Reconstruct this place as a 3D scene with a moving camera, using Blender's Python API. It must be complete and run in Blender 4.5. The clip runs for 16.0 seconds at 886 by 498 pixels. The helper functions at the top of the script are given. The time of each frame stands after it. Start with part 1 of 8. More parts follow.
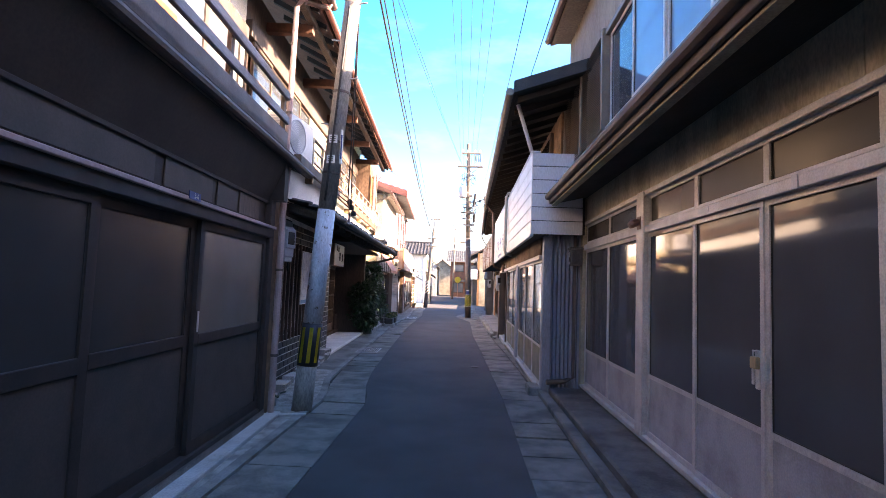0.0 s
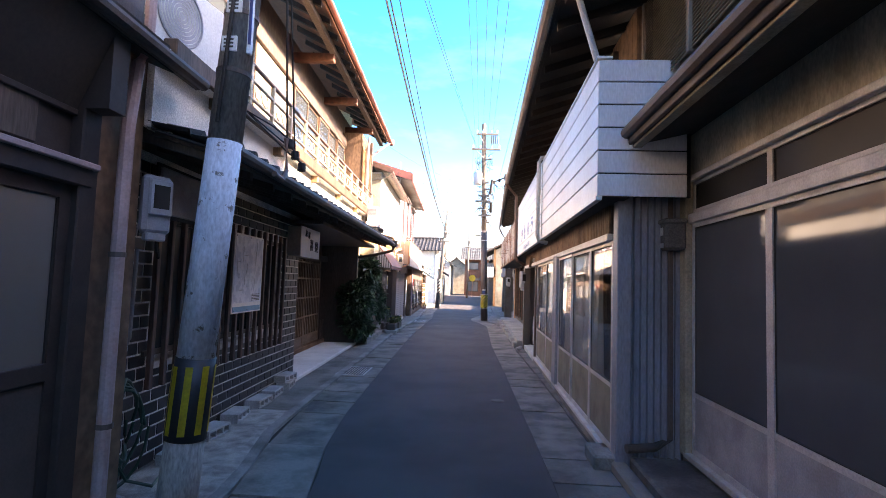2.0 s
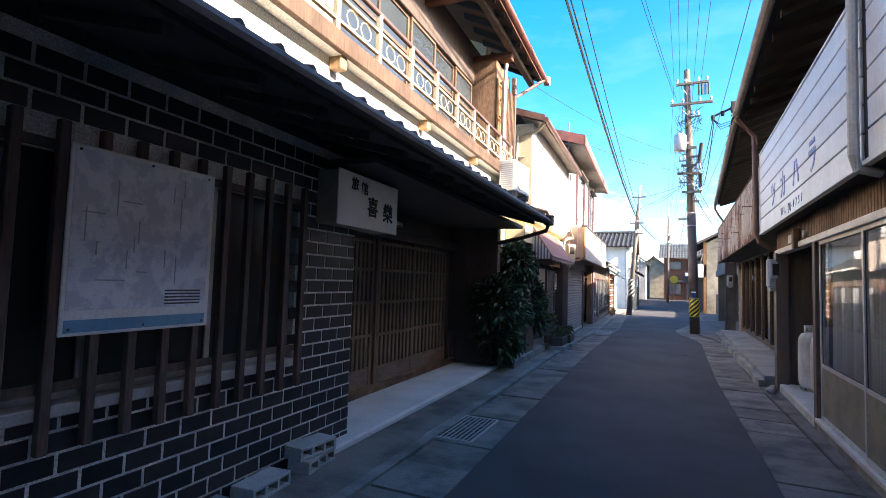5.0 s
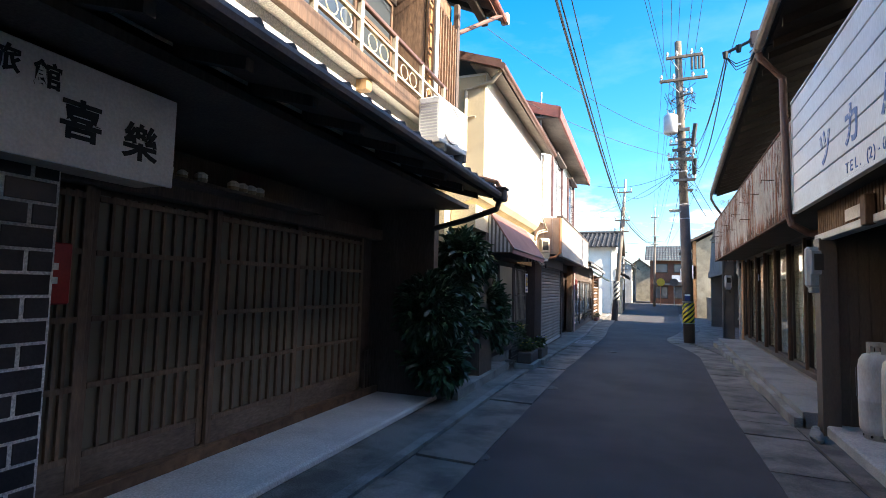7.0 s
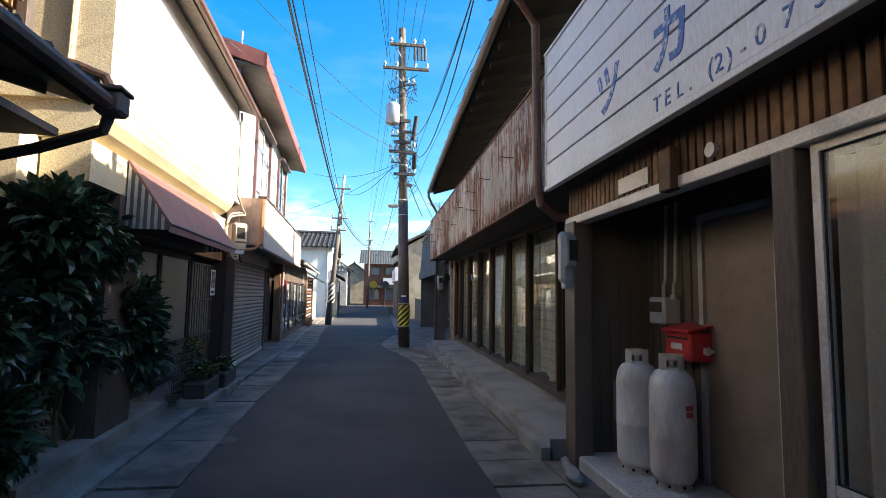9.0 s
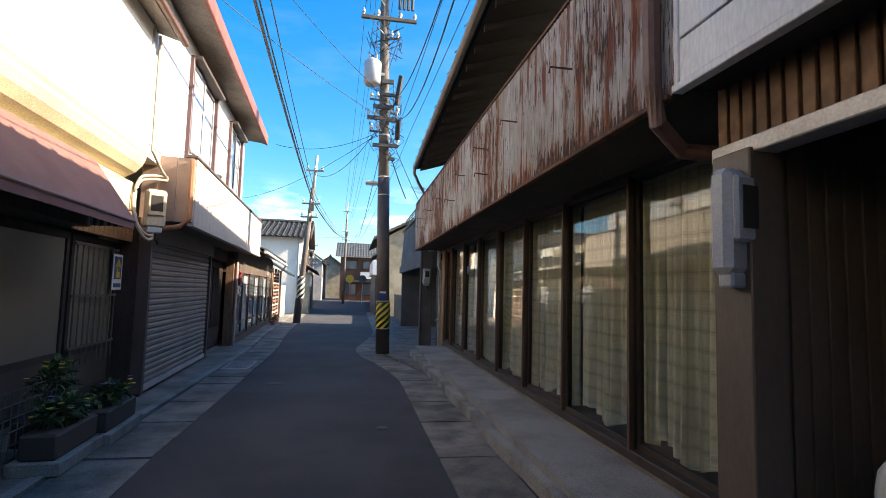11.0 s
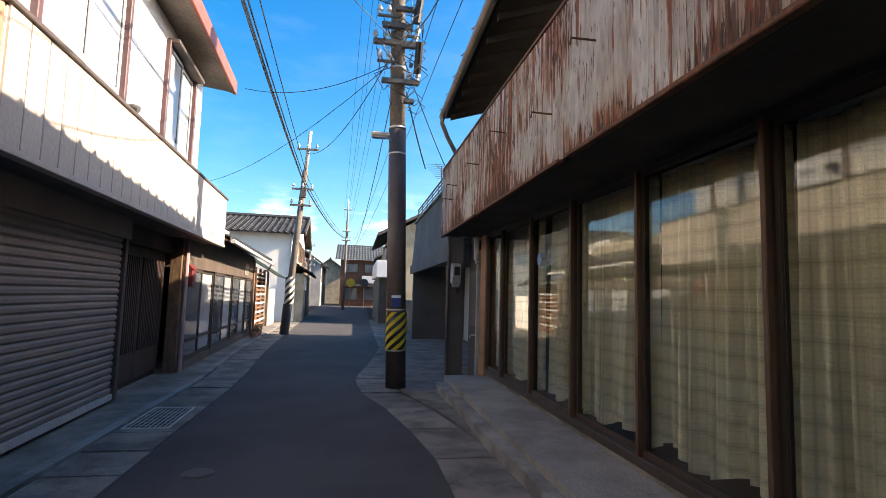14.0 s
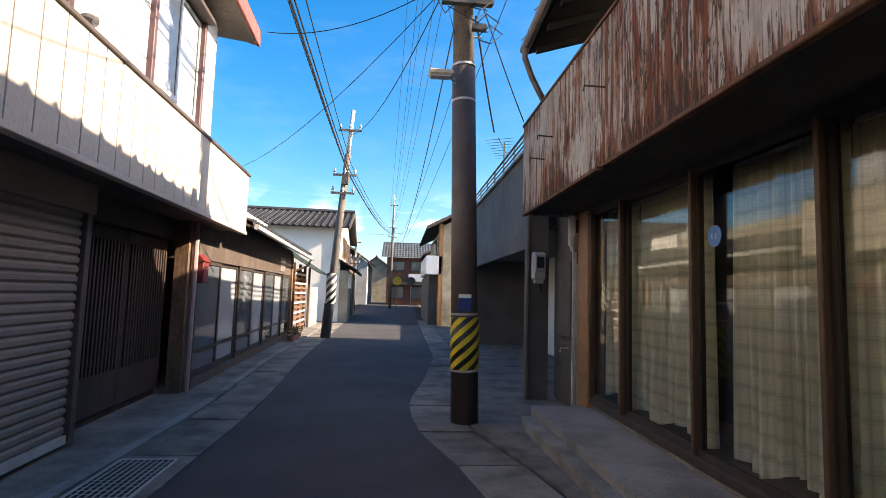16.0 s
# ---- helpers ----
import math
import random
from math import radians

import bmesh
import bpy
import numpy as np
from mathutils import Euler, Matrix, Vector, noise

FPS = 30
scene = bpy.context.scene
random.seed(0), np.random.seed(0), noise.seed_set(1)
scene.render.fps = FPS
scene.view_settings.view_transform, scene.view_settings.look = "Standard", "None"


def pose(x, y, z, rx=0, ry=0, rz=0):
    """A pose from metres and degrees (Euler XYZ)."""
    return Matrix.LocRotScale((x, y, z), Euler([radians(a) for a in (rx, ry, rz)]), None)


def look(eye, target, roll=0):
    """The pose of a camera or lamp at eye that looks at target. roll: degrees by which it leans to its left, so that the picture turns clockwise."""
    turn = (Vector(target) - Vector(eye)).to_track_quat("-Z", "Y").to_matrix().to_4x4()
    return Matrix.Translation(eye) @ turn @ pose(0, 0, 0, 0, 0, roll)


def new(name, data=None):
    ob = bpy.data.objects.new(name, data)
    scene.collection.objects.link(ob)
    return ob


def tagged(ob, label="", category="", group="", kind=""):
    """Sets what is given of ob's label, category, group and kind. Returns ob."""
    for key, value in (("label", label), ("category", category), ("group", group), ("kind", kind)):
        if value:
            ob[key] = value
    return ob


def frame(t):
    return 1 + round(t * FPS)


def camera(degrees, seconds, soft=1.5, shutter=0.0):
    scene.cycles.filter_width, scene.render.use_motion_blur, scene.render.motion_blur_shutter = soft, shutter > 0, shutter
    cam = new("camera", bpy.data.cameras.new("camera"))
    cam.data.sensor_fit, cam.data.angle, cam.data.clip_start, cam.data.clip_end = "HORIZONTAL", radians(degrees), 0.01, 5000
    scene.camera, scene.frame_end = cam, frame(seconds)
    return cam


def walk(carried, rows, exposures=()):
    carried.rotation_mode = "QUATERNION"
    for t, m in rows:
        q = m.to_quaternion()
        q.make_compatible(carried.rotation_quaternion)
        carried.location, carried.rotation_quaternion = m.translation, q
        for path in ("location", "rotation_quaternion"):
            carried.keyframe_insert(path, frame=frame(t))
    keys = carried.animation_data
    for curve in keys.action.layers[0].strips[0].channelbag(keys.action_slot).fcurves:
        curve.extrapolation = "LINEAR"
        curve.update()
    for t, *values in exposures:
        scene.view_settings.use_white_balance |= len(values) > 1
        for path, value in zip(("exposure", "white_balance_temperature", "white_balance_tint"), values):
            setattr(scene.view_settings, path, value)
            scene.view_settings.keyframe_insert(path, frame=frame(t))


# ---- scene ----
cam = camera(81.9, 16.0, 0.75)
PATH = [
    (0, (0.432, -0.843, 1.604), (0.347, 1.15, 1.746), 2.1),
    (0.5, (0.423, -0.036, 1.601), (0.337, 1.957, 1.741), 2.1),
    (1, (0.414, 0.745, 1.606), (0.326, 2.738, 1.746), 2.0),
    (1.5, (0.388, 1.494, 1.626), (0.287, 3.486, 1.764), 2.0),
    (2, (0.388, 2.25, 1.607), (0.247, 4.24, 1.742), 1.9),
    (2.5, (0.364, 2.938, 1.582), (0.112, 4.918, 1.709), 1.7),
    (3, (0.392, 3.571, 1.585), (-0.024, 5.524, 1.704), 1.5),
    (3.5, (0.387, 4.19, 1.568), (-0.203, 6.097, 1.685), 1.3),
    (3.7, (0.317, 4.469, 1.559), (-0.333, 6.357, 1.667), 1.5),
    (5.8, (0.22, 7.422, 1.487), (-0.643, 9.22, 1.624), 1.6),
    (6, (0.196, 7.665, 1.508), (-0.658, 9.468, 1.646), 1.5),
    (6.5, (0.105, 8.305, 1.496), (-0.722, 10.121, 1.637), 1.6),
    (7, (0.061, 8.916, 1.468), (-0.736, 10.744, 1.611), 1.5),
    (7.5, (0.049, 9.518, 1.458), (-0.659, 11.383, 1.606), 1.9),
    (8, (0.01, 10.121, 1.461), (-0.357, 12.08, 1.63), 2.0),
    (8.5, (-0.019, 10.713, 1.446), (-0.032, 12.704, 1.631), 1.7),
    (9, (-0.102, 11.333, 1.429), (0.155, 13.308, 1.608), 0.9),
    (9.2, (-0.109, 11.6, 1.444), (0.204, 13.567, 1.622), 0.8),
    (11.3, (0.049, 14.112, 1.454), (0.39, 16.076, 1.616), 1.5),
    (11.5, (0.098, 14.417, 1.424), (0.432, 16.382, 1.59), 1.3),
    (12, (0.116, 15.076, 1.427), (0.445, 17.041, 1.598), 1.3),
    (12.5, (0.107, 15.711, 1.432), (0.437, 17.676, 1.608), 1.6),
    (13, (0.062, 16.314, 1.424), (0.392, 18.279, 1.601), 1.6),
    (13.5, (0.03, 16.885, 1.409), (0.364, 18.848, 1.59), 1.7),
    (14, (0.023, 17.487, 1.409), (0.358, 19.45, 1.592), 1.6),
    (14.5, (-0.04, 18.06, 1.419), (0.301, 20.022, 1.6), 1.5),
    (15, (-0.016, 18.621, 1.412), (0.3, 20.588, 1.59), 1.7),
    (15.5, (-0.054, 19.152, 1.394), (0.197, 21.128, 1.567), 1.5),
    (16, (-0.054, 19.701, 1.403), (0.107, 21.687, 1.576), 1.7),
]
EXPOSURES = [(0, 3.42, 9000, 33), (1.5, 3.4, 8800, 31), (2.5, 3.25, 8300, 25), (3.7, 2.86, 7400, 20), (6, 2.4, 7200, 12), (7.5, 2.18, 7100, 10), (9, 1.93, 7200, 9), (11.5, 1.83, 7500, 11), (16, 1.73, 7900, 14)]
walk(cam, [(t, look(eye, target, roll)) for t, eye, target, roll in PATH], EXPOSURES)

# ---- light ----
SUN_AZ, SUN_EL = radians(97), radians(28.4)   # clockwise from +y, above the horizon
world = bpy.data.worlds.new("sky")
scene.world = world
world.use_nodes = True
wn = world.node_tree
sky = wn.nodes.new("ShaderNodeTexSky")
sky.sky_type, sky.sun_disc = "NISHITA", False
sky.sun_elevation, sky.sun_rotation = SUN_EL, SUN_AZ
sky.air_density, sky.dust_density, sky.ozone_density = 1.0, 2.0, 4.0
wn.nodes["Background"].inputs["Strength"].default_value = 0.12
# thin clouds low in the sky
geo_n = wn.nodes.new("ShaderNodeTexCoord")
sep_n = wn.nodes.new("ShaderNodeSeparateXYZ")
wn.links.new(geo_n.outputs["Generated"], sep_n.inputs[0])
stretch = wn.nodes.new("ShaderNodeMapping")
stretch.inputs["Scale"].default_value = (2.2, 2.2, 6.5)
wn.links.new(geo_n.outputs["Generated"], stretch.inputs[0])
puff = wn.nodes.new("ShaderNodeTexNoise")
puff.inputs["Scale"].default_value, puff.inputs["Detail"].default_value, puff.inputs["Roughness"].default_value = 2.4, 8, 0.6
wn.links.new(stretch.outputs[0], puff.inputs["Vector"])
cut = wn.nodes.new("ShaderNodeMapRange")
cut.inputs["From Min"].default_value, cut.inputs["From Max"].default_value = 0.50, 0.66
wn.links.new(puff.outputs[0], cut.inputs[0])
low = wn.nodes.new("ShaderNodeMapRange")
low.inputs["From Min"].default_value, low.inputs["From Max"].default_value = 0.20, 0.06
low.inputs["To Min"].default_value, low.inputs["To Max"].default_value = 0.015, 0.9
wn.links.new(sep_n.outputs["Z"], low.inputs[0])
cover = wn.nodes.new("ShaderNodeMath")
cover.operation = "MULTIPLY"
wn.links.new(cut.outputs[0], cover.inputs[0])
wn.links.new(low.outputs[0], cover.inputs[1])
cloud = wn.nodes.new("ShaderNodeMix")
cloud.data_type = "RGBA"
cloud.inputs["B"].default_value = (8.5, 8.6, 9.0, 1)
wn.links.new(cover.outputs[0], cloud.inputs["Factor"])
deep = wn.nodes.new("ShaderNodeHueSaturation")
deep.inputs["Saturation"].default_value = 1.42
deep.inputs["Hue"].default_value = 0.5
wn.links.new(sky.outputs[0], deep.inputs["Color"])
wn.links.new(deep.outputs[0], cloud.inputs["A"])
wn.links.new(cloud.outputs["Result"], wn.nodes["Background"].inputs["Color"])
sun = new("sun", bpy.data.lights.new("sun", "SUN"))
sun.data.energy, sun.data.angle, sun.data.color = 4.3, radians(0.5), (1.0, 0.93, 0.83)
to_sun = Vector((math.sin(SUN_AZ) * math.cos(SUN_EL), math.cos(SUN_AZ) * math.cos(SUN_EL), math.sin(SUN_EL)))
sun.matrix_world = look(to_sun * 60, (0, 0, 0))


# ---- materials ----
def material(name, colour, rough=0.6, metal=0.0, dirt=None, amount=0.35, scale=4.0, fine=60.0, bump=0.15,
             streak=(1, 1, 1), per_piece=0.0, sharp=(0.42, 0.62)):
    """A painted or raw surface: base colour, blotches of a second colour, fine grain and relief, in metres."""
    m = bpy.data.materials.new(name)
    m.use_nodes = True
    t = m.node_tree
    p = t.nodes["Principled BSDF"]
    p.inputs["Metallic"].default_value = metal
    co = t.nodes.new("ShaderNodeNewGeometry")
    mp = t.nodes.new("ShaderNodeMapping")
    mp.inputs["Scale"].default_value = streak
    t.links.new(co.outputs["Position"], mp.inputs[0])
    big = t.nodes.new("ShaderNodeTexNoise")
    big.inputs["Scale"].default_value, big.inputs["Detail"].default_value = scale, 6
    big.inputs["Roughness"].default_value = 0.62
    t.links.new(mp.outputs[0], big.inputs["Vector"])
    small = t.nodes.new("ShaderNodeTexNoise")
    small.inputs["Scale"].default_value, small.inputs["Detail"].default_value = fine, 4
    t.links.new(mp.outputs[0], small.inputs["Vector"])
    ramp = t.nodes.new("ShaderNodeMapRange")
    ramp.inputs["From Min"].default_value, ramp.inputs["From Max"].default_value = sharp
    ramp.inputs["To Max"].default_value = amount
    t.links.new(big.outputs[0], ramp.inputs[0])
    mix = t.nodes.new("ShaderNodeMix")
    mix.data_type = "RGBA"
    mix.inputs["A"].default_value = (*colour, 1)
    mix.inputs["B"].default_value = (*(dirt or [c * 0.45 for c in colour]), 1)
    t.links.new(ramp.outputs[0], mix.inputs["Factor"])
    grain = t.nodes.new("ShaderNodeMapRange")
    grain.inputs["From Min"].default_value, grain.inputs["From Max"].default_value = 0.3, 0.7
    amp = min(0.34, 0.08 + bump * 0.9)
    grain.inputs["To Min"].default_value, grain.inputs["To Max"].default_value = 1 - amp, 1 + amp
    t.links.new(small.outputs[0], grain.inputs[0])
    mul = t.nodes.new("ShaderNodeMix")
    mul.data_type, mul.blend_type = "RGBA", "MULTIPLY"
    mul.inputs["Factor"].default_value = 1
    t.links.new(mix.outputs["Result"], mul.inputs["A"])
    t.links.new(grain.outputs[0], mul.inputs["B"])
    out = mul.outputs["Result"]
    if per_piece:
        info = t.nodes.new("ShaderNodeObjectInfo")
        isl = t.nodes.new("ShaderNodeNewGeometry")
        add = t.nodes.new("ShaderNodeMath")
        add.operation = "ADD"
        t.links.new(info.outputs["Random"], add.inputs[0])
        t.links.new(isl.outputs["Random Per Island"], add.inputs[1])
        fr = t.nodes.new("ShaderNodeMath")
        fr.operation = "FRACT"
        t.links.new(add.outputs[0], fr.inputs[0])
        rng = t.nodes.new("ShaderNodeMapRange")
        rng.inputs["To Min"].default_value, rng.inputs["To Max"].default_value = 1 - per_piece, 1 + per_piece
        t.links.new(fr.outputs[0], rng.inputs[0])
        vary = t.nodes.new("ShaderNodeMix")
        vary.data_type, vary.blend_type = "RGBA", "MULTIPLY"
        vary.inputs["Factor"].default_value = 1
        t.links.new(out, vary.inputs["A"])
        t.links.new(rng.outputs[0], vary.inputs["B"])
        out = vary.outputs["Result"]
    t.links.new(out, p.inputs["Base Color"])
    rr = t.nodes.new("ShaderNodeMapRange")
    rr.inputs["To Min"].default_value, rr.inputs["To Max"].default_value = max(0.05, rough - 0.12), min(1, rough + 0.12)
    t.links.new(big.outputs[0], rr.inputs[0])
    t.links.new(rr.outputs[0], p.inputs["Roughness"])
    if bump:
        b = t.nodes.new("ShaderNodeBump")
        b.inputs["Strength"].default_value, b.inputs["Distance"].default_value = bump, 0.01
        t.links.new(small.outputs[0], b.inputs["Height"])
        t.links.new(b.outputs[0], p.inputs["Normal"])
    return m


def glass(name, tint=(0.9, 0.95, 0.93), rough=0.02, clear=1.0, body=(0.05, 0.05, 0.05), shine=0.5):
    """Window glass: clear panes transmit, frosted ones (clear under 1) have a body of their own."""
    m = bpy.data.materials.new(name)
    m.use_nodes = True
    t = m.node_tree
    p = t.nodes["Principled BSDF"]
    if clear >= 1:
        tr = t.nodes.new("ShaderNodeBsdfTransparent")
        tr.inputs[0].default_value = (*tint, 1)
        gl = t.nodes.new("ShaderNodeBsdfGlossy")
        gl.inputs["Roughness"].default_value = rough
        lw = t.nodes.new("ShaderNodeLayerWeight")
        lw.inputs["Blend"].default_value = 0.5
        pw = t.nodes.new("ShaderNodeMath")
        pw.operation = "POWER"
        pw.inputs[1].default_value = 3.6
        t.links.new(lw.outputs["Facing"], pw.inputs[0])
        fr = t.nodes.new("ShaderNodeMapRange")
        fr.inputs["To Min"].default_value, fr.inputs["To Max"].default_value = 0.035, 0.55
        t.links.new(pw.outputs[0], fr.inputs[0])
        n = t.nodes.new("ShaderNodeTexNoise")
        n.inputs["Scale"].default_value = 1.7
        b = t.nodes.new("ShaderNodeBump")
        b.inputs["Strength"].default_value, b.inputs["Distance"].default_value = 0.06, 0.02
        t.links.new(n.outputs[0], b.inputs["Height"])
        t.links.new(b.outputs[0], gl.inputs["Normal"])
        mx = t.nodes.new("ShaderNodeMixShader")
        t.links.new(fr.outputs[0], mx.inputs[0])
        t.links.new(tr.outputs[0], mx.inputs[1])
        t.links.new(gl.outputs[0], mx.inputs[2])
        t.links.new(mx.outputs[0], t.nodes["Material Output"].inputs[0])
    else:
        p.inputs["Base Color"].default_value = (*body, 1)
        p.inputs["Roughness"].default_value = rough
        p.inputs["IOR"].default_value = 1.55
        p.inputs["Specular IOR Level"].default_value = shine
        co = t.nodes.new("ShaderNodeNewGeometry")
        n = t.nodes.new("ShaderNodeTexNoise")
        n.inputs["Scale"].default_value, n.inputs["Detail"].default_value = 1.3, 4
        t.links.new(co.outputs["Position"], n.inputs["Vector"])
        mix = t.nodes.new("ShaderNodeMix")
        mix.data_type = "RGBA"
        mix.inputs["A"].default_value = (*[c * 0.7 for c in body], 1)
        mix.inputs["B"].default_value = (*[c * 1.35 for c in body], 1)
        t.links.new(n.outputs[0], mix.inputs["Factor"])
        t.links.new(mix.outputs["Result"], p.inputs["Base Color"])
    return m


ASPHALT = material("asphalt", (0.056, 0.052, 0.053), 0.85, dirt=(0.039, 0.036, 0.038), amount=0.8, scale=0.9, fine=140, bump=0.4)
CONCRETE = material("concrete", (0.27, 0.26, 0.24), 0.9, dirt=(0.12, 0.115, 0.105), amount=0.9, scale=1.6, fine=90, bump=0.35)
COVER = material("gutter_concrete", (0.21, 0.188, 0.163), 0.9, dirt=(0.085, 0.078, 0.07), amount=0.9, scale=2.2, fine=100, bump=0.35, per_piece=0.16)
GRAVEL = material("washed_concrete", (0.40, 0.37, 0.33), 0.95, dirt=(0.16, 0.145, 0.13), amount=0.8, scale=5, fine=130, bump=0.6)
PALE_CONCRETE = material("pale_concrete", (0.48, 0.48, 0.46), 0.85, dirt=(0.24, 0.24, 0.22), amount=0.6, scale=1.8, fine=80, bump=0.2)
POLE_CONCRETE = material("pole_concrete", (0.17, 0.14, 0.112), 0.85, dirt=(0.09, 0.075, 0.062), amount=0.8, scale=3, fine=70, bump=0.25, streak=(1, 1, 0.3))
POLE_PAINT = material("pole_paint", (0.40, 0.40, 0.40), 0.6, dirt=(0.16, 0.155, 0.15), amount=0.8, scale=5, fine=50, bump=0.2, streak=(1, 1, 0.5))
STEEL_BROWN = material("brown_steel", (0.095, 0.07, 0.06), 0.6, amount=0.4, scale=4, fine=70, bump=0.1)
DARK_WOOD = material("dark_wood", (0.080, 0.056, 0.044), 0.7, dirt=(0.13, 0.098, 0.075), amount=0.7, scale=3, fine=60, bump=0.3, streak=(1, 1, 0.15))
WOOD = material("weathered_wood", (0.20, 0.115, 0.065), 0.75, dirt=(0.07, 0.04, 0.025), amount=0.8, scale=3, fine=40, bump=0.3, streak=(1, 0.3, 0.3))
PALE_WOOD = material("pale_wood", (0.42, 0.27, 0.14), 0.7, dirt=(0.22, 0.13, 0.07), amount=0.7, scale=3, fine=40, bump=0.2, streak=(1, 1, 0.2))
SOFFIT = material("soffit", (0.22, 0.185, 0.155), 0.8, amount=0.5, scale=2, fine=30, bump=0.2)
TILE = material("roof_tile", (0.030, 0.030, 0.032), 0.75, dirt=(0.07, 0.066, 0.062), amount=0.5, scale=5, fine=60, bump=0.2, per_piece=0.22)
BROWN_TILE = material("brown_roof_tile", (0.16, 0.07, 0.05), 0.45, dirt=(0.07, 0.045, 0.04), amount=0.6, scale=5, fine=60, bump=0.2, per_piece=0.22)
CREAM = material("cream_render", (0.62, 0.52, 0.34), 0.85, dirt=(0.42, 0.34, 0.22), amount=0.5, scale=1.2, fine=90, bump=0.25)
BEIGE = material("beige_board", (0.37, 0.32, 0.23), 0.8, dirt=(0.17, 0.145, 0.10), amount=0.6, scale=1.7, fine=60, bump=0.15)
WHITE = material("white_render", (0.78, 0.75, 0.68), 0.85, dirt=(0.55, 0.51, 0.44), amount=0.4, scale=1.0, fine=90, bump=0.2)
WHITE_METAL = material("white_sheet", (0.63, 0.645, 0.67), 0.4, dirt=(0.46, 0.45, 0.44), amount=0.35, scale=2, fine=60, bump=0.04, streak=(1, 1, 0.3))
ALU = material("aged_aluminium", (0.52, 0.505, 0.49), 0.5, metal=0.2, dirt=(0.30, 0.27, 0.25), amount=0.4, scale=6, fine=80, bump=0.08)
BRONZE = material("bronze_aluminium", (0.048, 0.033, 0.025), 0.6, metal=0.0, amount=0.3, scale=5, fine=80, bump=0.05)
GREY_WALL = material("grey_render", (0.115, 0.108, 0.10), 0.9, dirt=(0.065, 0.06, 0.055), amount=0.6, scale=1.3, fine=80, bump=0.3)
# near-black colour puts shade into rooms, gutter beds, gaps, slots and holes
DARK = material("interior_shade_black", (0.02, 0.018, 0.016), 0.9, bump=0)
# near-black wood colour for roof decks and rafters
EAVE_WOOD = material("near_black_eave_wood", (0.022, 0.017, 0.014), 0.85, dirt=(0.04, 0.03, 0.024), amount=0.6, scale=3, fine=50, bump=0.2)
# very dark brown, for the soffits of shop eaves and canopy
SOFFIT_DARK = material("dark_brown_soffit", (0.034, 0.025, 0.020), 0.8, dirt=(0.018, 0.014, 0.012), amount=0.6, scale=2, fine=40, bump=0.15)
PLATFORM = material("platform_concrete", (0.26, 0.245, 0.225), 0.85, dirt=(0.13, 0.122, 0.112), amount=0.7, scale=1.4, fine=80, bump=0.25)
GREY_POLE = material("weathered_pole_concrete", (0.30, 0.28, 0.255), 0.85, dirt=(0.19, 0.175, 0.155), amount=0.7, scale=3, fine=70, bump=0.25, streak=(1, 1, 0.3))
GASKET = material("black_gasket", (0.016, 0.015, 0.015), 0.7, bump=0)
CABLE = material("black_cable", (0.012, 0.012, 0.013), 0.6, bump=0)


# ---- builders ----
LEFT = pose(-1.61, 0, 0, 0, 0, 2.8)      # the left-hand row of houses: x out of its front line, y along the street
RIGHT = Matrix.Identity(4)
ORIGIN = {}


def thing(name, at, row=RIGHT, label="", category="", group="", kind="", turn=0.0):
    """An empty at the base of a thing; its parts are written in the row's own metres."""
    ob = new(name)
    ob.empty_display_size = 0.2
    ob.matrix_world = row @ pose(*at, 0, 0, turn)
    ORIGIN[ob.name] = Vector(at) if not turn else None
    return tagged(ob, label, category, group, kind)


def part(name, bm, mat, parent, label="", smooth=False):
    """Links bm as one mesh under a thing or under one of its parts."""
    me = bpy.data.meshes.new(name)
    top = parent
    while top.parent:
        top = top.parent
    o = ORIGIN.get(top.name)
    if o is not None:
        bm.transform(Matrix.Translation(-o))
    bm.normal_update()
    bm.to_mesh(me)
    bm.free()
    me.materials.append(mat)
    if smooth:
        me.shade_smooth()
    ob = new(name, me)
    ob.parent = parent
    return tagged(ob, label)


def solid(name, bm, mat, row=RIGHT, label="", category="", kind="structure", smooth=False):
    """A top-level mesh, written in the row's metres."""
    me = bpy.data.meshes.new(name)
    bm.normal_update()
    bm.to_mesh(me)
    bm.free()
    me.materials.append(mat)
    if smooth:
        me.shade_smooth()
    ob = new(name, me)
    ob.matrix_world = row
    return tagged(ob, label, category, "", kind)


def box(x0, x1, y0, y1, z0, z1, bm=None, bevel=0.0):
    bm = bm or bmesh.new()
    c = ((x0 + x1) / 2, (y0 + y1) / 2, (z0 + z1) / 2)
    made = bmesh.ops.create_cube(bm, size=1, matrix=Matrix.Translation(c) @ Matrix.Diagonal((abs(x1 - x0), abs(y1 - y0), abs(z1 - z0), 1)))
    if bevel:
        edges = list({e for v in made["verts"] for e in v.link_edges})
        bmesh.ops.bevel(bm, geom=edges, offset=bevel, segments=1, affect="EDGES")
    return bm


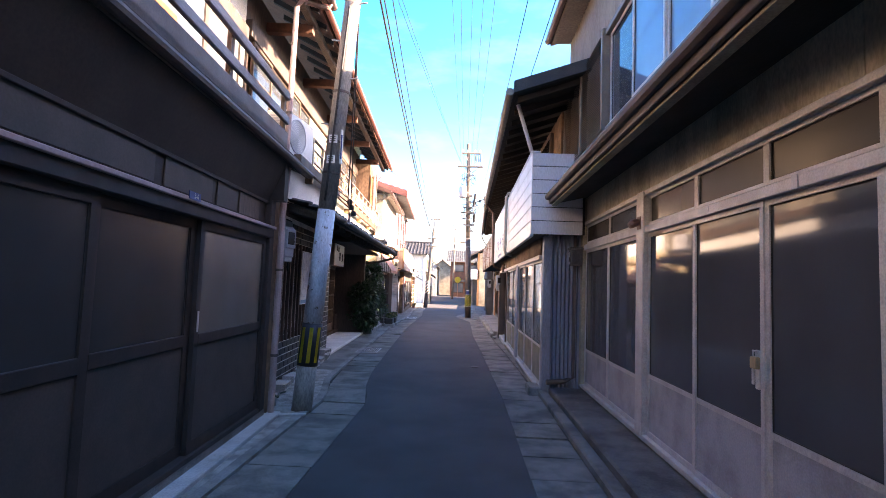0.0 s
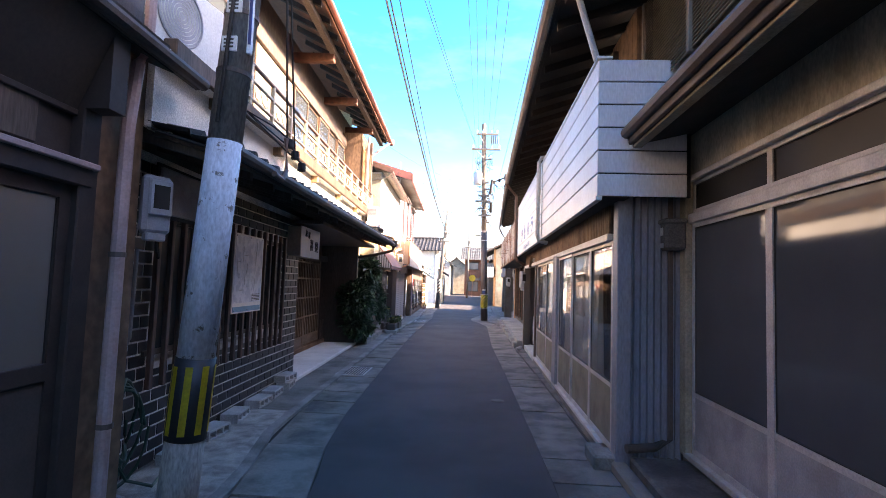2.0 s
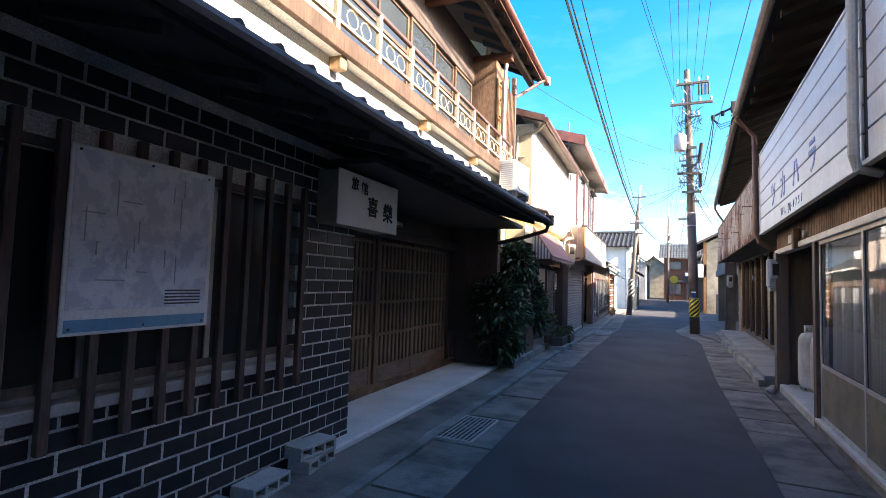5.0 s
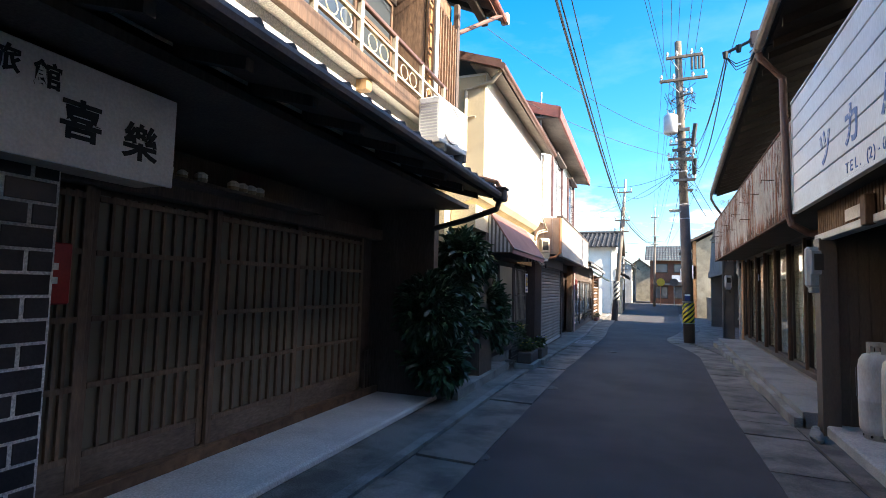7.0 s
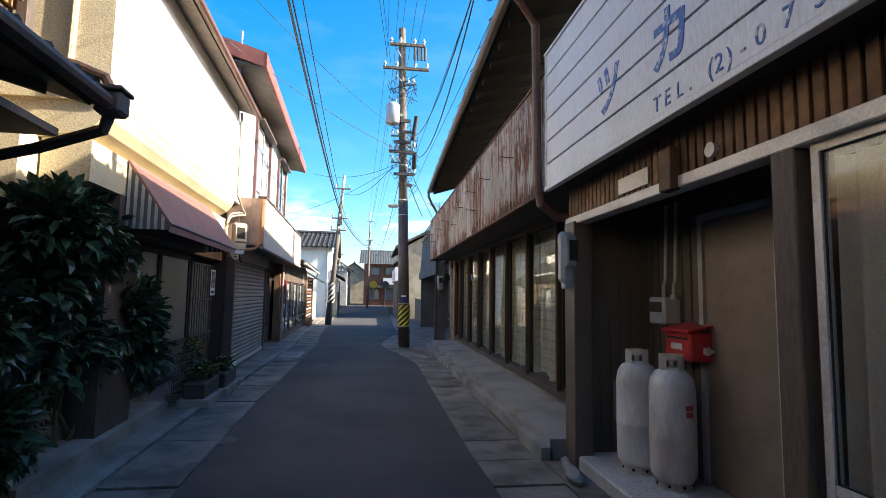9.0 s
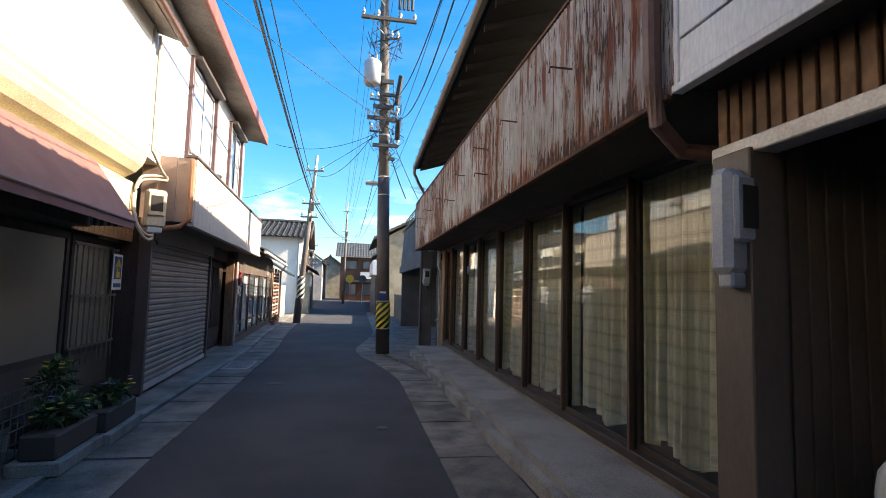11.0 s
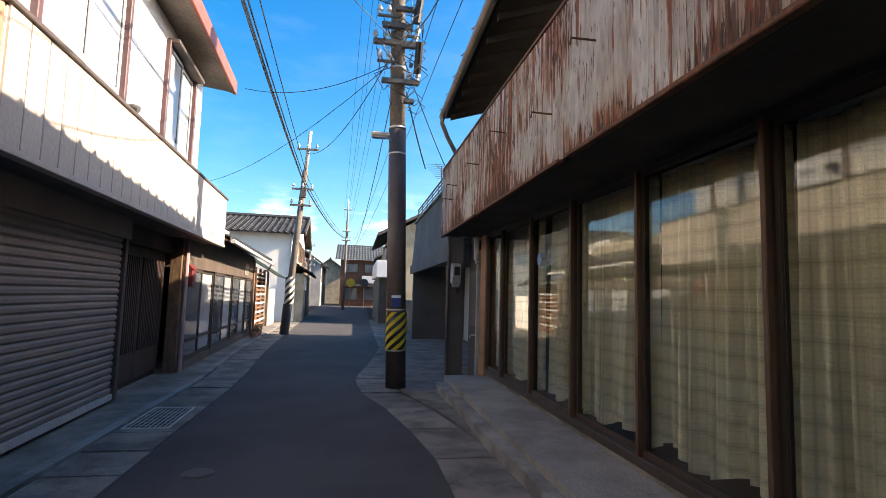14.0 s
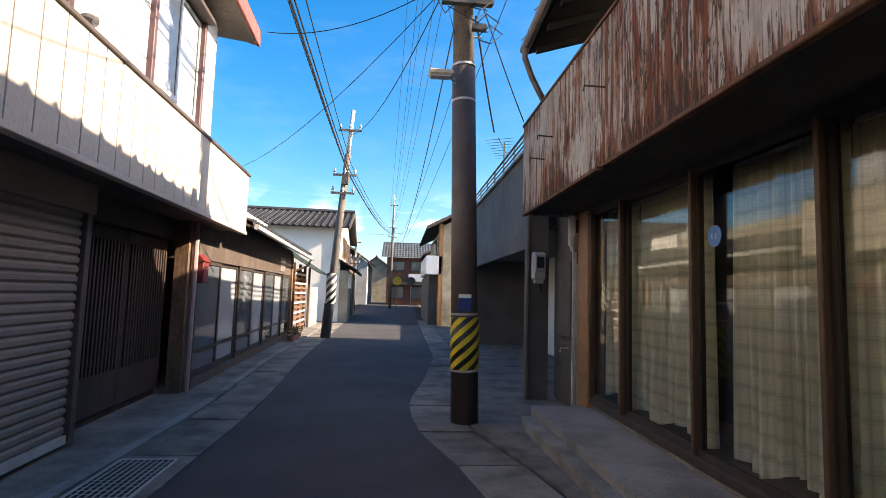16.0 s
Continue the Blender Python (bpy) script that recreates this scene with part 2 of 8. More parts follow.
def tube(points, radius, bm=None, sides=8, ends=True):
    """A round bar or pipe along points; radius may be a list."""
    bm = bm or bmesh.new()
    pts = [Vector(p) for p in points]
    radii = radius if isinstance(radius, (list, tuple)) else [radius] * len(pts)
    rings = []
    for i, p in enumerate(pts):
        d = (pts[min(i + 1, len(pts) - 1)] - pts[max(i - 1, 0)]).normalized()
        side = d.cross(Vector((0, 0, 1)) if abs(d.z) < 0.95 else Vector((0, 1, 0))).normalized()
        up = side.cross(d)
        rings.append([bm.verts.new(p + (side * math.cos(a) + up * math.sin(a)) * radii[i])
                      for a in (2 * math.pi * k / sides for k in range(sides))])
    for a, b in zip(rings, rings[1:]):
        for k in range(sides):
            bm.faces.new((a[k], a[(k + 1) % sides], b[(k + 1) % sides], b[k]))
    if ends:
        bm.faces.new(list(reversed(rings[0])))
        bm.faces.new(rings[-1])
    return bm


def smooth_line(points, steps=5):
    """Points along a smooth curve through the given ones."""
    p = [Vector(q) for q in points]
    p = [p[0] * 2 - p[1]] + p + [p[-1] * 2 - p[-2]]
    out = []
    for a, b, c, d in zip(p, p[1:], p[2:], p[3:]):
        for k in range(steps):
            t = k / steps
            out.append(0.5 * (b * 2 + (c - a) * t + (a * 2 - b * 5 + c * 4 - d) * t * t + (b * 3 - a - c * 3 + d) * t ** 3))
    return out + [p[-2]]


def prism(outline, axis, lo, hi, bm=None):
    """A flat outline of (a, b) pushed along an axis: 'y' takes (x, z), 'x' takes (y, z), 'z' takes (x, y)."""
    bm = bm or bmesh.new()
    def at(a, b, c):
        return (a, c, b) if axis == "y" else (c, a, b) if axis == "x" else (a, b, c)
    low = [bm.verts.new(at(a, b, lo)) for a, b in outline]
    high = [bm.verts.new(at(a, b, hi)) for a, b in outline]
    n = len(outline)
    for k in range(n):
        bm.faces.new((low[k], low[(k + 1) % n], high[(k + 1) % n], high[k]))
    bm.faces.new(list(reversed(low)))
    bm.faces.new(high)
    bmesh.ops.recalc_face_normals(bm, faces=bm.faces[:])
    return bm


def loft(near, y0, far, y1, bm=None):
    """A bar whose outline of (x, z) changes from one end to the other."""
    bm = bm or bmesh.new()
    a = [bm.verts.new((x, y0, z)) for x, z in near]
    b = [bm.verts.new((x, y1, z)) for x, z in far]
    n = len(near)
    for k in range(n):
        bm.faces.new((a[k], a[(k + 1) % n], b[(k + 1) % n], b[k]))
    bm.faces.new(list(reversed(a)))
    bm.faces.new(b)
    bmesh.ops.recalc_face_normals(bm, faces=bm.faces[:])
    return bm


def shifted(outline, dx, dz):
    return [(x + dx, z + dz) for x, z in outline]


def tiled_roof(parent, x_eave, x_top, y0, y1, z_eave, z_top, mat, pitch=0.27, name="roof", course=0.28, pieces=0, skew=(0.0, 0.0)):
    """A pan-tiled slope: wavy rows across, stepped courses up. The lowest courses (pieces) are tiles of their own; the rest is joined."""
    n = max(2, round((y1 - y0) / pitch))
    w = (y1 - y0) / n
    length = math.hypot(x_top - x_eave, z_top - z_eave)
    m = max(1, round(length / course))
    prof = [(0.0, 0.0), (0.1, -0.017), (0.22, -0.026), (0.38, -0.03), (0.52, -0.024), (0.62, -0.006), (0.68, 0.018), (0.75, 0.037), (0.82, 0.045), (0.89, 0.038), (0.95, 0.021), (1.0, 0.0)]
    dx, dz = (x_top - x_eave) / m, (z_top - z_eave) / m
    flip = dx > 0
    def one(verts, faces, ox, oy, oz):
        k0 = len(verts)
        q = len(prof)
        for g, lift in ((0.0, 0.035), (1.06, 0.0)):
            verts += [(ox + dx * g, oy + f * w, oz + dz * g + h + lift) for f, h in prof]
        verts += [(ox, oy + f * w, oz + h - 0.004) for f, h in prof]
        for k in range(q - 1):
            up = (k0 + k, k0 + k + 1, k0 + q + k + 1, k0 + q + k)
            nose = (k0 + k, k0 + 2 * q + k, k0 + 2 * q + k + 1, k0 + k + 1)
            faces += [tuple(reversed(up)), tuple(reversed(nose))] if flip else [up, nose]
    top = parent
    while top.parent:
        top = top.parent
    o = ORIGIN[top.name]
    base = [(x_eave + dx * 0.06, z_eave - 0.05), (x_top, z_top - 0.05), (x_top, z_top - 0.035), (x_eave + dx * 0.06, z_eave - 0.035)]
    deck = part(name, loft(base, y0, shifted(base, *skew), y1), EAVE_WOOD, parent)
    if pieces:
        verts, faces = [], []
        one(verts, faces, 0, 0, 0)
        me = bpy.data.meshes.new("tile")
        me.from_pydata(verts, [], faces)
        me.materials.append(mat)
        for j in range(pieces):
            for i in range(n):
                ob = new("tile", me)
                ob.parent = deck
                ob.location = Vector((x_eave + dx * j + skew[0] * i / n, y0 + i * w, z_eave + dz * j + skew[1] * i / n)) - o
                ob.rotation_euler = (0, 0.012 * math.sin(i * 7.3 + j), 0.02 * math.sin(i * 3.7 + j * 2))
    if m > pieces:
        verts, faces = [], []
        for j in range(pieces, m):
            for i in range(n):
                one(verts, faces, x_eave + dx * j + skew[0] * i / n - o.x, y0 + i * w - o.y, z_eave + dz * j + skew[1] * i / n - o.z)
        me = bpy.data.meshes.new("tile_field")
        me.from_pydata(verts, [], faces)
        me.materials.append(mat)
        ob = new("tile_field", me)
        ob.parent = deck
        tagged(ob, kind="stuff")
    return deck

# ---- street ----
PAVE = material("pavement_concrete", (0.215, 0.195, 0.172), 0.9, dirt=(0.10, 0.09, 0.08), amount=0.95, scale=1.6, fine=80, bump=0.3)
def lerp_line(line, y):
    for (ya, xa), (yb, xb) in zip(line, line[1:]):
        if y <= yb:
            return xa + (xb - xa) * (y - ya) / (yb - ya)
    return line[-1][1]


ROAD_L = [(-12, -0.8), (6.2, -0.8), (7.6, -1.1), (12, -1.32), (18, -1.58), (26, -1.66), (30, -1.95), (43, -2.45), (90, -4.6)]
ROAD_R = [(-12, 1.05), (6.5, 1.03), (12, 0.9), (16, 0.77), (22, 0.76), (23.6, 0.55), (25.2, 0.12), (26.4, 0.08), (28, 0.35), (31, 0.7), (43, 0.8), (90, 1.6)]
solid("ground", box(-90, 90, -70, 260, -0.8, -0.03), CONCRETE, label="grey ground of the town beyond the street", category="ground")


def strip(line_a, line_b, z0, z1, ya, yb, step=0.5):
    """A slab between two lines along the street."""
    bm = bmesh.new()
    rows = []
    n = round((yb - ya) / step)
    for k in range(n + 1):
        y = ya + (yb - ya) * k / n
        xa, xb = line_a(y), line_b(y)
        rows.append([bm.verts.new(p) for p in ((xa, y, z0), (xb, y, z0), (xb, y, z1), (xa, y, z1))])
    for a, b in zip(rows, rows[1:]):
        for k in range(4):
            bm.faces.new((a[k], a[(k + 1) % 4], b[(k + 1) % 4], b[k]))
    bm.faces.new(rows[0])
    bm.faces.new(list(reversed(rows[-1])))
    bmesh.ops.recalc_face_normals(bm, faces=bm.faces[:])
    return bm


def road_l(y): return lerp_line(ROAD_L, y)
def road_r(y): return lerp_line(ROAD_R, y)


road = solid("road", strip(lambda y: road_l(y) - 0.02, lambda y: road_r(y) + 0.02, -0.06, 0.0, -12, 90), ASPHALT,
             label="narrow dark grey asphalt street surface", category="road")
pave_l = solid("pavement_left", strip(lambda y: -6.0 - 0.05 * y, lambda y: road_l(y) - 0.62, -0.06, 0.012, -12, 90), PAVE,
               label="dark worn concrete strip along the houses", category="pavement")
pave_r = solid("pavement_right", strip(lambda y: road_r(y) + 0.60, lambda y: 6.0, -0.06, 0.012, -12, 90), COVER,
               label="rough grey concrete strip beside the shops", category="pavement")
bed = solid("gutter_bed", strip(lambda y: road_l(y) - 0.64, lambda y: road_l(y) - 0.01, -0.06, -0.012, -12, 90), DARK,
            label="dark gutter bed under the covers", category="gutter")
bed2 = solid("gutter_bed_right", strip(lambda y: road_r(y) + 0.01, lambda y: road_r(y) + 0.62, -0.06, -0.012, -12, 90), DARK,
             label="dark gutter bed under the covers", category="gutter")
solid("gravel_strip", strip(lambda y: -2.3, lambda y: road_l(y) - 0.70, 0.0, 0.016, -12, 8.4), GRAVEL, label="strip of washed gravel concrete by the doors", category="pavement")
# a pale worn line between the covers and the strip by the houses
solid("edging_left", strip(lambda y: road_l(y) - 0.70, lambda y: road_l(y) - 0.60, -0.05, 0.024, -12, 60), CONCRETE,
      label="worn concrete edging beside the gutter covers", category="edging")


def covers(parent, edge, side, seed):
    """Gutter covers: separate concrete slabs with thin joints, some longer with a lifting slot."""
    rnd = random.Random(seed)
    y = -6.0
    while y < 46:
        length = rnd.choice((0.6, 0.6, 0.6, 1.2, 1.0))
        ya, yb = y + 0.014, y + length - 0.014
        e0, e1 = edge(ya), edge(yb)
        w = 0.575 + rnd.uniform(-0.01, 0.01)
        z = rnd.uniform(-0.006, 0.008)
        bm = bmesh.new()
        lo = [bm.verts.new(p) for p in ((e0 + side * 0.02, ya, -0.03), (e0 + side * w, ya, -0.03), (e1 + side * w, yb, -0.03), (e1 + side * 0.02, yb, -0.03))]
        hi = [bm.verts.new((v.co.x, v.co.y, z + 0.006)) for v in lo]
        for k in range(4):
            bm.faces.new((lo[k], lo[(k + 1) % 4], hi[(k + 1) % 4], hi[k]))
        bm.faces.new(hi)
        bmesh.ops.recalc_face_normals(bm, faces=bm.faces[:])
        part("cover", bm, COVER, parent)
        y += length


covers(bed, road_l, -1, 3)
covers(bed2, road_r, 1, 8)


def grating(x, y, w, l, turn=0):
    """A steel gutter grating: frame, bearing bars and cross bars."""
    g = thing("gutter_grating", (x, y, 0.0), RIGHT, "grey steel gutter grating set in the pavement", "grating", "gutter gratings", turn=turn)
    bm = bmesh.new()
    for s in (-1, 1):
        box(s * w / 2 - 0.012, s * w / 2 + 0.012, -l / 2, l / 2, -0.01, 0.020, bm)
        box(-w / 2, w / 2, s * l / 2 - 0.012, s * l / 2 + 0.012, -0.01, 0.020, bm)
    part("frame", bm, ALU, g)
    n = int(w / 0.045)
    for k in range(1, n):
        part("bar", box(-w / 2 + k * w / n - 0.005, -w / 2 + k * w / n + 0.005, -l / 2, l / 2, -0.01, 0.018), ALU, g)
    bm = bmesh.new()
    m = int(l / 0.06)
    for k in range(1, m):
        box(-w / 2, w / 2, -l / 2 + k * l / m - 0.004, -l / 2 + k * l / m + 0.004, -0.004, 0.014, bm)
    part("cross_bars", bm, ALU, g)
    # black slab just under the bars stands in for the shaded depth
    part("pit", box(-w / 2, w / 2, -l / 2, l / 2, -0.02, 0.0135), DARK, g)


grating(1.26, 8.78, 0.42, 0.75)
grating(-1.75, 11.3, 0.46, 0.85, 1.5)
grating(-1.98, 23.6, 0.42, 0.95, 1.5)
for x, y, r in ((0.70, 9.54, 0.095), (-1.42, 13.2, 0.10), (-1.55, 16.6, 0.16), (0.35, 19.2, 0.06), (-1.1, 21.8, 0.12)):
    m = thing("manhole_cover", (x, y, 0), RIGHT, "small round iron cover set in the road", "manhole cover", "small iron covers")
    part("rim", tube([(x, y, -0.01), (x, y, 0.004)], r, sides=24), STEEL_BROWN, m)
    part("lid", tube([(x, y, -0.01), (x, y, 0.008)], r * 0.86, sides=24), GREY_WALL, m)

# ---- right-hand row ----
SMOKED = glass("smoked_frosted_glass", rough=0.06, clear=0, body=(0.06, 0.070, 0.078), shine=0.3)
TRANSOM = glass("dusty_brown_glass", rough=0.2, clear=0, body=(0.038, 0.035, 0.031), shine=0.15)
CLEAR = glass("window_glass", (0.965, 0.975, 0.96))
BLUE_GLASS = glass("upper_window_glass", rough=0.04, clear=0, body=(0.12, 0.20, 0.30))
KICK = material("grey_kick_panel", (0.36, 0.36, 0.38), 0.55, dirt=(0.15, 0.14, 0.14), amount=0.5, scale=3, fine=80, bump=0.05)
GREEN_KICK = material("olive_kick_panel", (0.21, 0.20, 0.145), 0.6, dirt=(0.09, 0.085, 0.065), amount=0.5, scale=3, fine=80, bump=0.05)
CURTAIN = material("grey_curtain", (0.74, 0.69, 0.63), 0.95, dirt=(0.60, 0.555, 0.50), amount=0.6, scale=2, fine=120, bump=0.1)
PIPE_BROWN = material("brown_downpipe", (0.16, 0.085, 0.065), 0.5, amount=0.4, scale=5, fine=60, bump=0.05)
PIPE_WHITE = material("white_downpipe", (0.55, 0.54, 0.51), 0.5, amount=0.4, scale=5, fine=60, bump=0.05)
GUTTER_MAT = material("grey_gutter", (0.21, 0.17, 0.14), 0.55, amount=0.5, scale=5, fine=60, bump=0.05)
SIDING_DARK = material("dark_brown_siding", (0.12, 0.092, 0.07), 0.5, dirt=(0.07, 0.054, 0.04), amount=0.5, scale=2, fine=60, bump=0.05, streak=(1, 1, 0.3))
SIDING_PALE = material("pale_siding", (0.50, 0.44, 0.35), 0.6, dirt=(0.30, 0.25, 0.19), amount=0.6, scale=2, fine=60, bump=0.05, streak=(1, 1, 0.3))
BROWN_METAL = material("brown_shutter_metal", (0.18, 0.145, 0.115), 0.5, amount=0.3, scale=4, fine=60, bump=0.05)
BLUE_GREY = material("blue_grey_post", (0.24, 0.26, 0.30), 0.55, dirt=(0.14, 0.14, 0.15), amount=0.5, scale=3, fine=60, bump=0.08, streak=(1, 1, 0.3))
METER = material("grey_meter_case", (0.40, 0.41, 0.43), 0.4, dirt=(0.27, 0.27, 0.27), amount=0.3, scale=6, fine=90, bump=0.04)
METER_GLASS = glass("meter_window", rough=0.05, clear=0, body=(0.05, 0.045, 0.04))
WALL_BOARD = material("aged_cream_board", (0.52, 0.45, 0.32), 0.8, dirt=(0.26, 0.215, 0.145), amount=0.7, scale=2.2, fine=60, bump=0.15, streak=(1, 1, 0.4))
DARK_PLATFORM = material("stained_platform", (0.12, 0.113, 0.105), 0.85, dirt=(0.045, 0.042, 0.04), amount=0.9, scale=2.4, fine=80, bump=0.35)
OLIVE_BOARD = material("olive_board", (0.20, 0.18, 0.12), 0.8, dirt=(0.10, 0.09, 0.06), amount=0.6, scale=3, fine=50, bump=0.1, streak=(1, 1, 0.2))
BLUE_INK = material("worn_blue_paint", (0.05, 0.13, 0.36), 0.6, dirt=(0.5, 0.52, 0.56), amount=0.85, scale=22, fine=60, bump=0, sharp=(0.5, 0.6))
BLACK_INK = material("black_ink", (0.02, 0.02, 0.02), 0.6, bump=0)


def rust_material():
    """White paint on sheet: broad rust runs, fine dark flecks along the ribs, and a rusted lower edge."""
    m = material("rusting_white_sheet", (0.72, 0.69, 0.66), 0.6, dirt=(0.50, 0.42, 0.35), amount=0.8, scale=3.0, fine=30, bump=0.15, streak=(1, 1, 0.25))
    t = m.node_tree
    p = t.nodes["Principled BSDF"]
    col = p.inputs["Base Color"].links[0].from_socket
    geo = t.nodes.new("ShaderNodeNewGeometry")
    sep = t.nodes.new("ShaderNodeSeparateXYZ")
    t.links.new(geo.outputs["Position"], sep.inputs[0])
    low_edge = t.nodes.new("ShaderNodeMapRange")
    low_edge.inputs["From Min"].default_value, low_edge.inputs["From Max"].default_value = 2.60, 2.40
    low_edge.inputs["To Max"].default_value = 0.075
    t.links.new(sep.outputs["Z"], low_edge.inputs[0])
    patch = t.nodes.new("ShaderNodeTexNoise")
    patch.inputs["Scale"].default_value, patch.inputs["Detail"].default_value = 0.9, 3
    t.links.new(geo.outputs["Position"], patch.inputs["Vector"])
    lift = t.nodes.new("ShaderNodeMapRange")
    lift.inputs["From Min"].default_value, lift.inputs["From Max"].default_value = 0.35, 0.65
    lift.inputs["To Min"].default_value, lift.inputs["To Max"].default_value = -0.07, 0.07
    t.links.new(patch.outputs[0], lift.inputs[0])
    for scale, cut_at, tint, strength in (((7.0, 7.0, 0.7), (0.54, 0.60), (0.42, 0.17, 0.07), 0.8), ((17, 17, 0.9), (0.54, 0.59), (0.30, 0.075, 0.028), 0.9),
                                          ((48, 48, 2.6), (0.585, 0.62), (0.13, 0.06, 0.04), 0.85), ((85, 85, 9.0), (0.60, 0.63), (0.06, 0.045, 0.04), 0.9)):
        mp = t.nodes.new("ShaderNodeMapping")
        mp.inputs["Scale"].default_value = scale
        t.links.new(geo.outputs["Position"], mp.inputs[0])
        n = t.nodes.new("ShaderNodeTexNoise")
        n.inputs["Scale"].default_value, n.inputs["Detail"].default_value = 1.0, 6
        n.inputs["Roughness"].default_value = 0.62
        t.links.new(mp.outputs[0], n.inputs["Vector"])
        total = n.outputs[0]
        for extra in (low_edge.outputs[0], lift.outputs[0]):
            add = t.nodes.new("ShaderNodeMath")
            t.links.new(total, add.inputs[0])
            t.links.new(extra, add.inputs[1])
            total = add.outputs[0]
        r = t.nodes.new("ShaderNodeMapRange")
        r.inputs["From Min"].default_value, r.inputs["From Max"].default_value = cut_at
        r.inputs["To Max"].default_value = strength
        t.links.new(total, r.inputs[0])
        mx = t.nodes.new("ShaderNodeMix")
        mx.data_type = "RGBA"
        mx.inputs["B"].default_value = (*tint, 1)
        t.links.new(r.outputs[0], mx.inputs["Factor"])
        t.links.new(col, mx.inputs["A"])
        col = mx.outputs["Result"]
    t.links.new(col, p.inputs["Base Color"])
    return m


RUSTY = rust_material()
ORANGE_WOOD = material("orange_wood", (0.32, 0.16, 0.065), 0.6, dirt=(0.20, 0.10, 0.04), amount=0.6, scale=4, fine=50, bump=0.15, streak=(1, 0.3, 1))
WOOD_DARK = material("stained_window_wood", (0.10, 0.055, 0.034), 0.6, amount=0.5, scale=3, fine=50, bump=0.15, streak=(1, 1, 0.15))
RUST_EDGE = material("rusted_edge", (0.15, 0.06, 0.03), 0.85, dirt=(0.05, 0.03, 0.02), amount=0.8, scale=9, fine=60, bump=0.4)


def plaid_material():
    """A pale olive cloth woven with darker bands both ways."""
    m = material("olive_plaid_curtain", (0.84, 0.81, 0.66), 0.95, dirt=(0.72, 0.69, 0.54), amount=0.5, scale=2, fine=150, bump=0.1)
    t = m.node_tree
    p = t.nodes["Principled BSDF"]
    base = p.inputs["Base Color"].links[0].from_socket
    uv = t.nodes.new("ShaderNodeUVMap")
    sep = t.nodes.new("ShaderNodeSeparateXYZ")
    t.links.new(uv.outputs[0], sep.inputs[0])
    col = base
    for axis, period, edge, depth in (("X", 0.13, 0.30, 0.28), ("Y", 0.13, 0.30, 0.28), ("X", 0.13, 0.45, 0.34), ("Y", 0.13, 0.45, 0.34), ("X", 0.0433, 0.40, 0.2), ("Y", 0.0433, 0.40, 0.2)):
        f = t.nodes.new("ShaderNodeMath")
        f.operation = "PINGPONG"
        f.inputs[1].default_value = period / 2
        t.links.new(sep.outputs[axis], f.inputs[0])
        r = t.nodes.new("ShaderNodeMapRange")
        r.inputs["From Min"].default_value, r.inputs["From Max"].default_value = period * edge, period * (edge + 0.04)
        r.inputs["To Max"].default_value = depth
        t.links.new(f.outputs[0], r.inputs[0])
        mx = t.nodes.new("ShaderNodeMix")
        mx.data_type = "RGBA"
        mx.inputs["B"].default_value = (0.36, 0.35, 0.255, 1)
        t.links.new(r.outputs[0], mx.inputs["Factor"])
        t.links.new(col, mx.inputs["A"])
        col = mx.outputs["Result"]
    t.links.new(col, p.inputs["Base Color"])
    return m


PLAID = plaid_material()


def curtain(x, y0, y1, z0, z1, mat, label, seed, sway=0.05, row=RIGHT, gap=0.0):
    """A hanging cloth with folds that open towards the hem, with a scalloped lower edge."""
    rnd = random.Random(seed)
    c = thing("curtain", (x, (y0 + y1) / 2, z0), row, label, "curtain", "curtains behind the shop glass")
    bm = bmesh.new()
    uvl = bm.loops.layers.uv.new("weave")
    nu, nv = max(30, int((y1 - y0) * 64)), 14
    ph = [rnd.uniform(0, 6.28) for _ in range(4)]
    grid, uvs = [], {}
    for j in range(nv + 1):
        v = j / nv
        line = []
        for i in range(nu + 1):
            u = i / nu
            y = y0 + (y1 - y0) * u
            amp = sway * (0.5 + 0.5 * (1 - v))
            d = math.sin(u * (y1 - y0) * 56 + ph[0] + 1.5 * math.sin(u * 5 + ph[1])) * amp + math.sin(u * (y1 - y0) * 17 + ph[2]) * amp * 0.6
            z = z0 + (z1 - z0) * v + (1 - v) * 0.05 * math.sin(u * (y1 - y0) * 9 + ph[3])
            vert = bm.verts.new((x + d, y + 0.012 * math.sin(u * 40 + ph[1]) * (1 - v) + gap * (1 - v) * u, z))
            uvs[vert] = (u * (y1 - y0) * 1.25, z)
            line.append(vert)
        grid.append(line)
    for a, b in zip(grid, grid[1:]):
        for k in range(nu):
            f = bm.faces.new((a[k], a[k + 1], b[k + 1], b[k]))
            for lp in f.loops:
                lp[uvl].uv = uvs[lp.vert]
    bmesh.ops.solidify(bm, geom=bm.faces[:], thickness=0.003)
    part("cloth", bm, mat, c, smooth=True)
    part("curtain_rail", box(x - 0.015, x + 0.015, y0, y1, z1, z1 + 0.03), ALU, c)


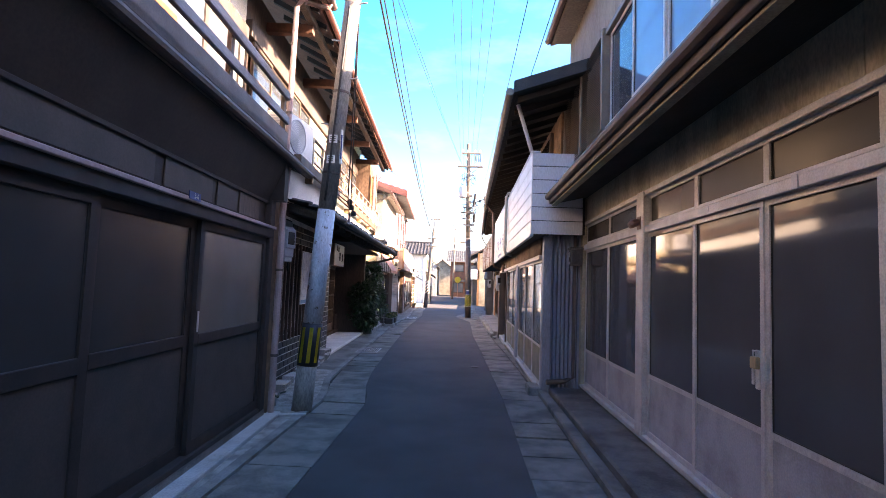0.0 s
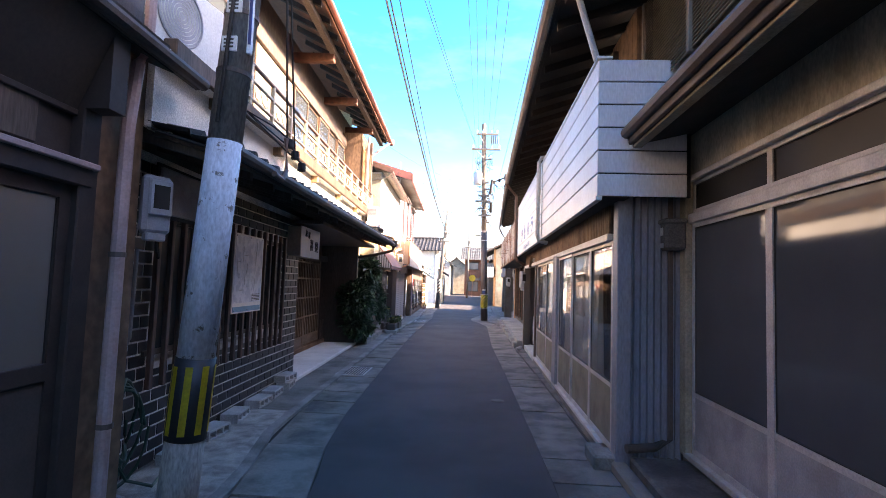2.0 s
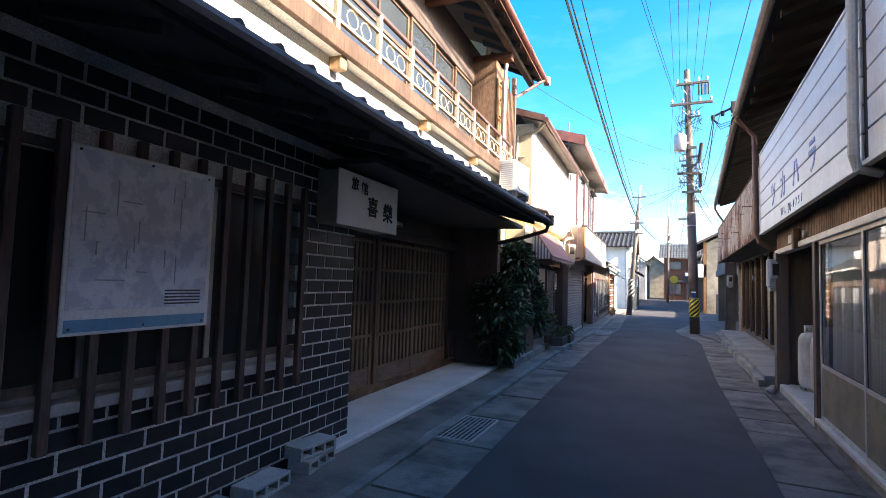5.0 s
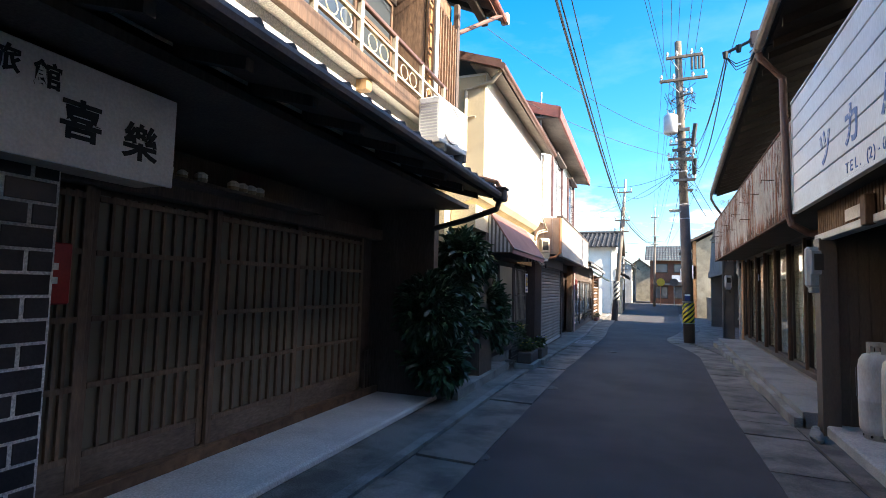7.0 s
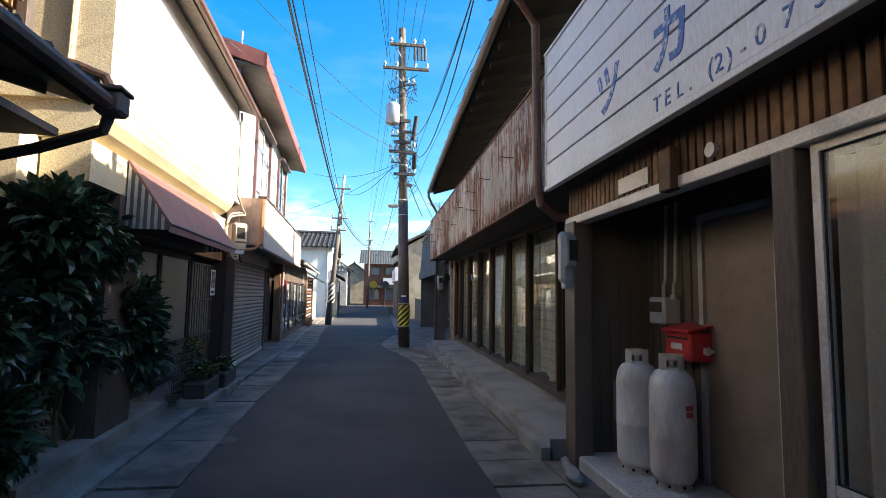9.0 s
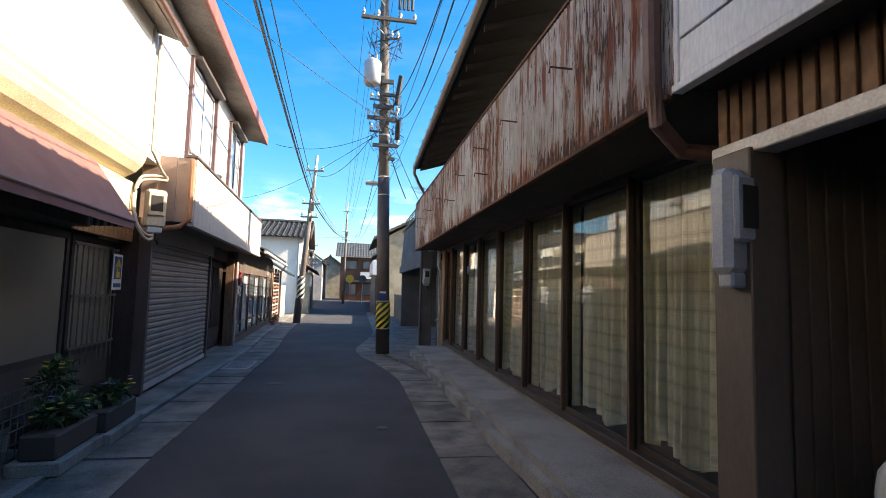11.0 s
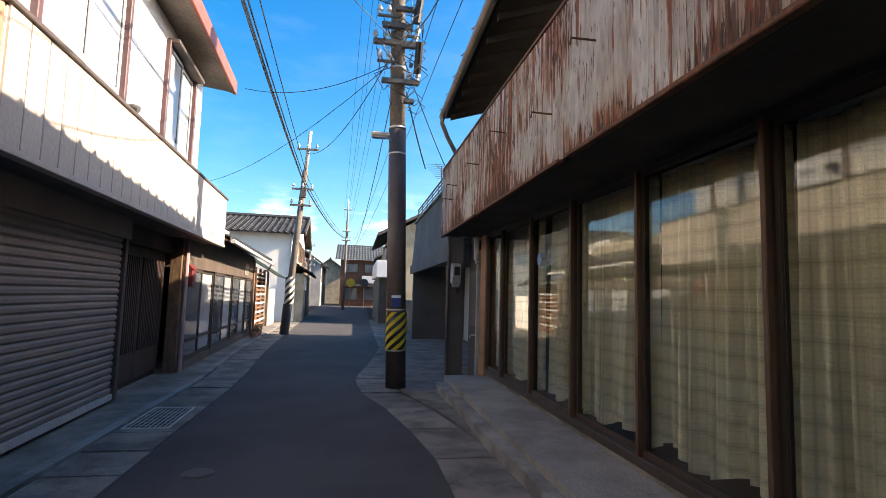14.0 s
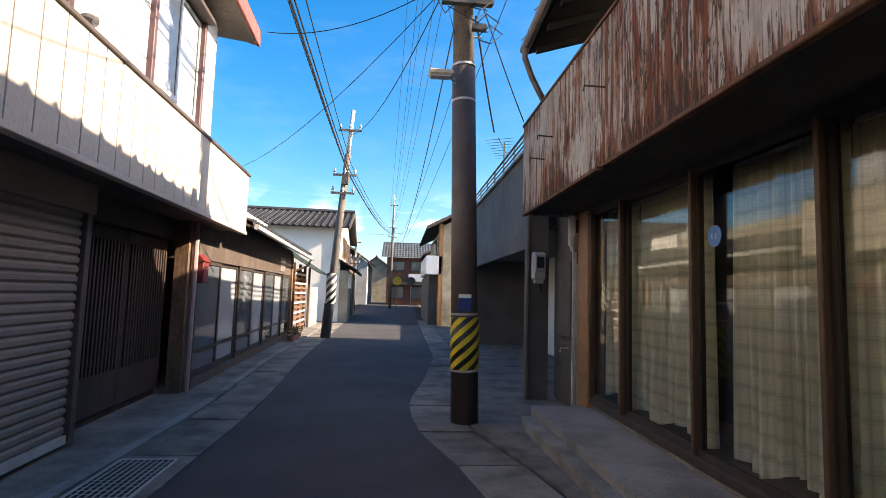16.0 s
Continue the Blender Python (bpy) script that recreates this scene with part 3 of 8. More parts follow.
def sash(parent, s, f, y0, y1, z0, z1, fm, gm, rails=(), kick=0.0, km=None, w=0.038, depth=0.04, name="sliding_door"):
    """One framed leaf in a front at depth f that faces s along x: stiles and rails, its glass, and a kick panel below."""
    d0, d1 = sorted((f, f - s * depth))
    bm = bmesh.new()
    rings = []
    for x in (d0, d1):
        for a, b, c, d in ((y0, y1, z0, z1), (y0 + w, y1 - w, z0 + w * 1.3, z1 - w)):
            rings.append([bm.verts.new((x, p, q)) for p, q in ((a, c), (b, c), (b, d), (a, d))])
    for k in range(4):
        j = (k + 1) % 4
        for p, q in ((0, 1), (1, 3), (3, 2), (2, 0)):
            bm.faces.new((rings[p][k], rings[p][j], rings[q][j], rings[q][k]))
    bmesh.ops.recalc_face_normals(bm, faces=bm.faces[:])
    leaf = part(name, bm, fm, parent)
    for z in list(rails) + ([z0 + kick] if kick else []):
        part("rail", box(d0 + 0.003, d1 - 0.003, y0 + w, y1 - w, z - w / 2, z + w / 2), fm, leaf)
    mid = (d0 + d1) / 2
    bm = bmesh.new()
    g = mid + s * 0.006
    low = z0 + kick + w / 2 if kick else z0 + w * 1.3
    for a, b, c, d in ((y0 + w, y0 + w + 0.007, low, z1 - w), (y1 - w - 0.007, y1 - w, low, z1 - w), (y0 + w, y1 - w, low, low + 0.007), (y0 + w, y1 - w, z1 - w - 0.007, z1 - w)):
        box(g - 0.003, g + 0.003, a, b, c, d, bm)
    part("gasket", bm, GASKET, leaf)
    part("pane", box(mid - 0.003, mid + 0.003, y0 + w - 0.005, y1 - w + 0.005, z0 + (kick or w), z1 - w / 2), gm, leaf)
    if kick:
        part("kick_panel", box(mid - 0.008, mid + 0.008, y0 + w - 0.005, y1 - w + 0.005, z0 + w, z0 + kick), km or fm, leaf)
    return leaf


def boards(parent, s, f, y0, y1, z0, z1, mat, pitch, name="board", vertical=True, proud=0.012, gap=0.008):
    """Separate cladding boards or sheets with open joints between them."""
    n = max(1, round(((y1 - y0) if vertical else (z1 - z0)) / pitch))
    d0, d1 = sorted((f, f + s * proud))
    for k in range(n):
        if vertical:
            a = y0 + (y1 - y0) * k / n
            bm = box(d0, d1, a + gap / 2, a + (y1 - y0) / n - gap / 2, z0, z1, bevel=0.003)
        else:
            a = z0 + (z1 - z0) * k / n
            bm = box(d0, d1, y0, y1, a + gap / 2, a + (z1 - z0) / n - gap / 2, bevel=0.004)
        part(name, bm, mat, parent)


def corrugated(parent, s, f, y0, y1, z0, z1, mat, pitch=0.045, deep=0.012, name="corrugated_sheet", label=""):
    """A sheet folded into upright waves, facing s along x."""
    bm = bmesh.new()
    n = int((y1 - y0) / pitch * 4)
    lo, hi = [], []
    for k in range(n + 1):
        y = y0 + (y1 - y0) * k / n
        x = f + s * deep * (0.5 + 0.5 * math.sin(k * math.pi / 2))
        lo.append(bm.verts.new((x, y, z0)))
        hi.append(bm.verts.new((x, y, z1)))
    for k in range(n):
        q = (lo[k], lo[k + 1], hi[k + 1], hi[k])
        bm.faces.new(q if s > 0 else tuple(reversed(q)))
    bmesh.ops.solidify(bm, geom=bm.faces[:], thickness=0.002)
    return part(name, bm, mat, parent, label)


def meter_box(x, y, z, s, row, turn, label="grey plastic electricity meter box on the wall", size=1.0, mat=None):
    """An electricity meter: rounded case, cover with a window, cable nipple below."""
    m = thing("electricity_meter", (x, y, z), row, label, "meter", "electricity meters", turn=turn)
    k = size
    mat = mat or METER
    bm = box(-0.10 * k, 0.10 * k, -0.09 * k, 0.0, 0, 0.40 * k, bevel=0.025 * k)
    part("case", bm, mat, m)
    part("cover", box(-0.085 * k, 0.085 * k, -0.115 * k, -0.088 * k, 0.12 * k, 0.37 * k, bevel=0.012 * k), mat, m)
    part("window", box(-0.055 * k, 0.055 * k, -0.119 * k, -0.113 * k, 0.17 * k, 0.33 * k), METER_GLASS, m, "dark window of the meter")
    part("terminal_cover", box(-0.07 * k, 0.07 * k, -0.08 * k, -0.02, -0.05 * k, 0.01 * k, bevel=0.01), METER, m)
    part("cable", tube([(0.02, -0.05, -0.04 * k), (0.03, -0.05, -0.12 * k), (0.06, -0.02, -0.16 * k), (0.07, 0.0, -0.1 * k)], 0.011, sides=6), CABLE, m)


def lettering(name, text, size, mat, parent, m, thick=0.002, bold=0.0):
    """Painted characters as thin raised meshes."""
    cu = bpy.data.curves.new(name, "FONT")
    cu.body, cu.size, cu.extrude, cu.align_x, cu.align_y = text, size, thick, "CENTER", "CENTER"
    cu.resolution_u, cu.offset = 3, bold
    tmp = bpy.data.objects.new(name, cu)
    scene.collection.objects.link(tmp)
    me = bpy.data.meshes.new_from_object(tmp.evaluated_get(bpy.context.evaluated_depsgraph_get()))
    bpy.data.objects.remove(tmp)
    bm = bmesh.new()
    bm.from_mesh(me)
    bpy.data.meshes.remove(me)
    bm.transform(m)
    return part(name, bm, mat, parent)


FACE_LEFT = Matrix.Rotation(radians(-90), 4, "Z") @ Matrix.Rotation(radians(90), 4, "X")    # upright writing read by someone facing +x
FACE_RIGHT = Matrix.Rotation(radians(90), 4, "Z") @ Matrix.Rotation(radians(90), 4, "X")


# first shop: aluminium doors under a boarded eave
def shop_one():
    h = thing("house", (2.24, 0.5, 0), RIGHT, "two-storey shop house with aluminium doors under a brown eave", "house", "houses of the right row")
    x = 2.24
    part("back_wall", box(x + 0.14, 8, -8, 7.0, 0, 6.2), BEIGE, h)
    part("base", box(x - 0.02, x + 0.12, -8, 6.95, 0, 0.23), CONCRETE, h)
    boards(h, -1, x + 0.02, -8, 6.95, 2.62, 3.0, WALL_BOARD, 1.3, "wall_board", True, 0.02, 0.006)
    part("head_beam", box(x - 0.035, x + 0.1, -8, 6.92, 2.57, 2.62, bevel=0.006), ALU, h)
    part("middle_beam", box(x - 0.04, x + 0.1, -8, 4.26, 2.19, 2.265, bevel=0.006), ALU, h)
    part("middle_beam", box(x - 0.03, x + 0.1, 4.48, 6.9, 2.20, 2.285, bevel=0.006), ALU, h)
    part("post", box(x - 0.05, x + 0.12, 4.27, 4.47, 0.2, 2.62, bevel=0.008), ALU, h, "worn pale aluminium post between the doors")
    part("corner_post", box(x - 0.05, x + 0.14, 6.84, 6.98, 0.2, 2.98, bevel=0.008), BEIGE, h)
    part("threshold", box(x - 0.05, x + 0.12, -8, 6.9, 0.19, 0.235, bevel=0.004), ALU, h)
    cuts = [6.83, 5.65, 4.48]
    for a, b in zip(cuts, cuts[1:]):
        sash(h, -1, x, b, a, 0.235, 2.20, ALU, SMOKED, kick=0.50, km=KICK)
        sash(h, -1, x + 0.01, b, a, 2.285, 2.57, ALU, TRANSOM, name="transom_window", w=0.03)
    cuts = [4.26, 3.24, 2.30, 1.42, 0.45, -0.5, -1.5, -2.5, -3.6, -4.8]
    for k, (a, b) in enumerate(zip(cuts, cuts[1:])):
        leaf = sash(h, -1, x - 0.012 * (k % 2), b, a, 0.235, 2.19, ALU, SMOKED, kick=0.57, km=KICK)
        sash(h, -1, x + 0.01, b, a, 2.265, 2.57, ALU, TRANSOM, name="transom_window", w=0.03)
    # a padlock and staple where two leaves meet
    lock = thing("padlock", (x - 0.05, 2.30, 1.17), RIGHT, "brass padlock hanging on the aluminium door", "padlock")
    part("body", box(x - 0.085, x - 0.055, 2.26, 2.325, 1.18, 1.25, bevel=0.006), PALE_WOOD, lock)
    part("shackle", tube([(x - 0.07, 2.275, 1.25), (x - 0.07, 2.275, 1.285), (x - 0.07, 2.31, 1.285), (x - 0.07, 2.31, 1.25)], 0.006, sides=6), ALU, lock)
    part("hasp", box(x - 0.06, x - 0.048, 2.27, 2.31, 1.06, 1.29, bevel=0.004), ALU, lock)
    part("hasp", box(x - 0.06, x - 0.048, 2.33, 2.35, 1.08, 1.2, bevel=0.004), ALU, lock)
    lamp = thing("lamp_socket", (x - 0.05, 4.38, 2.30), RIGHT, "small rusty bulb socket on the shop post", "lamp")
    part("socket", tube([(x - 0.05, 4.38, 2.32), (x - 0.11, 4.38, 2.30), (x - 0.15, 4.38, 2.27)], [0.035, 0.045, 0.03], sides=10), PIPE_BROWN, lamp)
    part("plate", box(x - 0.056, x - 0.048, 4.33, 4.43, 2.24, 2.37, bevel=0.006), PIPE_BROWN, lamp)
    for y, z, w, g in ((3.0, 2.23, 0.16, 0.02), (1.95, 2.23, 0.05, 0.04)):
        part("nameplate", box(x - 0.046, x - 0.041, y - w / 2, y + w / 2, z - g, z + g), METER, h)
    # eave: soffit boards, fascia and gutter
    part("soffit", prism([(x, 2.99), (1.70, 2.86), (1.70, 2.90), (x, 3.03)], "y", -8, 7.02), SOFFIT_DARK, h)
    part("fascia", box(1.665, 1.70, -8, 7.03, 2.87, 3.0, bevel=0.006), STEEL_BROWN, h)
    part("soffit_trim", box(1.70, 1.78, -8, 7.02, 2.845, 2.868, bevel=0.004), BEIGE, h)
    part("eave_roof", prism([(1.67, 3.0), (2.16, 3.36), (2.16, 3.42), (1.65, 3.05)], "y", -8, 7.03), STEEL_BROWN, h)
    part("gutter", tube([(1.645, -8, 3.0), (1.645, 7.05, 2.97)], 0.05, sides=10), STEEL_BROWN, h, "dark brown eave gutter")
    part("downpipe", tube([(1.645, 7.0, 2.96), (1.66, 7.02, 2.84), (1.85, 7.02, 2.76), (2.06, 7.0, 2.7), (2.11, 7.0, 2.6), (2.12, 7.0, 0.3), (1.95, 6.9, 0.25), (1.70, 6.85, 0.24)], 0.038, sides=10), STEEL_BROWN, h, "dark downpipe from the eave")
    # upper storey
    x2 = 2.10
    part("upper_wall", box(x2, 8, -8, 7.45, 3.3, 5.75), BEIGE, h)
    corrugated(h, -1, x2 - 0.004, -8, 7.45, 4.75, 5.72, SIDING_PALE, 0.11, 0.02, label="pale ribbed metal cladding")
    corrugated(h, -1, x2 - 0.004, -8, 7.5, 3.3, 3.5, SIDING_PALE, 0.11, 0.02)
    part("window_frame", box(x2 - 0.07, x2 + 0.01, -7.9, 5.12, 3.46, 3.53, bevel=0.005), ALU, h)
    part("window_head", box(x2 - 0.07, x2 + 0.01, -7.9, 7.45, 4.66, 4.73, bevel=0.005), BROWN_METAL, h)
    cuts = [5.1, 4.25, 3.4, 2.6, 1.75, 0.9, 0.0, -0.9, -1.8, -2.7]
    for k, (a, b) in enumerate(zip(cuts, cuts[1:])):
        sash(h, -1, x2 - 0.02 - 0.02 * (k % 2), b, a, 3.53, 4.66, ALU, SMOKED if k == 0 else BLUE_GLASS, name="window", w=0.04)
    # louvred shutter case
    sh = part("shutter_case", box(x2 - 0.11, x2 - 0.01, 5.14, 5.20, 3.5, 4.75, bevel=0.006), BROWN_METAL, h, "dark brown louvred shutter case")
    part("shutter_post", box(x2 - 0.11, x2 - 0.01, 6.28, 6.33, 3.5, 4.75, bevel=0.006), BROWN_METAL, sh)
    part("shutter_post", box(x2 - 0.11, x2 - 0.01, 7.40, 7.46, 3.5, 4.75, bevel=0.006), BROWN_METAL, sh)
    for k in range(38):
        z = 3.53 + k * 0.032
        part("slat", prism([(x2 - 0.085, z), (x2 - 0.07, z + 0.03), (x2 - 0.062, z + 0.03), (x2 - 0.077, z)], "y", 5.2, 7.4), BROWN_METAL, sh)
    part("roof_soffit", box(1.78, 2.2, -8, 7.5, 5.70, 5.75), SOFFIT, h)
    tiled_roof(h, 1.76, 5.2, -8, 7.5, 5.80, 7.2, TILE)
    part("roof_gutter", tube([(1.72, -8, 5.76), (1.72, 7.55, 5.76)], 0.055, sides=10), PIPE_BROWN, h)
    part("verge_board", prism([(1.76, 5.68), (5.2, 7.08), (5.2, 7.25), (1.76, 5.85)], "y", 7.5, 7.56), PIPE_BROWN, h)
    # raised platform in front
    p = solid("platform_one", box(1.74, 2.24, -8, 6.9, 0, 0.16, bevel=0.02), DARK_PLATFORM, label="dark stained concrete platform before the doors", category="platform")
    solid("kerb_one", box(1.60, 1.735, -8, 7.3, 0, 0.10, bevel=0.02), COVER, label="worn low concrete kerb beside the gutter", category="kerb")
    f = thing("mail_meter", (2.15, 6.98, 2.0), RIGHT, "small dark grey box on the shop corner", "box")
    part("case", box(2.02, 2.2, 6.83, 7.03, 1.97, 2.22, bevel=0.02), GREY_WALL, f)
    part("lid", box(2.0, 2.2, 6.81, 7.04, 2.2, 2.245, bevel=0.012), GREY_WALL, f)
    part("label", box(2.012, 2.02, 6.90, 6.96, 2.10, 2.17), PIPE_WHITE, f, "small white label")
    part("vent", box(2.012, 2.02, 6.88, 6.98, 1.99, 2.03), KICK, f)


shop_one()


# second shop: white clad balcony front and sign over sliding windows
def shop_two():
    h = thing("house", (1.63, 11.4, 0), RIGHT, "shop house with a white clad front over sliding windows", "house", "houses of the right row")
    x = 1.63
    # near end: corner post and corrugated sheet
    part("corner_post", box(x, x + 0.13, 6.93, 7.08, 0.05, 2.45, bevel=0.008), BLUE_GREY, h, "blue grey corner post")
    bm = bmesh.new()
    n = 40
    lo, hi = [], []
    for k in range(n + 1):
        px = x + 0.13 + 0.6 * k / n
        py = 6.98 - 0.02 * math.sin(k * math.pi / 2)
        lo.append(bm.verts.new((px, py, 0.1)))
        hi.append(bm.verts.new((px, py, 2.45)))
    for k in range(n):
        bm.faces.new((lo[k], lo[k + 1], hi[k + 1], hi[k]))
    part("corrugated_sheet", bm, BLUE_GREY, h)
    part("end_wall", box(x + 0.15, 8, 7.01, 7.3, 0, 2.6), GREY_WALL, h)
    part("foot_slab", box(1.45, 2.2, 6.95, 7.35, 0.0, 0.14, bevel=0.02), CONCRETE, h)
    # window front
    part("sill_base", box(x - 0.03, x + 0.1, 7.2, 13.2, 0.0, 0.10), CONCRETE, h)
    part("head_rail", box(x - 0.04, x + 0.08, 7.15, 15.75, 2.06, 2.13, bevel=0.006), ALU, h)
    part("track", box(x - 0.05, x + 0.08, 7.2, 13.2, 0.10, 0.14, bevel=0.004), ALU, h)
    part("post", box(x - 0.05, x + 0.1, 10.20, 10.55, 0.05, 2.10, bevel=0.008), BLUE_GREY, h, "broad blue grey post between the windows")
    for a, b in ((7.09, 8.05), (8.05, 9.12), (9.12, 10.2), (10.55, 11.66), (11.66, 13.15)):
        sash(h, -1, x - 0.01 * (int(a * 10) % 2), a, b, 0.14, 2.06, ALU, CLEAR, kick=0.58, km=GREEN_KICK, name="sliding_window")
    boards(h, -1, x + 0.01, 7.2, 15.75, 2.13, 2.42, WOOD, 0.075, "batten", True, 0.02, 0.02)
    part("band_backing", box(x + 0.012, x + 0.05, 7.2, 15.75, 2.13, 2.45), DARK_WOOD, h)
    part("dark_post", box(x - 0.03, x + 0.05, 13.2, 13.33, 0.0, 2.08, bevel=0.006), DARK_WOOD, h)
    part("dark_post", box(x - 0.06, x + 0.1, 15.50, 15.72, 0.0, 2.08, bevel=0.006), SIDING_DARK, h)
    part("bracket", box(x - 0.09, x - 0.02, 14.0, 14.12, 2.05, 2.3, bevel=0.006), WOOD, h)
    part("house_number", box(x - 0.025, x - 0.015, 14.35, 14.75, 2.16, 2.27), ALU, h)
    part("junction_cap", tube([(x - 0.01, 13.72, 2.2), (x - 0.04, 13.72, 2.2)], 0.04, sides=12), METER, h)
    # room behind the glass, its back wall near-black in place of shade
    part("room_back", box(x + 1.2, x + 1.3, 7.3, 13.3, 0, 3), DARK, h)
    part("stored_board", box(x + 0.20, x + 0.22, 7.1, 7.95, 0.12, 1.75, bevel=0.004), OLIVE_BOARD, h, "dull olive board behind the glass")
    part("room_side", box(x + 0.1, x + 1.3, 13.25, 13.33, 0, 2.4), SIDING_DARK, h)
    part("room_floor", box(x + 0.1, x + 1.3, 7.3, 13.3, 0, 0.12), DARK_WOOD, h)
    part("room_ceiling", box(x + 0.05, 3.0, 7.3, 15.7, 2.5, 2.56), SOFFIT, h)
    # recess with a door
    part("recess_back", box(2.31, 2.45, 13.3, 15.8, 0, 2.5), SIDING_DARK, h)
    boards(h, -1, 2.31, 14.85, 15.75, 0.12, 2.3, SIDING_DARK, 0.11, "siding", True, 0.022, 0.022)
    boards(h, -1, 2.31, 13.38, 14.06, 0.12, 2.3, SIDING_DARK, 0.11, "siding", True, 0.022, 0.022)
    part("recess_side", box(1.70, 2.31, 15.60, 15.78, 0, 2.5), SIDING_DARK, h)
    for k in range(6):
        part("siding", box(1.74 + k * 0.095, 1.825 + k * 0.095, 15.585, 15.60, 0.12, 2.3, bevel=0.003), SIDING_DARK, h)
    d = part("door", box(2.275, 2.312, 14.10, 14.78, 0.13, 2.0, bevel=0.005), BROWN_METAL, h, "plain dark brown metal door")
    part("door_frame", box(2.255, 2.315, 14.78, 14.83, 0.12, 2.04), KICK, d)
    part("door_frame", box(2.255, 2.315, 14.05, 14.10, 0.12, 2.04), KICK, d)
    part("door_frame", box(2.255, 2.315, 14.05, 14.83, 2.0, 2.05), KICK, d)
    part("knob", tube([(2.275, 14.70, 1.06), (2.24, 14.70, 1.06), (2.235, 14.70, 1.06), (2.205, 14.70, 1.06)], [0.014, 0.014, 0.03, 0.026], sides=12), ALU, d, "round metal door knob")
    part("recess_floor", box(1.60, 2.31, 13.3, 15.6, 0, 0.12, bevel=0.015), PALE_CONCRETE, h)
    # clad front with an end return: upper panel boards
    part("front_backing", box(1.42, 1.5, 6.76, 15.70, 2.42, 3.62), DARK, h)
    boards(h, -1, 1.42, 6.74, 10.62, 2.41, 3.64, WHITE_METAL, 0.205, "panel_board", False, 0.02, 0.012)
    part("return_backing", box(1.43, 2.2, 6.76, 6.8, 2.42, 3.62), DARK, h)
    for k in range(6):
        a = 2.41 + k * 0.205
        part("return_board", box(1.402, 2.16, 6.735, 6.757, a + 0.006, a + 0.199, bevel=0.004), WHITE_METAL, h)
    part("front_soffit", box(1.42, x + 0.05, 6.75, 15.72, 2.405, 2.43), SOFFIT_DARK, h)
    part("panel_trim", box(1.385, 1.44, 6.72, 15.74, 2.375, 2.412, bevel=0.004), WHITE_METAL, h)
    part("panel_cap", box(1.385, 1.52, 6.72, 15.74, 3.64, 3.665, bevel=0.004), WHITE_METAL, h)
    part("downpipe", tube([(1.50, 10.70, 3.76), (1.38, 10.69, 3.74), (1.34, 10.68, 3.66), (1.335, 10.68, 2.45), (1.36, 10.70, 2.36), (1.5, 10.74, 2.33)], 0.035, sides=10), PIPE_WHITE, h, "white downpipe over the clad front")
    part("stay_pole", tube([(1.40, 6.80, 3.65), (1.16, 6.7, 4.36)], 0.03, sides=8), ALU, h)
    # wooden upper storey in the shade of the roof
    part("upper_wall", box(1.97, 8, 7.5, 15.6, 2.5, 4.56), WOOD, h)
    boards(h, -1, 1.97, 7.5, 15.6, 3.4, 4.54, WOOD, 0.16, "upper_board", True, 0.012, 0.006)
    part("upper_window", box(1.90, 1.97, 8.2, 9.8, 3.5, 4.4, bevel=0.006), DARK_WOOD, h)
    part("upper_pane", box(1.89, 1.90, 8.3, 9.7, 3.6, 4.3), SMOKED, h)
    drift = (0.08, 0.0)
    for k in range(18):
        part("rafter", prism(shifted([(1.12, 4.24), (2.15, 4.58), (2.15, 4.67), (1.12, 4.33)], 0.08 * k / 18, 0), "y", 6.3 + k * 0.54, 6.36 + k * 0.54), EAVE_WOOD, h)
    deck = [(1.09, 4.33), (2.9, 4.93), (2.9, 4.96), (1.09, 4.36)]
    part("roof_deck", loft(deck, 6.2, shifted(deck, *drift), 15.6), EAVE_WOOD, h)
    tiled_roof(h, 1.04, 5.2, 6.15, 15.62, 4.38, 5.75, TILE, pieces=1, skew=drift)
    part("verge", prism([(1.04, 4.29), (5.2, 5.68), (5.2, 5.85), (1.04, 4.46)], "y", 6.05, 6.15), TILE, h)
    part("gutter", tube([(0.99, 6.15, 4.34), (1.07, 15.6, 4.34)], 0.055, sides=10), GUTTER_MAT, h)
    # painted writing on the boards
    s = thing("shop_sign", (1.40, 13.2, 2.41), RIGHT, "white boarded shop sign with worn blue painted writing", "sign")
    boards(s, -1, 1.42, 10.76, 15.70, 2.41, 3.64, WHITE_METAL, 0.205, "sign_board", False, 0.022, 0.012)
    part("sign_edge", box(1.39, 1.44, 15.70, 15.73, 2.41, 3.65, bevel=0.004), WHITE_METAL, s)
    for ch, y in (("ツ", 14.46), ("カ", 13.74), ("ハ", 12.98), ("ラ", 12.2)):
        lettering("letter", ch, 0.37, BLUE_INK, s, Matrix.Translation((1.396, y, 2.79)) @ FACE_LEFT, bold=0.008)
    for ch, y in zip("TEL.(2)-0757", (13.87, 13.77, 13.66, 13.57, 13.42, 13.36, 13.29, 13.21, 13.11, 12.97, 12.83, 12.69)):
        lettering("character", ch, 0.125, BLUE_INK, s, Matrix.Translation((1.396, y, 2.482)) @ FACE_LEFT)
    for k, (a, b) in enumerate(((8.0, 8.9), (8.92, 10.18), (10.57, 11.9), (11.92, 13.16))):
        curtain(x + 0.13, a, b, 0.18, 2.02, CURTAIN, "faded grey curtain hanging behind the shop window", 20 + k, 0.045)


shop_two()


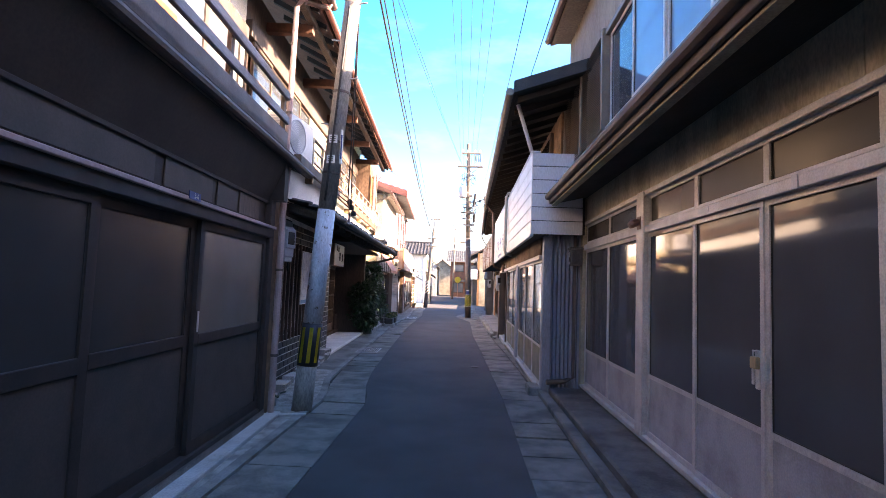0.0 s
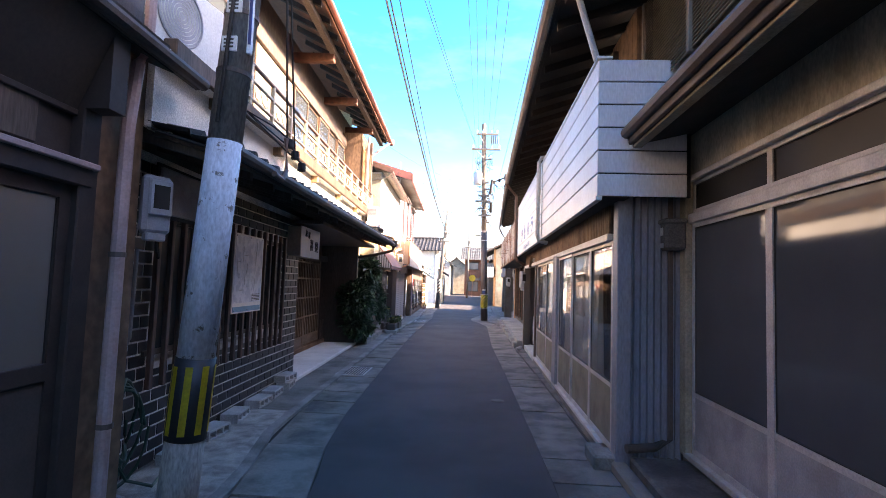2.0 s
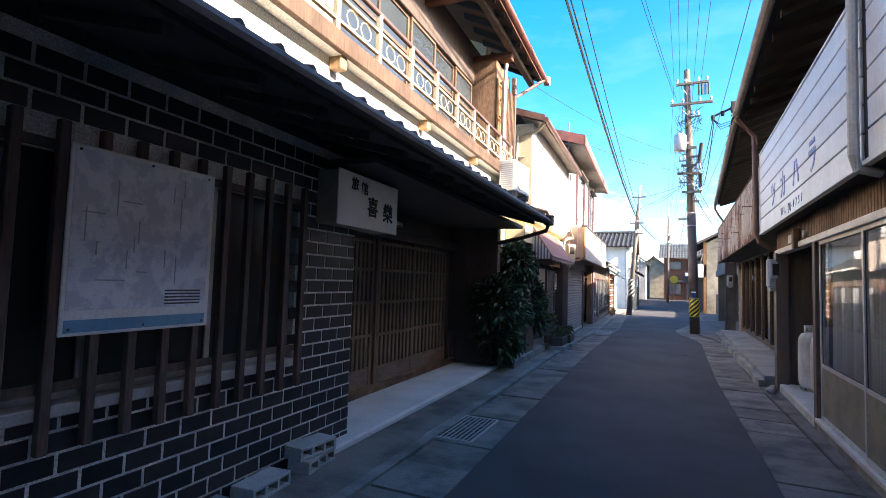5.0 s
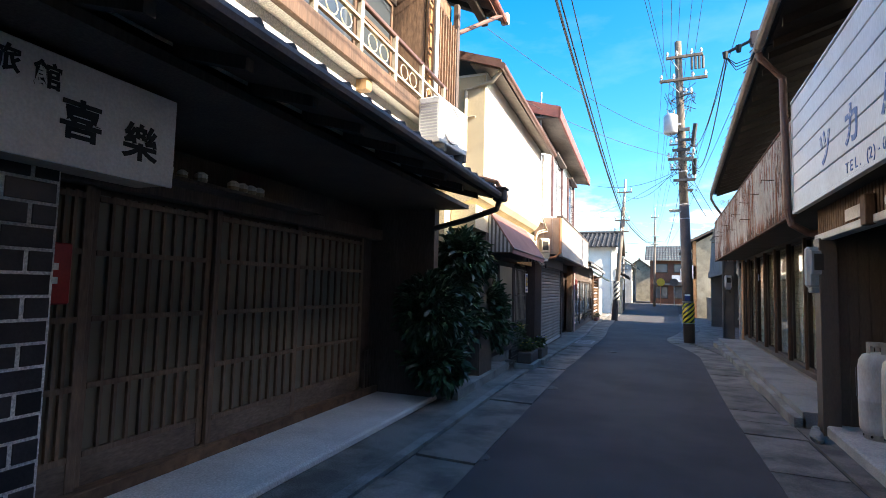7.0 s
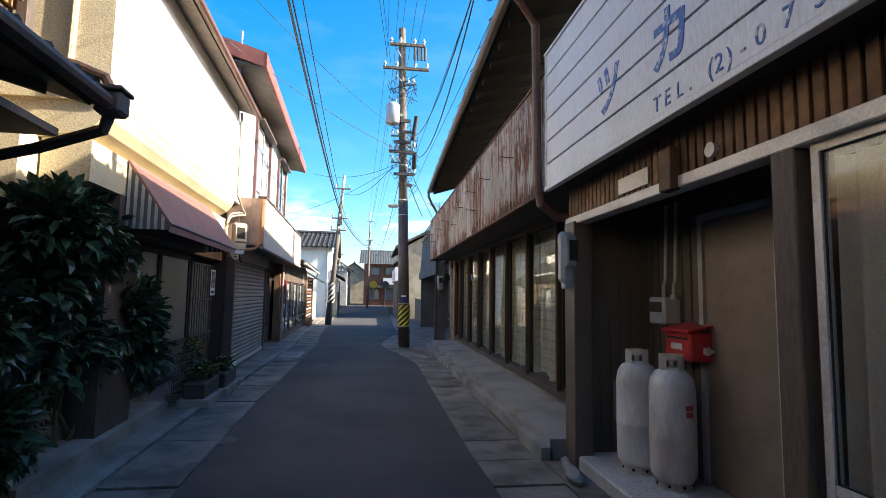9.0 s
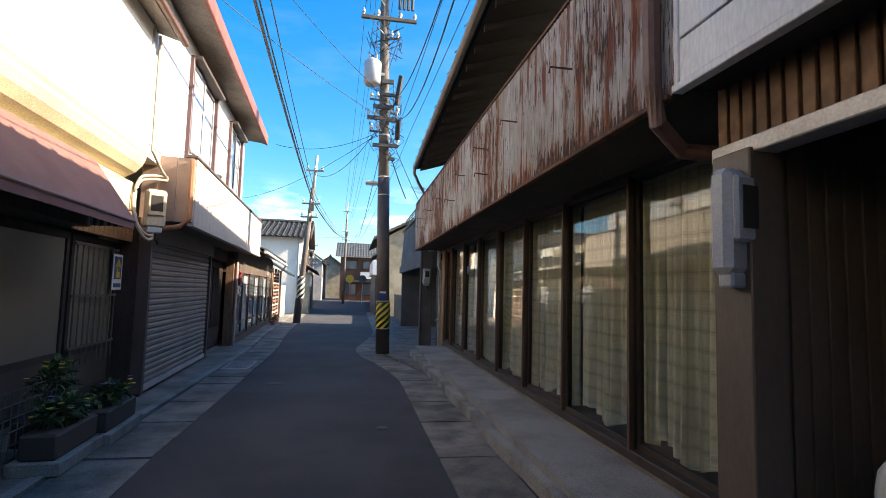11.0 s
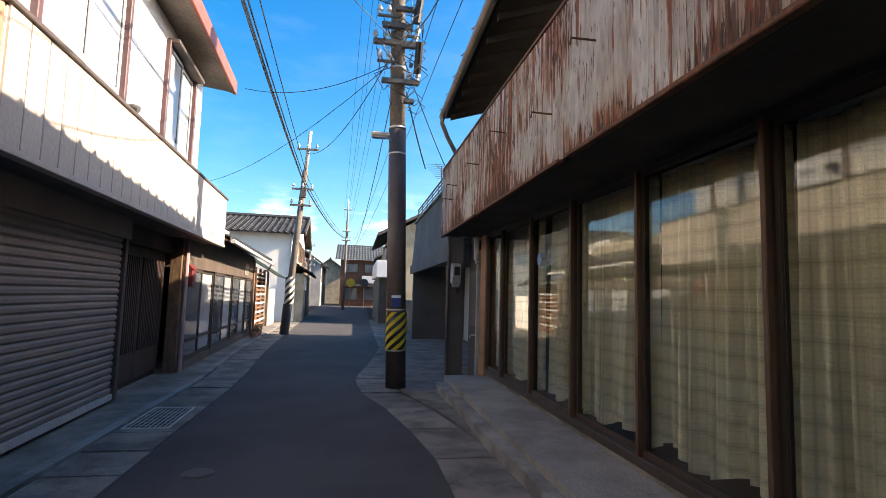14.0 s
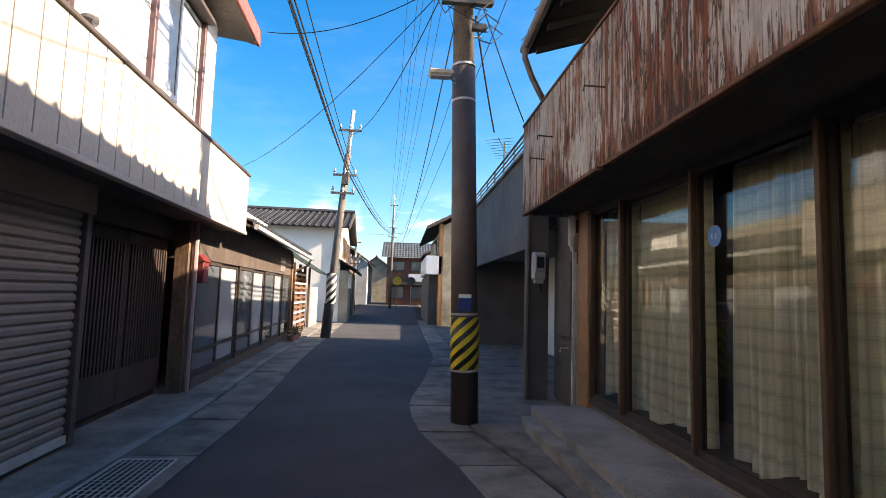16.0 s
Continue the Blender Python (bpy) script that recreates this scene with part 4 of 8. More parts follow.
def gas_cylinder(x, y, z):
    """An LP gas cylinder: foot ring, body with domed shoulders, collar and valve."""
    g = thing("gas_cylinder", (x, y, z), RIGHT, "tall pale grey gas cylinder chained to the wall", "gas cylinder", "gas cylinders", turn=0)
    prof = [(0.0, 0.10), (0.0, 0.125), (0.03, 0.148), (0.07, 0.155), (0.30, 0.157), (0.31, 0.160), (0.32, 0.157), (0.62, 0.155), (0.69, 0.145), (0.74, 0.115), (0.765, 0.06), (0.77, 0.02)]
    part("body", tube([(x, y, z + 0.05 + a) for a, r in prof], [r for a, r in prof], sides=28), CYL, g, smooth=True)
    bm = tube([(x, y, z), (x, y, z + 0.07)], 0.125, sides=24, ends=False)
    bmesh.ops.solidify(bm, geom=bm.faces[:], thickness=0.004)
    part("foot_ring", bm, CYL, g)
    for k in range(8):
        a = k * math.pi / 4
        # flat black discs: each hole's shade is only its colour
        part("drain_hole", tube([(x + 0.124 * math.cos(a), y + 0.124 * math.sin(a), z + 0.03), (x + 0.1275 * math.cos(a), y + 0.1275 * math.sin(a), z + 0.03)], 0.012, sides=8), DARK, g)
    bm = bmesh.new()
    n = 20
    ring = [[bm.verts.new((x + 0.085 * math.cos(a), y + 0.085 * math.sin(a), z + h)) for a in (2 * math.pi * k / n for k in range(n))] for h in (0.78, 0.88, 0.91)]
    for k in range(n):
        if k % 10 not in (2, 3, 4):
            bm.faces.new((ring[0][k], ring[0][(k + 1) % n], ring[1][(k + 1) % n], ring[1][k]))
        bm.faces.new((ring[1][k], ring[1][(k + 1) % n], ring[2][(k + 1) % n], ring[2][k]))
    bmesh.ops.solidify(bm, geom=bm.faces[:], thickness=0.006)
    part("collar", bm, CYL, g)
    part("valve", tube([(x, y, z + 0.80), (x, y, z + 0.86), (x, y, z + 0.862), (x, y, z + 0.89)], [0.018, 0.018, 0.032, 0.032], sides=10), ALU, g)
    for k in range(4):
        part("red_mark", box(x + 0.005 + (k % 2) * 0.03, x + 0.028 + (k % 2) * 0.03, y - 0.1605 + (k % 2) * 0.008, y - 0.150 + (k % 2) * 0.008, z + 0.50 + (k // 2) * 0.045, z + 0.535 + (k // 2) * 0.045), RED, g, "red warning writing")
    part("writing", box(x - 0.161, x - 0.158, y + 0.05, y + 0.055, z + 0.38, z + 0.66), METER, g)


RED = material("red_paint", (0.42, 0.025, 0.03), 0.4, dirt=(0.28, 0.02, 0.02), amount=0.4, scale=8, fine=80, bump=0.04)
CYL = material("grey_cylinder_paint", (0.60, 0.60, 0.58), 0.5, dirt=(0.30, 0.26, 0.21), amount=0.6, scale=4, fine=60, bump=0.02, streak=(1, 1, 0.4))
gas_cylinder(1.93, 15.14, 0.12)
gas_cylinder(2.01, 14.80, 0.12)
mb = thing("mailbox", (2.2, 14.88, 0.98), RIGHT, "red metal mailbox above the gas cylinders", "mailbox")
part("body", box(2.11, 2.30, 14.72, 15.04, 0.98, 1.19, bevel=0.012), RED, mb)
part("lid", prism([(2.085, 1.185), (2.305, 1.235), (2.305, 1.25), (2.08, 1.205)], "y", 14.705, 15.055), RED, mb)
part("slot", box(2.103, 2.11, 14.76, 15.0, 1.135, 1.15), DARK, mb)
part("plate", box(2.102, 2.11, 14.81, 14.95, 1.06, 1.105), PALE_CONCRETE, mb, "white name plate")
part("latch", tube([(2.11, 14.88, 1.015), (2.092, 14.88, 1.015)], 0.014, sides=10), ALU, mb)
gm = thing("gas_meter", (2.22, 15.15, 1.22), RIGHT, "small grey gas meter with pipes on the wall", "meter")
part("body", box(2.14, 2.29, 15.10, 15.32, 1.22, 1.44, bevel=0.015), METER, gm)
part("dial", box(2.13, 2.141, 15.13, 15.29, 1.32, 1.40), METER_GLASS, gm)
for y in (15.09, 15.23):
    part("pipe", tube([(2.22, y, 1.42), (2.22, y, 1.52), (2.25, y + 0.02, 1.58), (2.27, y + 0.02, 2.2)], 0.014, sides=8), ALU, gm)
part("nut", tube([(2.22, 15.09, 1.42), (2.22, 15.09, 1.46)], 0.024, sides=8), ALU, gm)
meter_box(1.55, 15.62, 1.55, -1, RIGHT, 14, size=1.1)


# third shop: rusting sheet front over dark-framed windows with plaid curtains
def shop_three():
    h = thing("house", (2.13, 20.8, 0), RIGHT, "shop house with a rusting white sheet front over dark windows", "house", "houses of the right row")
    x = 2.13
    part("sill_base", box(x - 0.04, x + 0.12, 15.8, 25.35, 0, 0.24), CONCRETE, h)
    part("bottom_rail", box(x - 0.07, x + 0.1, 15.8, 25.3, 0.235, 0.31, bevel=0.006), BRONZE, h)
    part("head_rail", box(x - 0.05, x + 0.1, 15.8, 25.3, 2.37, 2.425, bevel=0.006), BRONZE, h)
    part("upper_band", box(x + 0.0, x + 0.1, 15.8, 25.85, 2.425, 2.6), DARK_WOOD, h)
    cuts = [15.85, 17.30, 18.55, 19.75, 20.95, 22.12, 23.28, 24.50, 25.28]
    for k, (a, b) in enumerate(zip(cuts, cuts[1:])):
        sash(h, -1, x - 0.03 * (k % 2), a, b, 0.31, 2.37, BRONZE, CLEAR, name="sliding_window", w=0.032)
        part("mullion", box(x - 0.075, x - 0.032, b - 0.017, b + 0.017, 0.31, 2.37, bevel=0.005), WOOD_DARK, h)
    part("wood_post", box(x - 0.09, x + 0.1, 25.3, 25.62, 0.05, 2.4, bevel=0.008), ORANGE_WOOD, h, "pale orange timber corner post")
    # near-black wall gives the room its shade by colour
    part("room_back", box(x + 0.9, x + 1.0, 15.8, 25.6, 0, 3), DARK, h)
    part("room_floor", box(x + 0.1, x + 1.0, 15.8, 25.6, 0, 0.28), DARK_WOOD, h)
    part("room_ceiling", box(x + 0.05, x + 1.0, 15.8, 25.6, 2.5, 2.56), SOFFIT, h)
    part("end_wall", box(x + 0.02, 8, 25.62, 25.85, 0, 4.35), GREY_WALL, h)
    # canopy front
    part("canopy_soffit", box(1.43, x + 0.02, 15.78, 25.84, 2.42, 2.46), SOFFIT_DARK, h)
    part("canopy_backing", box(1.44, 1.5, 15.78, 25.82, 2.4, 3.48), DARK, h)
    corrugated(h, -1, 1.425, 15.76, 25.85, 2.39, 3.5, RUSTY, 0.05, 0.014, label="white painted corrugated sheet streaked with rust")
    for k, y in enumerate((15.80, 18.3, 20.85, 23.4)):
        part("rusted_edge", box(1.395, 1.45, y, y + 2.4, 2.37, 2.40, bevel=0.006), RUST_EDGE, h)
    part("top_edge", box(1.40, 1.46, 15.76, 25.85, 3.5, 3.525), RUST_EDGE, h)
    bm = bmesh.new()
    corner = bm
    n = 28
    lo, hi = [], []
    for k in range(n + 1):
        px = 1.43 + 0.7 * k / n
        py = 25.85 + 0.012 * math.sin(k * math.pi / 2)
        lo.append(bm.verts.new((px, py, 2.39)))
        hi.append(bm.verts.new((px, py, 3.5)))
    for k in range(n):
        bm.faces.new((lo[k], hi[k], hi[k + 1], lo[k + 1]))
    part("end_sheet", bm, RUSTY, h)
    for y, z in ((16.9, 3.0), (18.1, 3.02), (19.1, 2.75), (19.15, 3.05), (20.3, 3.0), (21.0, 2.78), (22.2, 3.02), (23.3, 2.98), (24.6, 3.0), (24.9, 2.85)):
        part("hook", tube([(1.42, y, z), (1.36, y, z), (1.27, y + 0.03, z + 0.015), (1.265, y + 0.03, z - 0.03)], 0.007, sides=6), RUST_EDGE, h)
    part("upper_wall", box(2.1, 8, 15.8, 25.85, 2.5, 4.4), DARK_WOOD, h)
    turn = (0.24, -0.02)
    for k in range(20):
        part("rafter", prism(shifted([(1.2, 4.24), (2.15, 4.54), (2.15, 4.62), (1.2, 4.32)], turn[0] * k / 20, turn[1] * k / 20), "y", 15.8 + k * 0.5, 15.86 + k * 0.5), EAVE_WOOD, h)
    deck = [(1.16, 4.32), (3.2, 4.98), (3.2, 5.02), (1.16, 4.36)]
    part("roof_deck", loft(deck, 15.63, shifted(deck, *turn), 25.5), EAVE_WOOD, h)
    tiled_roof(h, 1.12, 5.2, 15.64, 25.55, 4.38, 5.70, TILE, pieces=2, skew=turn)
    part("gutter", tube([(1.07, 15.62, 4.34), (1.31, 25.45, 4.31)], 0.055, sides=10), GUTTER_MAT, h, "weathered round eave gutter")
    for k in range(16):
        g = k / 15
        part("gutter_hook", tube([(1.12 + 0.24 * g, 15.8 + 9.5 * g, 4.38), (1.06 + 0.24 * g, 15.8 + 9.5 * g, 4.41), (1.0 + 0.24 * g, 15.8 + 9.5 * g, 4.35)], 0.008, sides=5), STEEL_BROWN, h)
    part("gutter_outlet", tube([(1.29, 25.3, 4.3), (1.29, 25.32, 4.15), (1.4, 25.4, 3.95), (1.6, 25.5, 3.66)], 0.035, sides=8), GUTTER_MAT, h)
    part("downpipe", tube([(1.07, 15.72, 4.33), (1.10, 15.74, 4.24), (1.34, 15.84, 4.0), (1.36, 15.85, 2.45), (1.40, 15.87, 2.28), (1.58, 15.95, 2.18), (1.75, 15.9, 2.16)], 0.042, sides=10), PIPE_BROWN, h, "reddish brown downpipe")
    for k in range(4):
        part("pipe", tube([(2.0 + k * 0.035, 25.66 + k * 0.02, 0.05), (2.0 + k * 0.035, 25.66 + k * 0.02, 2.2 - k * 0.2)], 0.014, sides=6), PIPE_WHITE, h)
    for k in range(8):
        a, b = cuts[k], cuts[k + 1]
        if k == 5:
            b -= 0.2
        if k == 0:
            a += 0.60
        curtain(x + 0.14, a + 0.03, b - 0.03, 0.36, 2.34, PLAID, "pale olive plaid curtain behind the window", 50 + k, 0.05)
    st = thing("sticker", (x - 0.045, 23.05, 1.8), RIGHT, "round blue sticker on the window glass", "sticker")
    part("disc", tube([(x - 0.026, 23.05, 1.855), (x - 0.031, 23.05, 1.855)], 0.075, sides=24), BLUE, st)
    part("emblem", tube([(x - 0.031, 23.05, 1.855), (x - 0.033, 23.05, 1.855)], 0.03, sides=20), PALE_CONCRETE, st)
    part("emblem_centre", box(x - 0.035, x - 0.0325, 23.035, 23.065, 1.815, 1.895), BLUE, st)
    em = thing("window_emblem", (x - 0.03, 16.27, 1.95), RIGHT, "pale round emblem sticker with a ribbon on the glass", "sticker")
    for k in range(12):
        g = k * math.pi / 6
        part("petal", tube([(x - 0.034, 16.27 + 0.035 * math.cos(g), 2.02 + 0.035 * math.sin(g)), (x - 0.034, 16.27 + 0.062 * math.cos(g), 2.02 + 0.062 * math.sin(g))], [0.006, 0.012], sides=6), EMBLEM, em)
    ring = [(x - 0.034, 16.27 + 0.08 * math.cos(g * math.pi / 14), 2.02 + 0.08 * math.sin(g * math.pi / 14)) for g in range(29)]
    part("ring", tube(ring, 0.004, sides=5, ends=False), EMBLEM, em)
    part("ribbon", prism([(16.17, 1.935), (16.27, 1.915), (16.37, 1.935), (16.37, 1.965), (16.27, 1.945), (16.17, 1.965)], "x", x - 0.037, x - 0.032), EMBLEM, em)
    solid("platform_three", strip(lambda y: 1.44, lambda y: 2.1, 0.0, 0.19, 15.75, 25.4), PLATFORM, label="raised concrete ledge below the shop windows", category="platform")
    solid("kerb_three", strip(lambda y: 1.36 - 0.008 * (y - 16) + 0.015 * math.sin(y * 3), lambda y: 1.47, 0.0, 0.12, 15.75, 25.2, 0.2), CONCRETE, label="crumbling concrete kerb beside the gutter", category="kerb")


EMBLEM = material("pale_sticker_print", (0.28, 0.31, 0.36), 0.5, bump=0, amount=0.3)
BLUE = material("blue_print", (0.04, 0.16, 0.45), 0.4, bump=0, amount=0.1)
shop_three()

# ---- left-hand row ----
DARK_GLASS = glass("dark_frosted_glass", rough=0.2, clear=0, body=(0.038, 0.043, 0.043), shine=0.3)
PALE_GLASS = glass("pale_frosted_glass", rough=0.2, clear=0, body=(0.12, 0.12, 0.108))
BROWN_FRAME = material("brown_door_frame", (0.032, 0.021, 0.018), 0.68, amount=0.4, scale=5, fine=70, bump=0.06)
BROWN_PANEL = material("brown_door_panel", (0.07, 0.052, 0.044), 0.68, dirt=(0.035, 0.036, 0.033), amount=0.5, scale=2.5, fine=70, bump=0.06)
BRICK = material("black_glazed_brick", (0.024, 0.021, 0.024), 0.36, dirt=(0.045, 0.040, 0.042), amount=0.5, scale=9, fine=70, bump=0.12, per_piece=0.35)
MORTAR = material("grey_mortar", (0.80, 0.78, 0.74), 0.95, amount=0.5, scale=6, fine=90, bump=0.3)
PURPLE_PIPE = material("faded_red_pipe", (0.40, 0.28, 0.27), 0.55, dirt=(0.25, 0.17, 0.16), amount=0.5, scale=4, fine=60, bump=0.05)
SIGN_WHITE = material("white_sign_face", (0.86, 0.86, 0.84), 0.5, dirt=(0.5, 0.49, 0.46), amount=0.3, scale=2, fine=80, bump=0.02)
RED_TILE = material("red_roof_edge", (0.30, 0.10, 0.07), 0.5, dirt=(0.16, 0.06, 0.05), amount=0.6, scale=4, fine=60, bump=0.1)
SHUTTER = material("beige_roller_shutter", (0.25, 0.20, 0.175), 0.6, dirt=(0.17, 0.14, 0.115), amount=0.45, scale=1.5, fine=70, bump=0.05, streak=(1, 1, 0.4))
AWNING = material("faded_brown_awning", (0.24, 0.105, 0.085), 0.7, dirt=(0.16, 0.075, 0.06), amount=0.4, scale=3, fine=90, bump=0.1)
IVORY = material("ivory_siding", (0.50, 0.43, 0.365), 0.6, dirt=(0.43, 0.36, 0.30), amount=0.35, scale=1.5, fine=60, bump=0.04, streak=(1, 1, 0.4))
AC_WHITE = material("white_appliance", (0.66, 0.66, 0.63), 0.45, dirt=(0.5, 0.48, 0.43), amount=0.3, scale=5, fine=60, bump=0.03)
GREEN_HOSE = material("green_hose", (0.02, 0.075, 0.055), 0.45, bump=0.02)
PAPER = material("map_print", (0.80, 0.82, 0.87), 0.6, dirt=(0.58, 0.61, 0.68), amount=0.8, scale=9, fine=120, bump=0.0, sharp=(0.46, 0.54))


def shop_left():
    h = thing("house", (0.03, 0, 0), LEFT, "dark two-storey house with brown sliding doors and a balcony", "house", "houses of the left row")
    a = 0.03
    part("base", box(-0.12, a + 0.02, -8, 5.05, 0, 0.13), CONCRETE, h)
    part("inner_wall", box(-6, -0.16, -8, 5.4, 0, 3.1), DARK_WOOD, h)
    part("threshold", box(-0.06, a + 0.03, -8, 4.95, 0.12, 0.17, bevel=0.005), BROWN_FRAME, h)
    part("head_beam", box(-0.05, a + 0.05, -8, 4.93, 2.07, 2.20, bevel=0.008), BROWN_FRAME, h)
    part("rail_cap", box(-0.02, a + 0.075, -8, 4.95, 2.17, 2.205, bevel=0.006), PURPLE_PIPE, h)
    part("post", box(-0.08, a + 0.04, 4.84, 4.98, 0.13, 3.0, bevel=0.008), BROWN_FRAME, h)
    cuts = [4.84, 3.26, 2.0, 0.72, -0.6, -1.9, -3.2]
    for k, (b, c) in enumerate(zip(cuts, cuts[1:])):
        off = 0.045 * (k % 2)
        leaf = sash(h, 1, a - off, c, b, 0.17, 2.07, BROWN_FRAME, PALE_GLASS if k == 0 else DARK_GLASS, kick=0.90, km=BROWN_PANEL, w=0.075)
        part("mid_rail", box(a - 0.04 - off, a + 0.004 - off, c + 0.07, b - 0.07, 1.04, 1.13, bevel=0.004), BROWN_FRAME, leaf)
        if k < 3:
            part("pull", box(a - off + 0.001, a - off + 0.009, c + 0.025, c + 0.05, 1.15, 1.32, bevel=0.003), ALU, leaf, "long metal door pull")
    # boards over the doors and the eave
    part("upper_lining", box(-0.1, a - 0.03, -8, 5.0, 2.2, 3.0), BROWN_FRAME, h)
    part("cove", prism([(a - 0.03, 2.49), (a - 0.012, 2.475), (0.215, 2.935), (0.195, 2.95), (a - 0.03, 2.95)], "y", -8, 4.84), SOFFIT_DARK, h, "smooth dark brown soffit")
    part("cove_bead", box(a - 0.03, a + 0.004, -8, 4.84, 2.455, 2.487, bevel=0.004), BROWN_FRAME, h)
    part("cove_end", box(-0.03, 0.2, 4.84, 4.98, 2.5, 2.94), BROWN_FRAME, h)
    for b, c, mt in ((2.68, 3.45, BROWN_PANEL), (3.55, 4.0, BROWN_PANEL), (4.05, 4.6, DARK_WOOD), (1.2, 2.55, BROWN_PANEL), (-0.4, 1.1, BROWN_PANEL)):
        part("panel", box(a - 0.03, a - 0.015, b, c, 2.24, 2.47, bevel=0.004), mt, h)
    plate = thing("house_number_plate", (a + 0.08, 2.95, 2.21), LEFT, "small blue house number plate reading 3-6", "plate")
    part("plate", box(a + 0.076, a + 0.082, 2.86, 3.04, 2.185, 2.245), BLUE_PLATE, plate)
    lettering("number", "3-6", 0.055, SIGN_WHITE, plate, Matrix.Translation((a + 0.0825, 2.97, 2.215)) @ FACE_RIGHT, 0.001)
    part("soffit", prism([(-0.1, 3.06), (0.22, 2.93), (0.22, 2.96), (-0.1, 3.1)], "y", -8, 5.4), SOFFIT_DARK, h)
    part("fascia", box(0.2, 0.235, -8, 5.72, 2.94, 3.02, bevel=0.005), DARK_WOOD, h)
    part("gutter", tube([(0.26, -8, 3.02), (0.26, 5.72, 2.98)], 0.045, sides=10), STEEL_BROWN, h, "dark eave gutter with a worn shine")
    part("flashing", prism([(0.22, 3.03), (-0.25, 3.22), (-0.25, 3.25), (0.24, 3.07)], "y", -8, 5.3), STEEL_BROWN, h)
    part("corner_wall", box(-0.5, a - 0.02, 4.98, 5.45, 0, 3.1), WOOD, h)
    # upper storey: windows behind a timber rail
    part("upper_wall", box(-6, -0.55, -8, 5.3, 3.1, 5.6), WHITE, h)
    part("upper_head", box(-0.56, -0.5, -8, 5.3, 4.55, 4.75, bevel=0.006), DARK_WOOD, h)
    cuts = [5.1, 4.2, 3.3, 2.4, 1.5, 0.6, -0.4]
    for k, (b, c) in enumerate(zip(cuts, cuts[1:])):
        sash(h, 1, -0.5, c, b, 3.25, 4.55, DARK_WOOD, UPPER_PANE if k % 3 else PALE_GLASS, rails=(3.7,), name="window", w=0.045)
    part("orange_board", box(-0.47, -0.45, 3.05, 3.55, 3.28, 3.95, bevel=0.004), ORANGE_PLASTIC, h, "orange board behind the balcony rail")
    part("orange_board", box(-0.47, -0.45, 2.1, 2.8, 3.28, 3.9, bevel=0.004), ORANGE_PLASTIC, h)
    part("balcony_fascia", box(0.02, 0.06, -8, 5.3, 3.20, 3.42, bevel=0.006), STEEL_BROWN, h, "dull brown balcony edge board")
    for z in (3.52, 3.82):
        part("rail", box(0.02, 0.07, -8, 5.3, z, z + 0.10, bevel=0.008), BLUE_GREY_WOOD, h, "weathered grey-blue balcony rail")
    for k in range(6):
        part("rail_post", box(-0.02, 0.03, 5.2 - k * 1.6, 5.27 - k * 1.6, 3.2, 3.95, bevel=0.006), DARK_WOOD, h)
    part("balcony_floor", box(-0.56, 0.06, -8, 5.3, 3.2, 3.28), DARK_WOOD, h)
    part("downpipe", tube([(0.16, 5.20, 2.99), (0.12, 5.18, 2.90), (0.10, 5.16, 2.5), (0.10, 5.14, 0.05)], 0.04, sides=10), PURPLE_PIPE, h, "faded reddish downpipe")
    for z in (0.7, 1.7):
        part("pipe_clip", tube([(0.10, 5.15 + (0.22 if z > 3 else 0), z), (0.10, 5.15 + (0.22 if z > 3 else 0), z + 0.03)], 0.047, sides=10), STEEL_BROWN, h)
    part("upper_downpipe", tube([(0.30, 5.42, 5.34), (0.12, 5.42, 5.22), (0.04, 5.42, 5.1), (0.02, 5.42, 3.2), (0.10, 5.40, 3.05)], 0.036, sides=10), PURPLE_PIPE, h, "faded pink downpipe of the upper roof")
    for z in (3.7, 4.6):
        part("pipe_clip", tube([(0.02, 5.42, z), (0.02, 5.42, z + 0.03)], 0.043, sides=10), STEEL_BROWN, h)
    for k in range(7):
        part("blind", box(-0.615, -0.605, 4.8 - k * 0.92, 5.05 - k * 0.92, 3.3, 4.5), PALE_BOARD_LEFT, h)
    part("roof_soffit", prism([(-0.6, 5.75), (0.35, 5.35), (0.35, 5.4), (-0.6, 5.8)], "y", -8, 5.75), DARK_WOOD, h)
    for k in range(12):
        part("rafter", prism([(-0.55, 5.66), (0.32, 5.28), (0.32, 5.36), (-0.55, 5.74)], "y", 5.5 - k * 0.5, 5.56 - k * 0.5), DARK_WOOD, h)
    tiled_roof(h, 0.38, -3.5, -8, 5.8, 5.42, 7.0, TILE)
    part("roof_gutter", tube([(0.42, -8, 5.40), (0.42, 5.85, 5.36)], 0.05, sides=10), PIPE_BROWN, h)
    part("gutter_drop", tube([(0.42, 5.7, 5.35), (0.38, 5.68, 5.25), (0.15, 5.45, 5.2)], 0.035, sides=8), PIPE_BROWN, h, "rust coloured gutter outlet")
    solid("step_left", box(0.05, 0.20, -8, 5.2, 0, 0.06, bevel=0.01), PALE_CONCRETE, LEFT, "narrow pale concrete strip below the doors", "step")


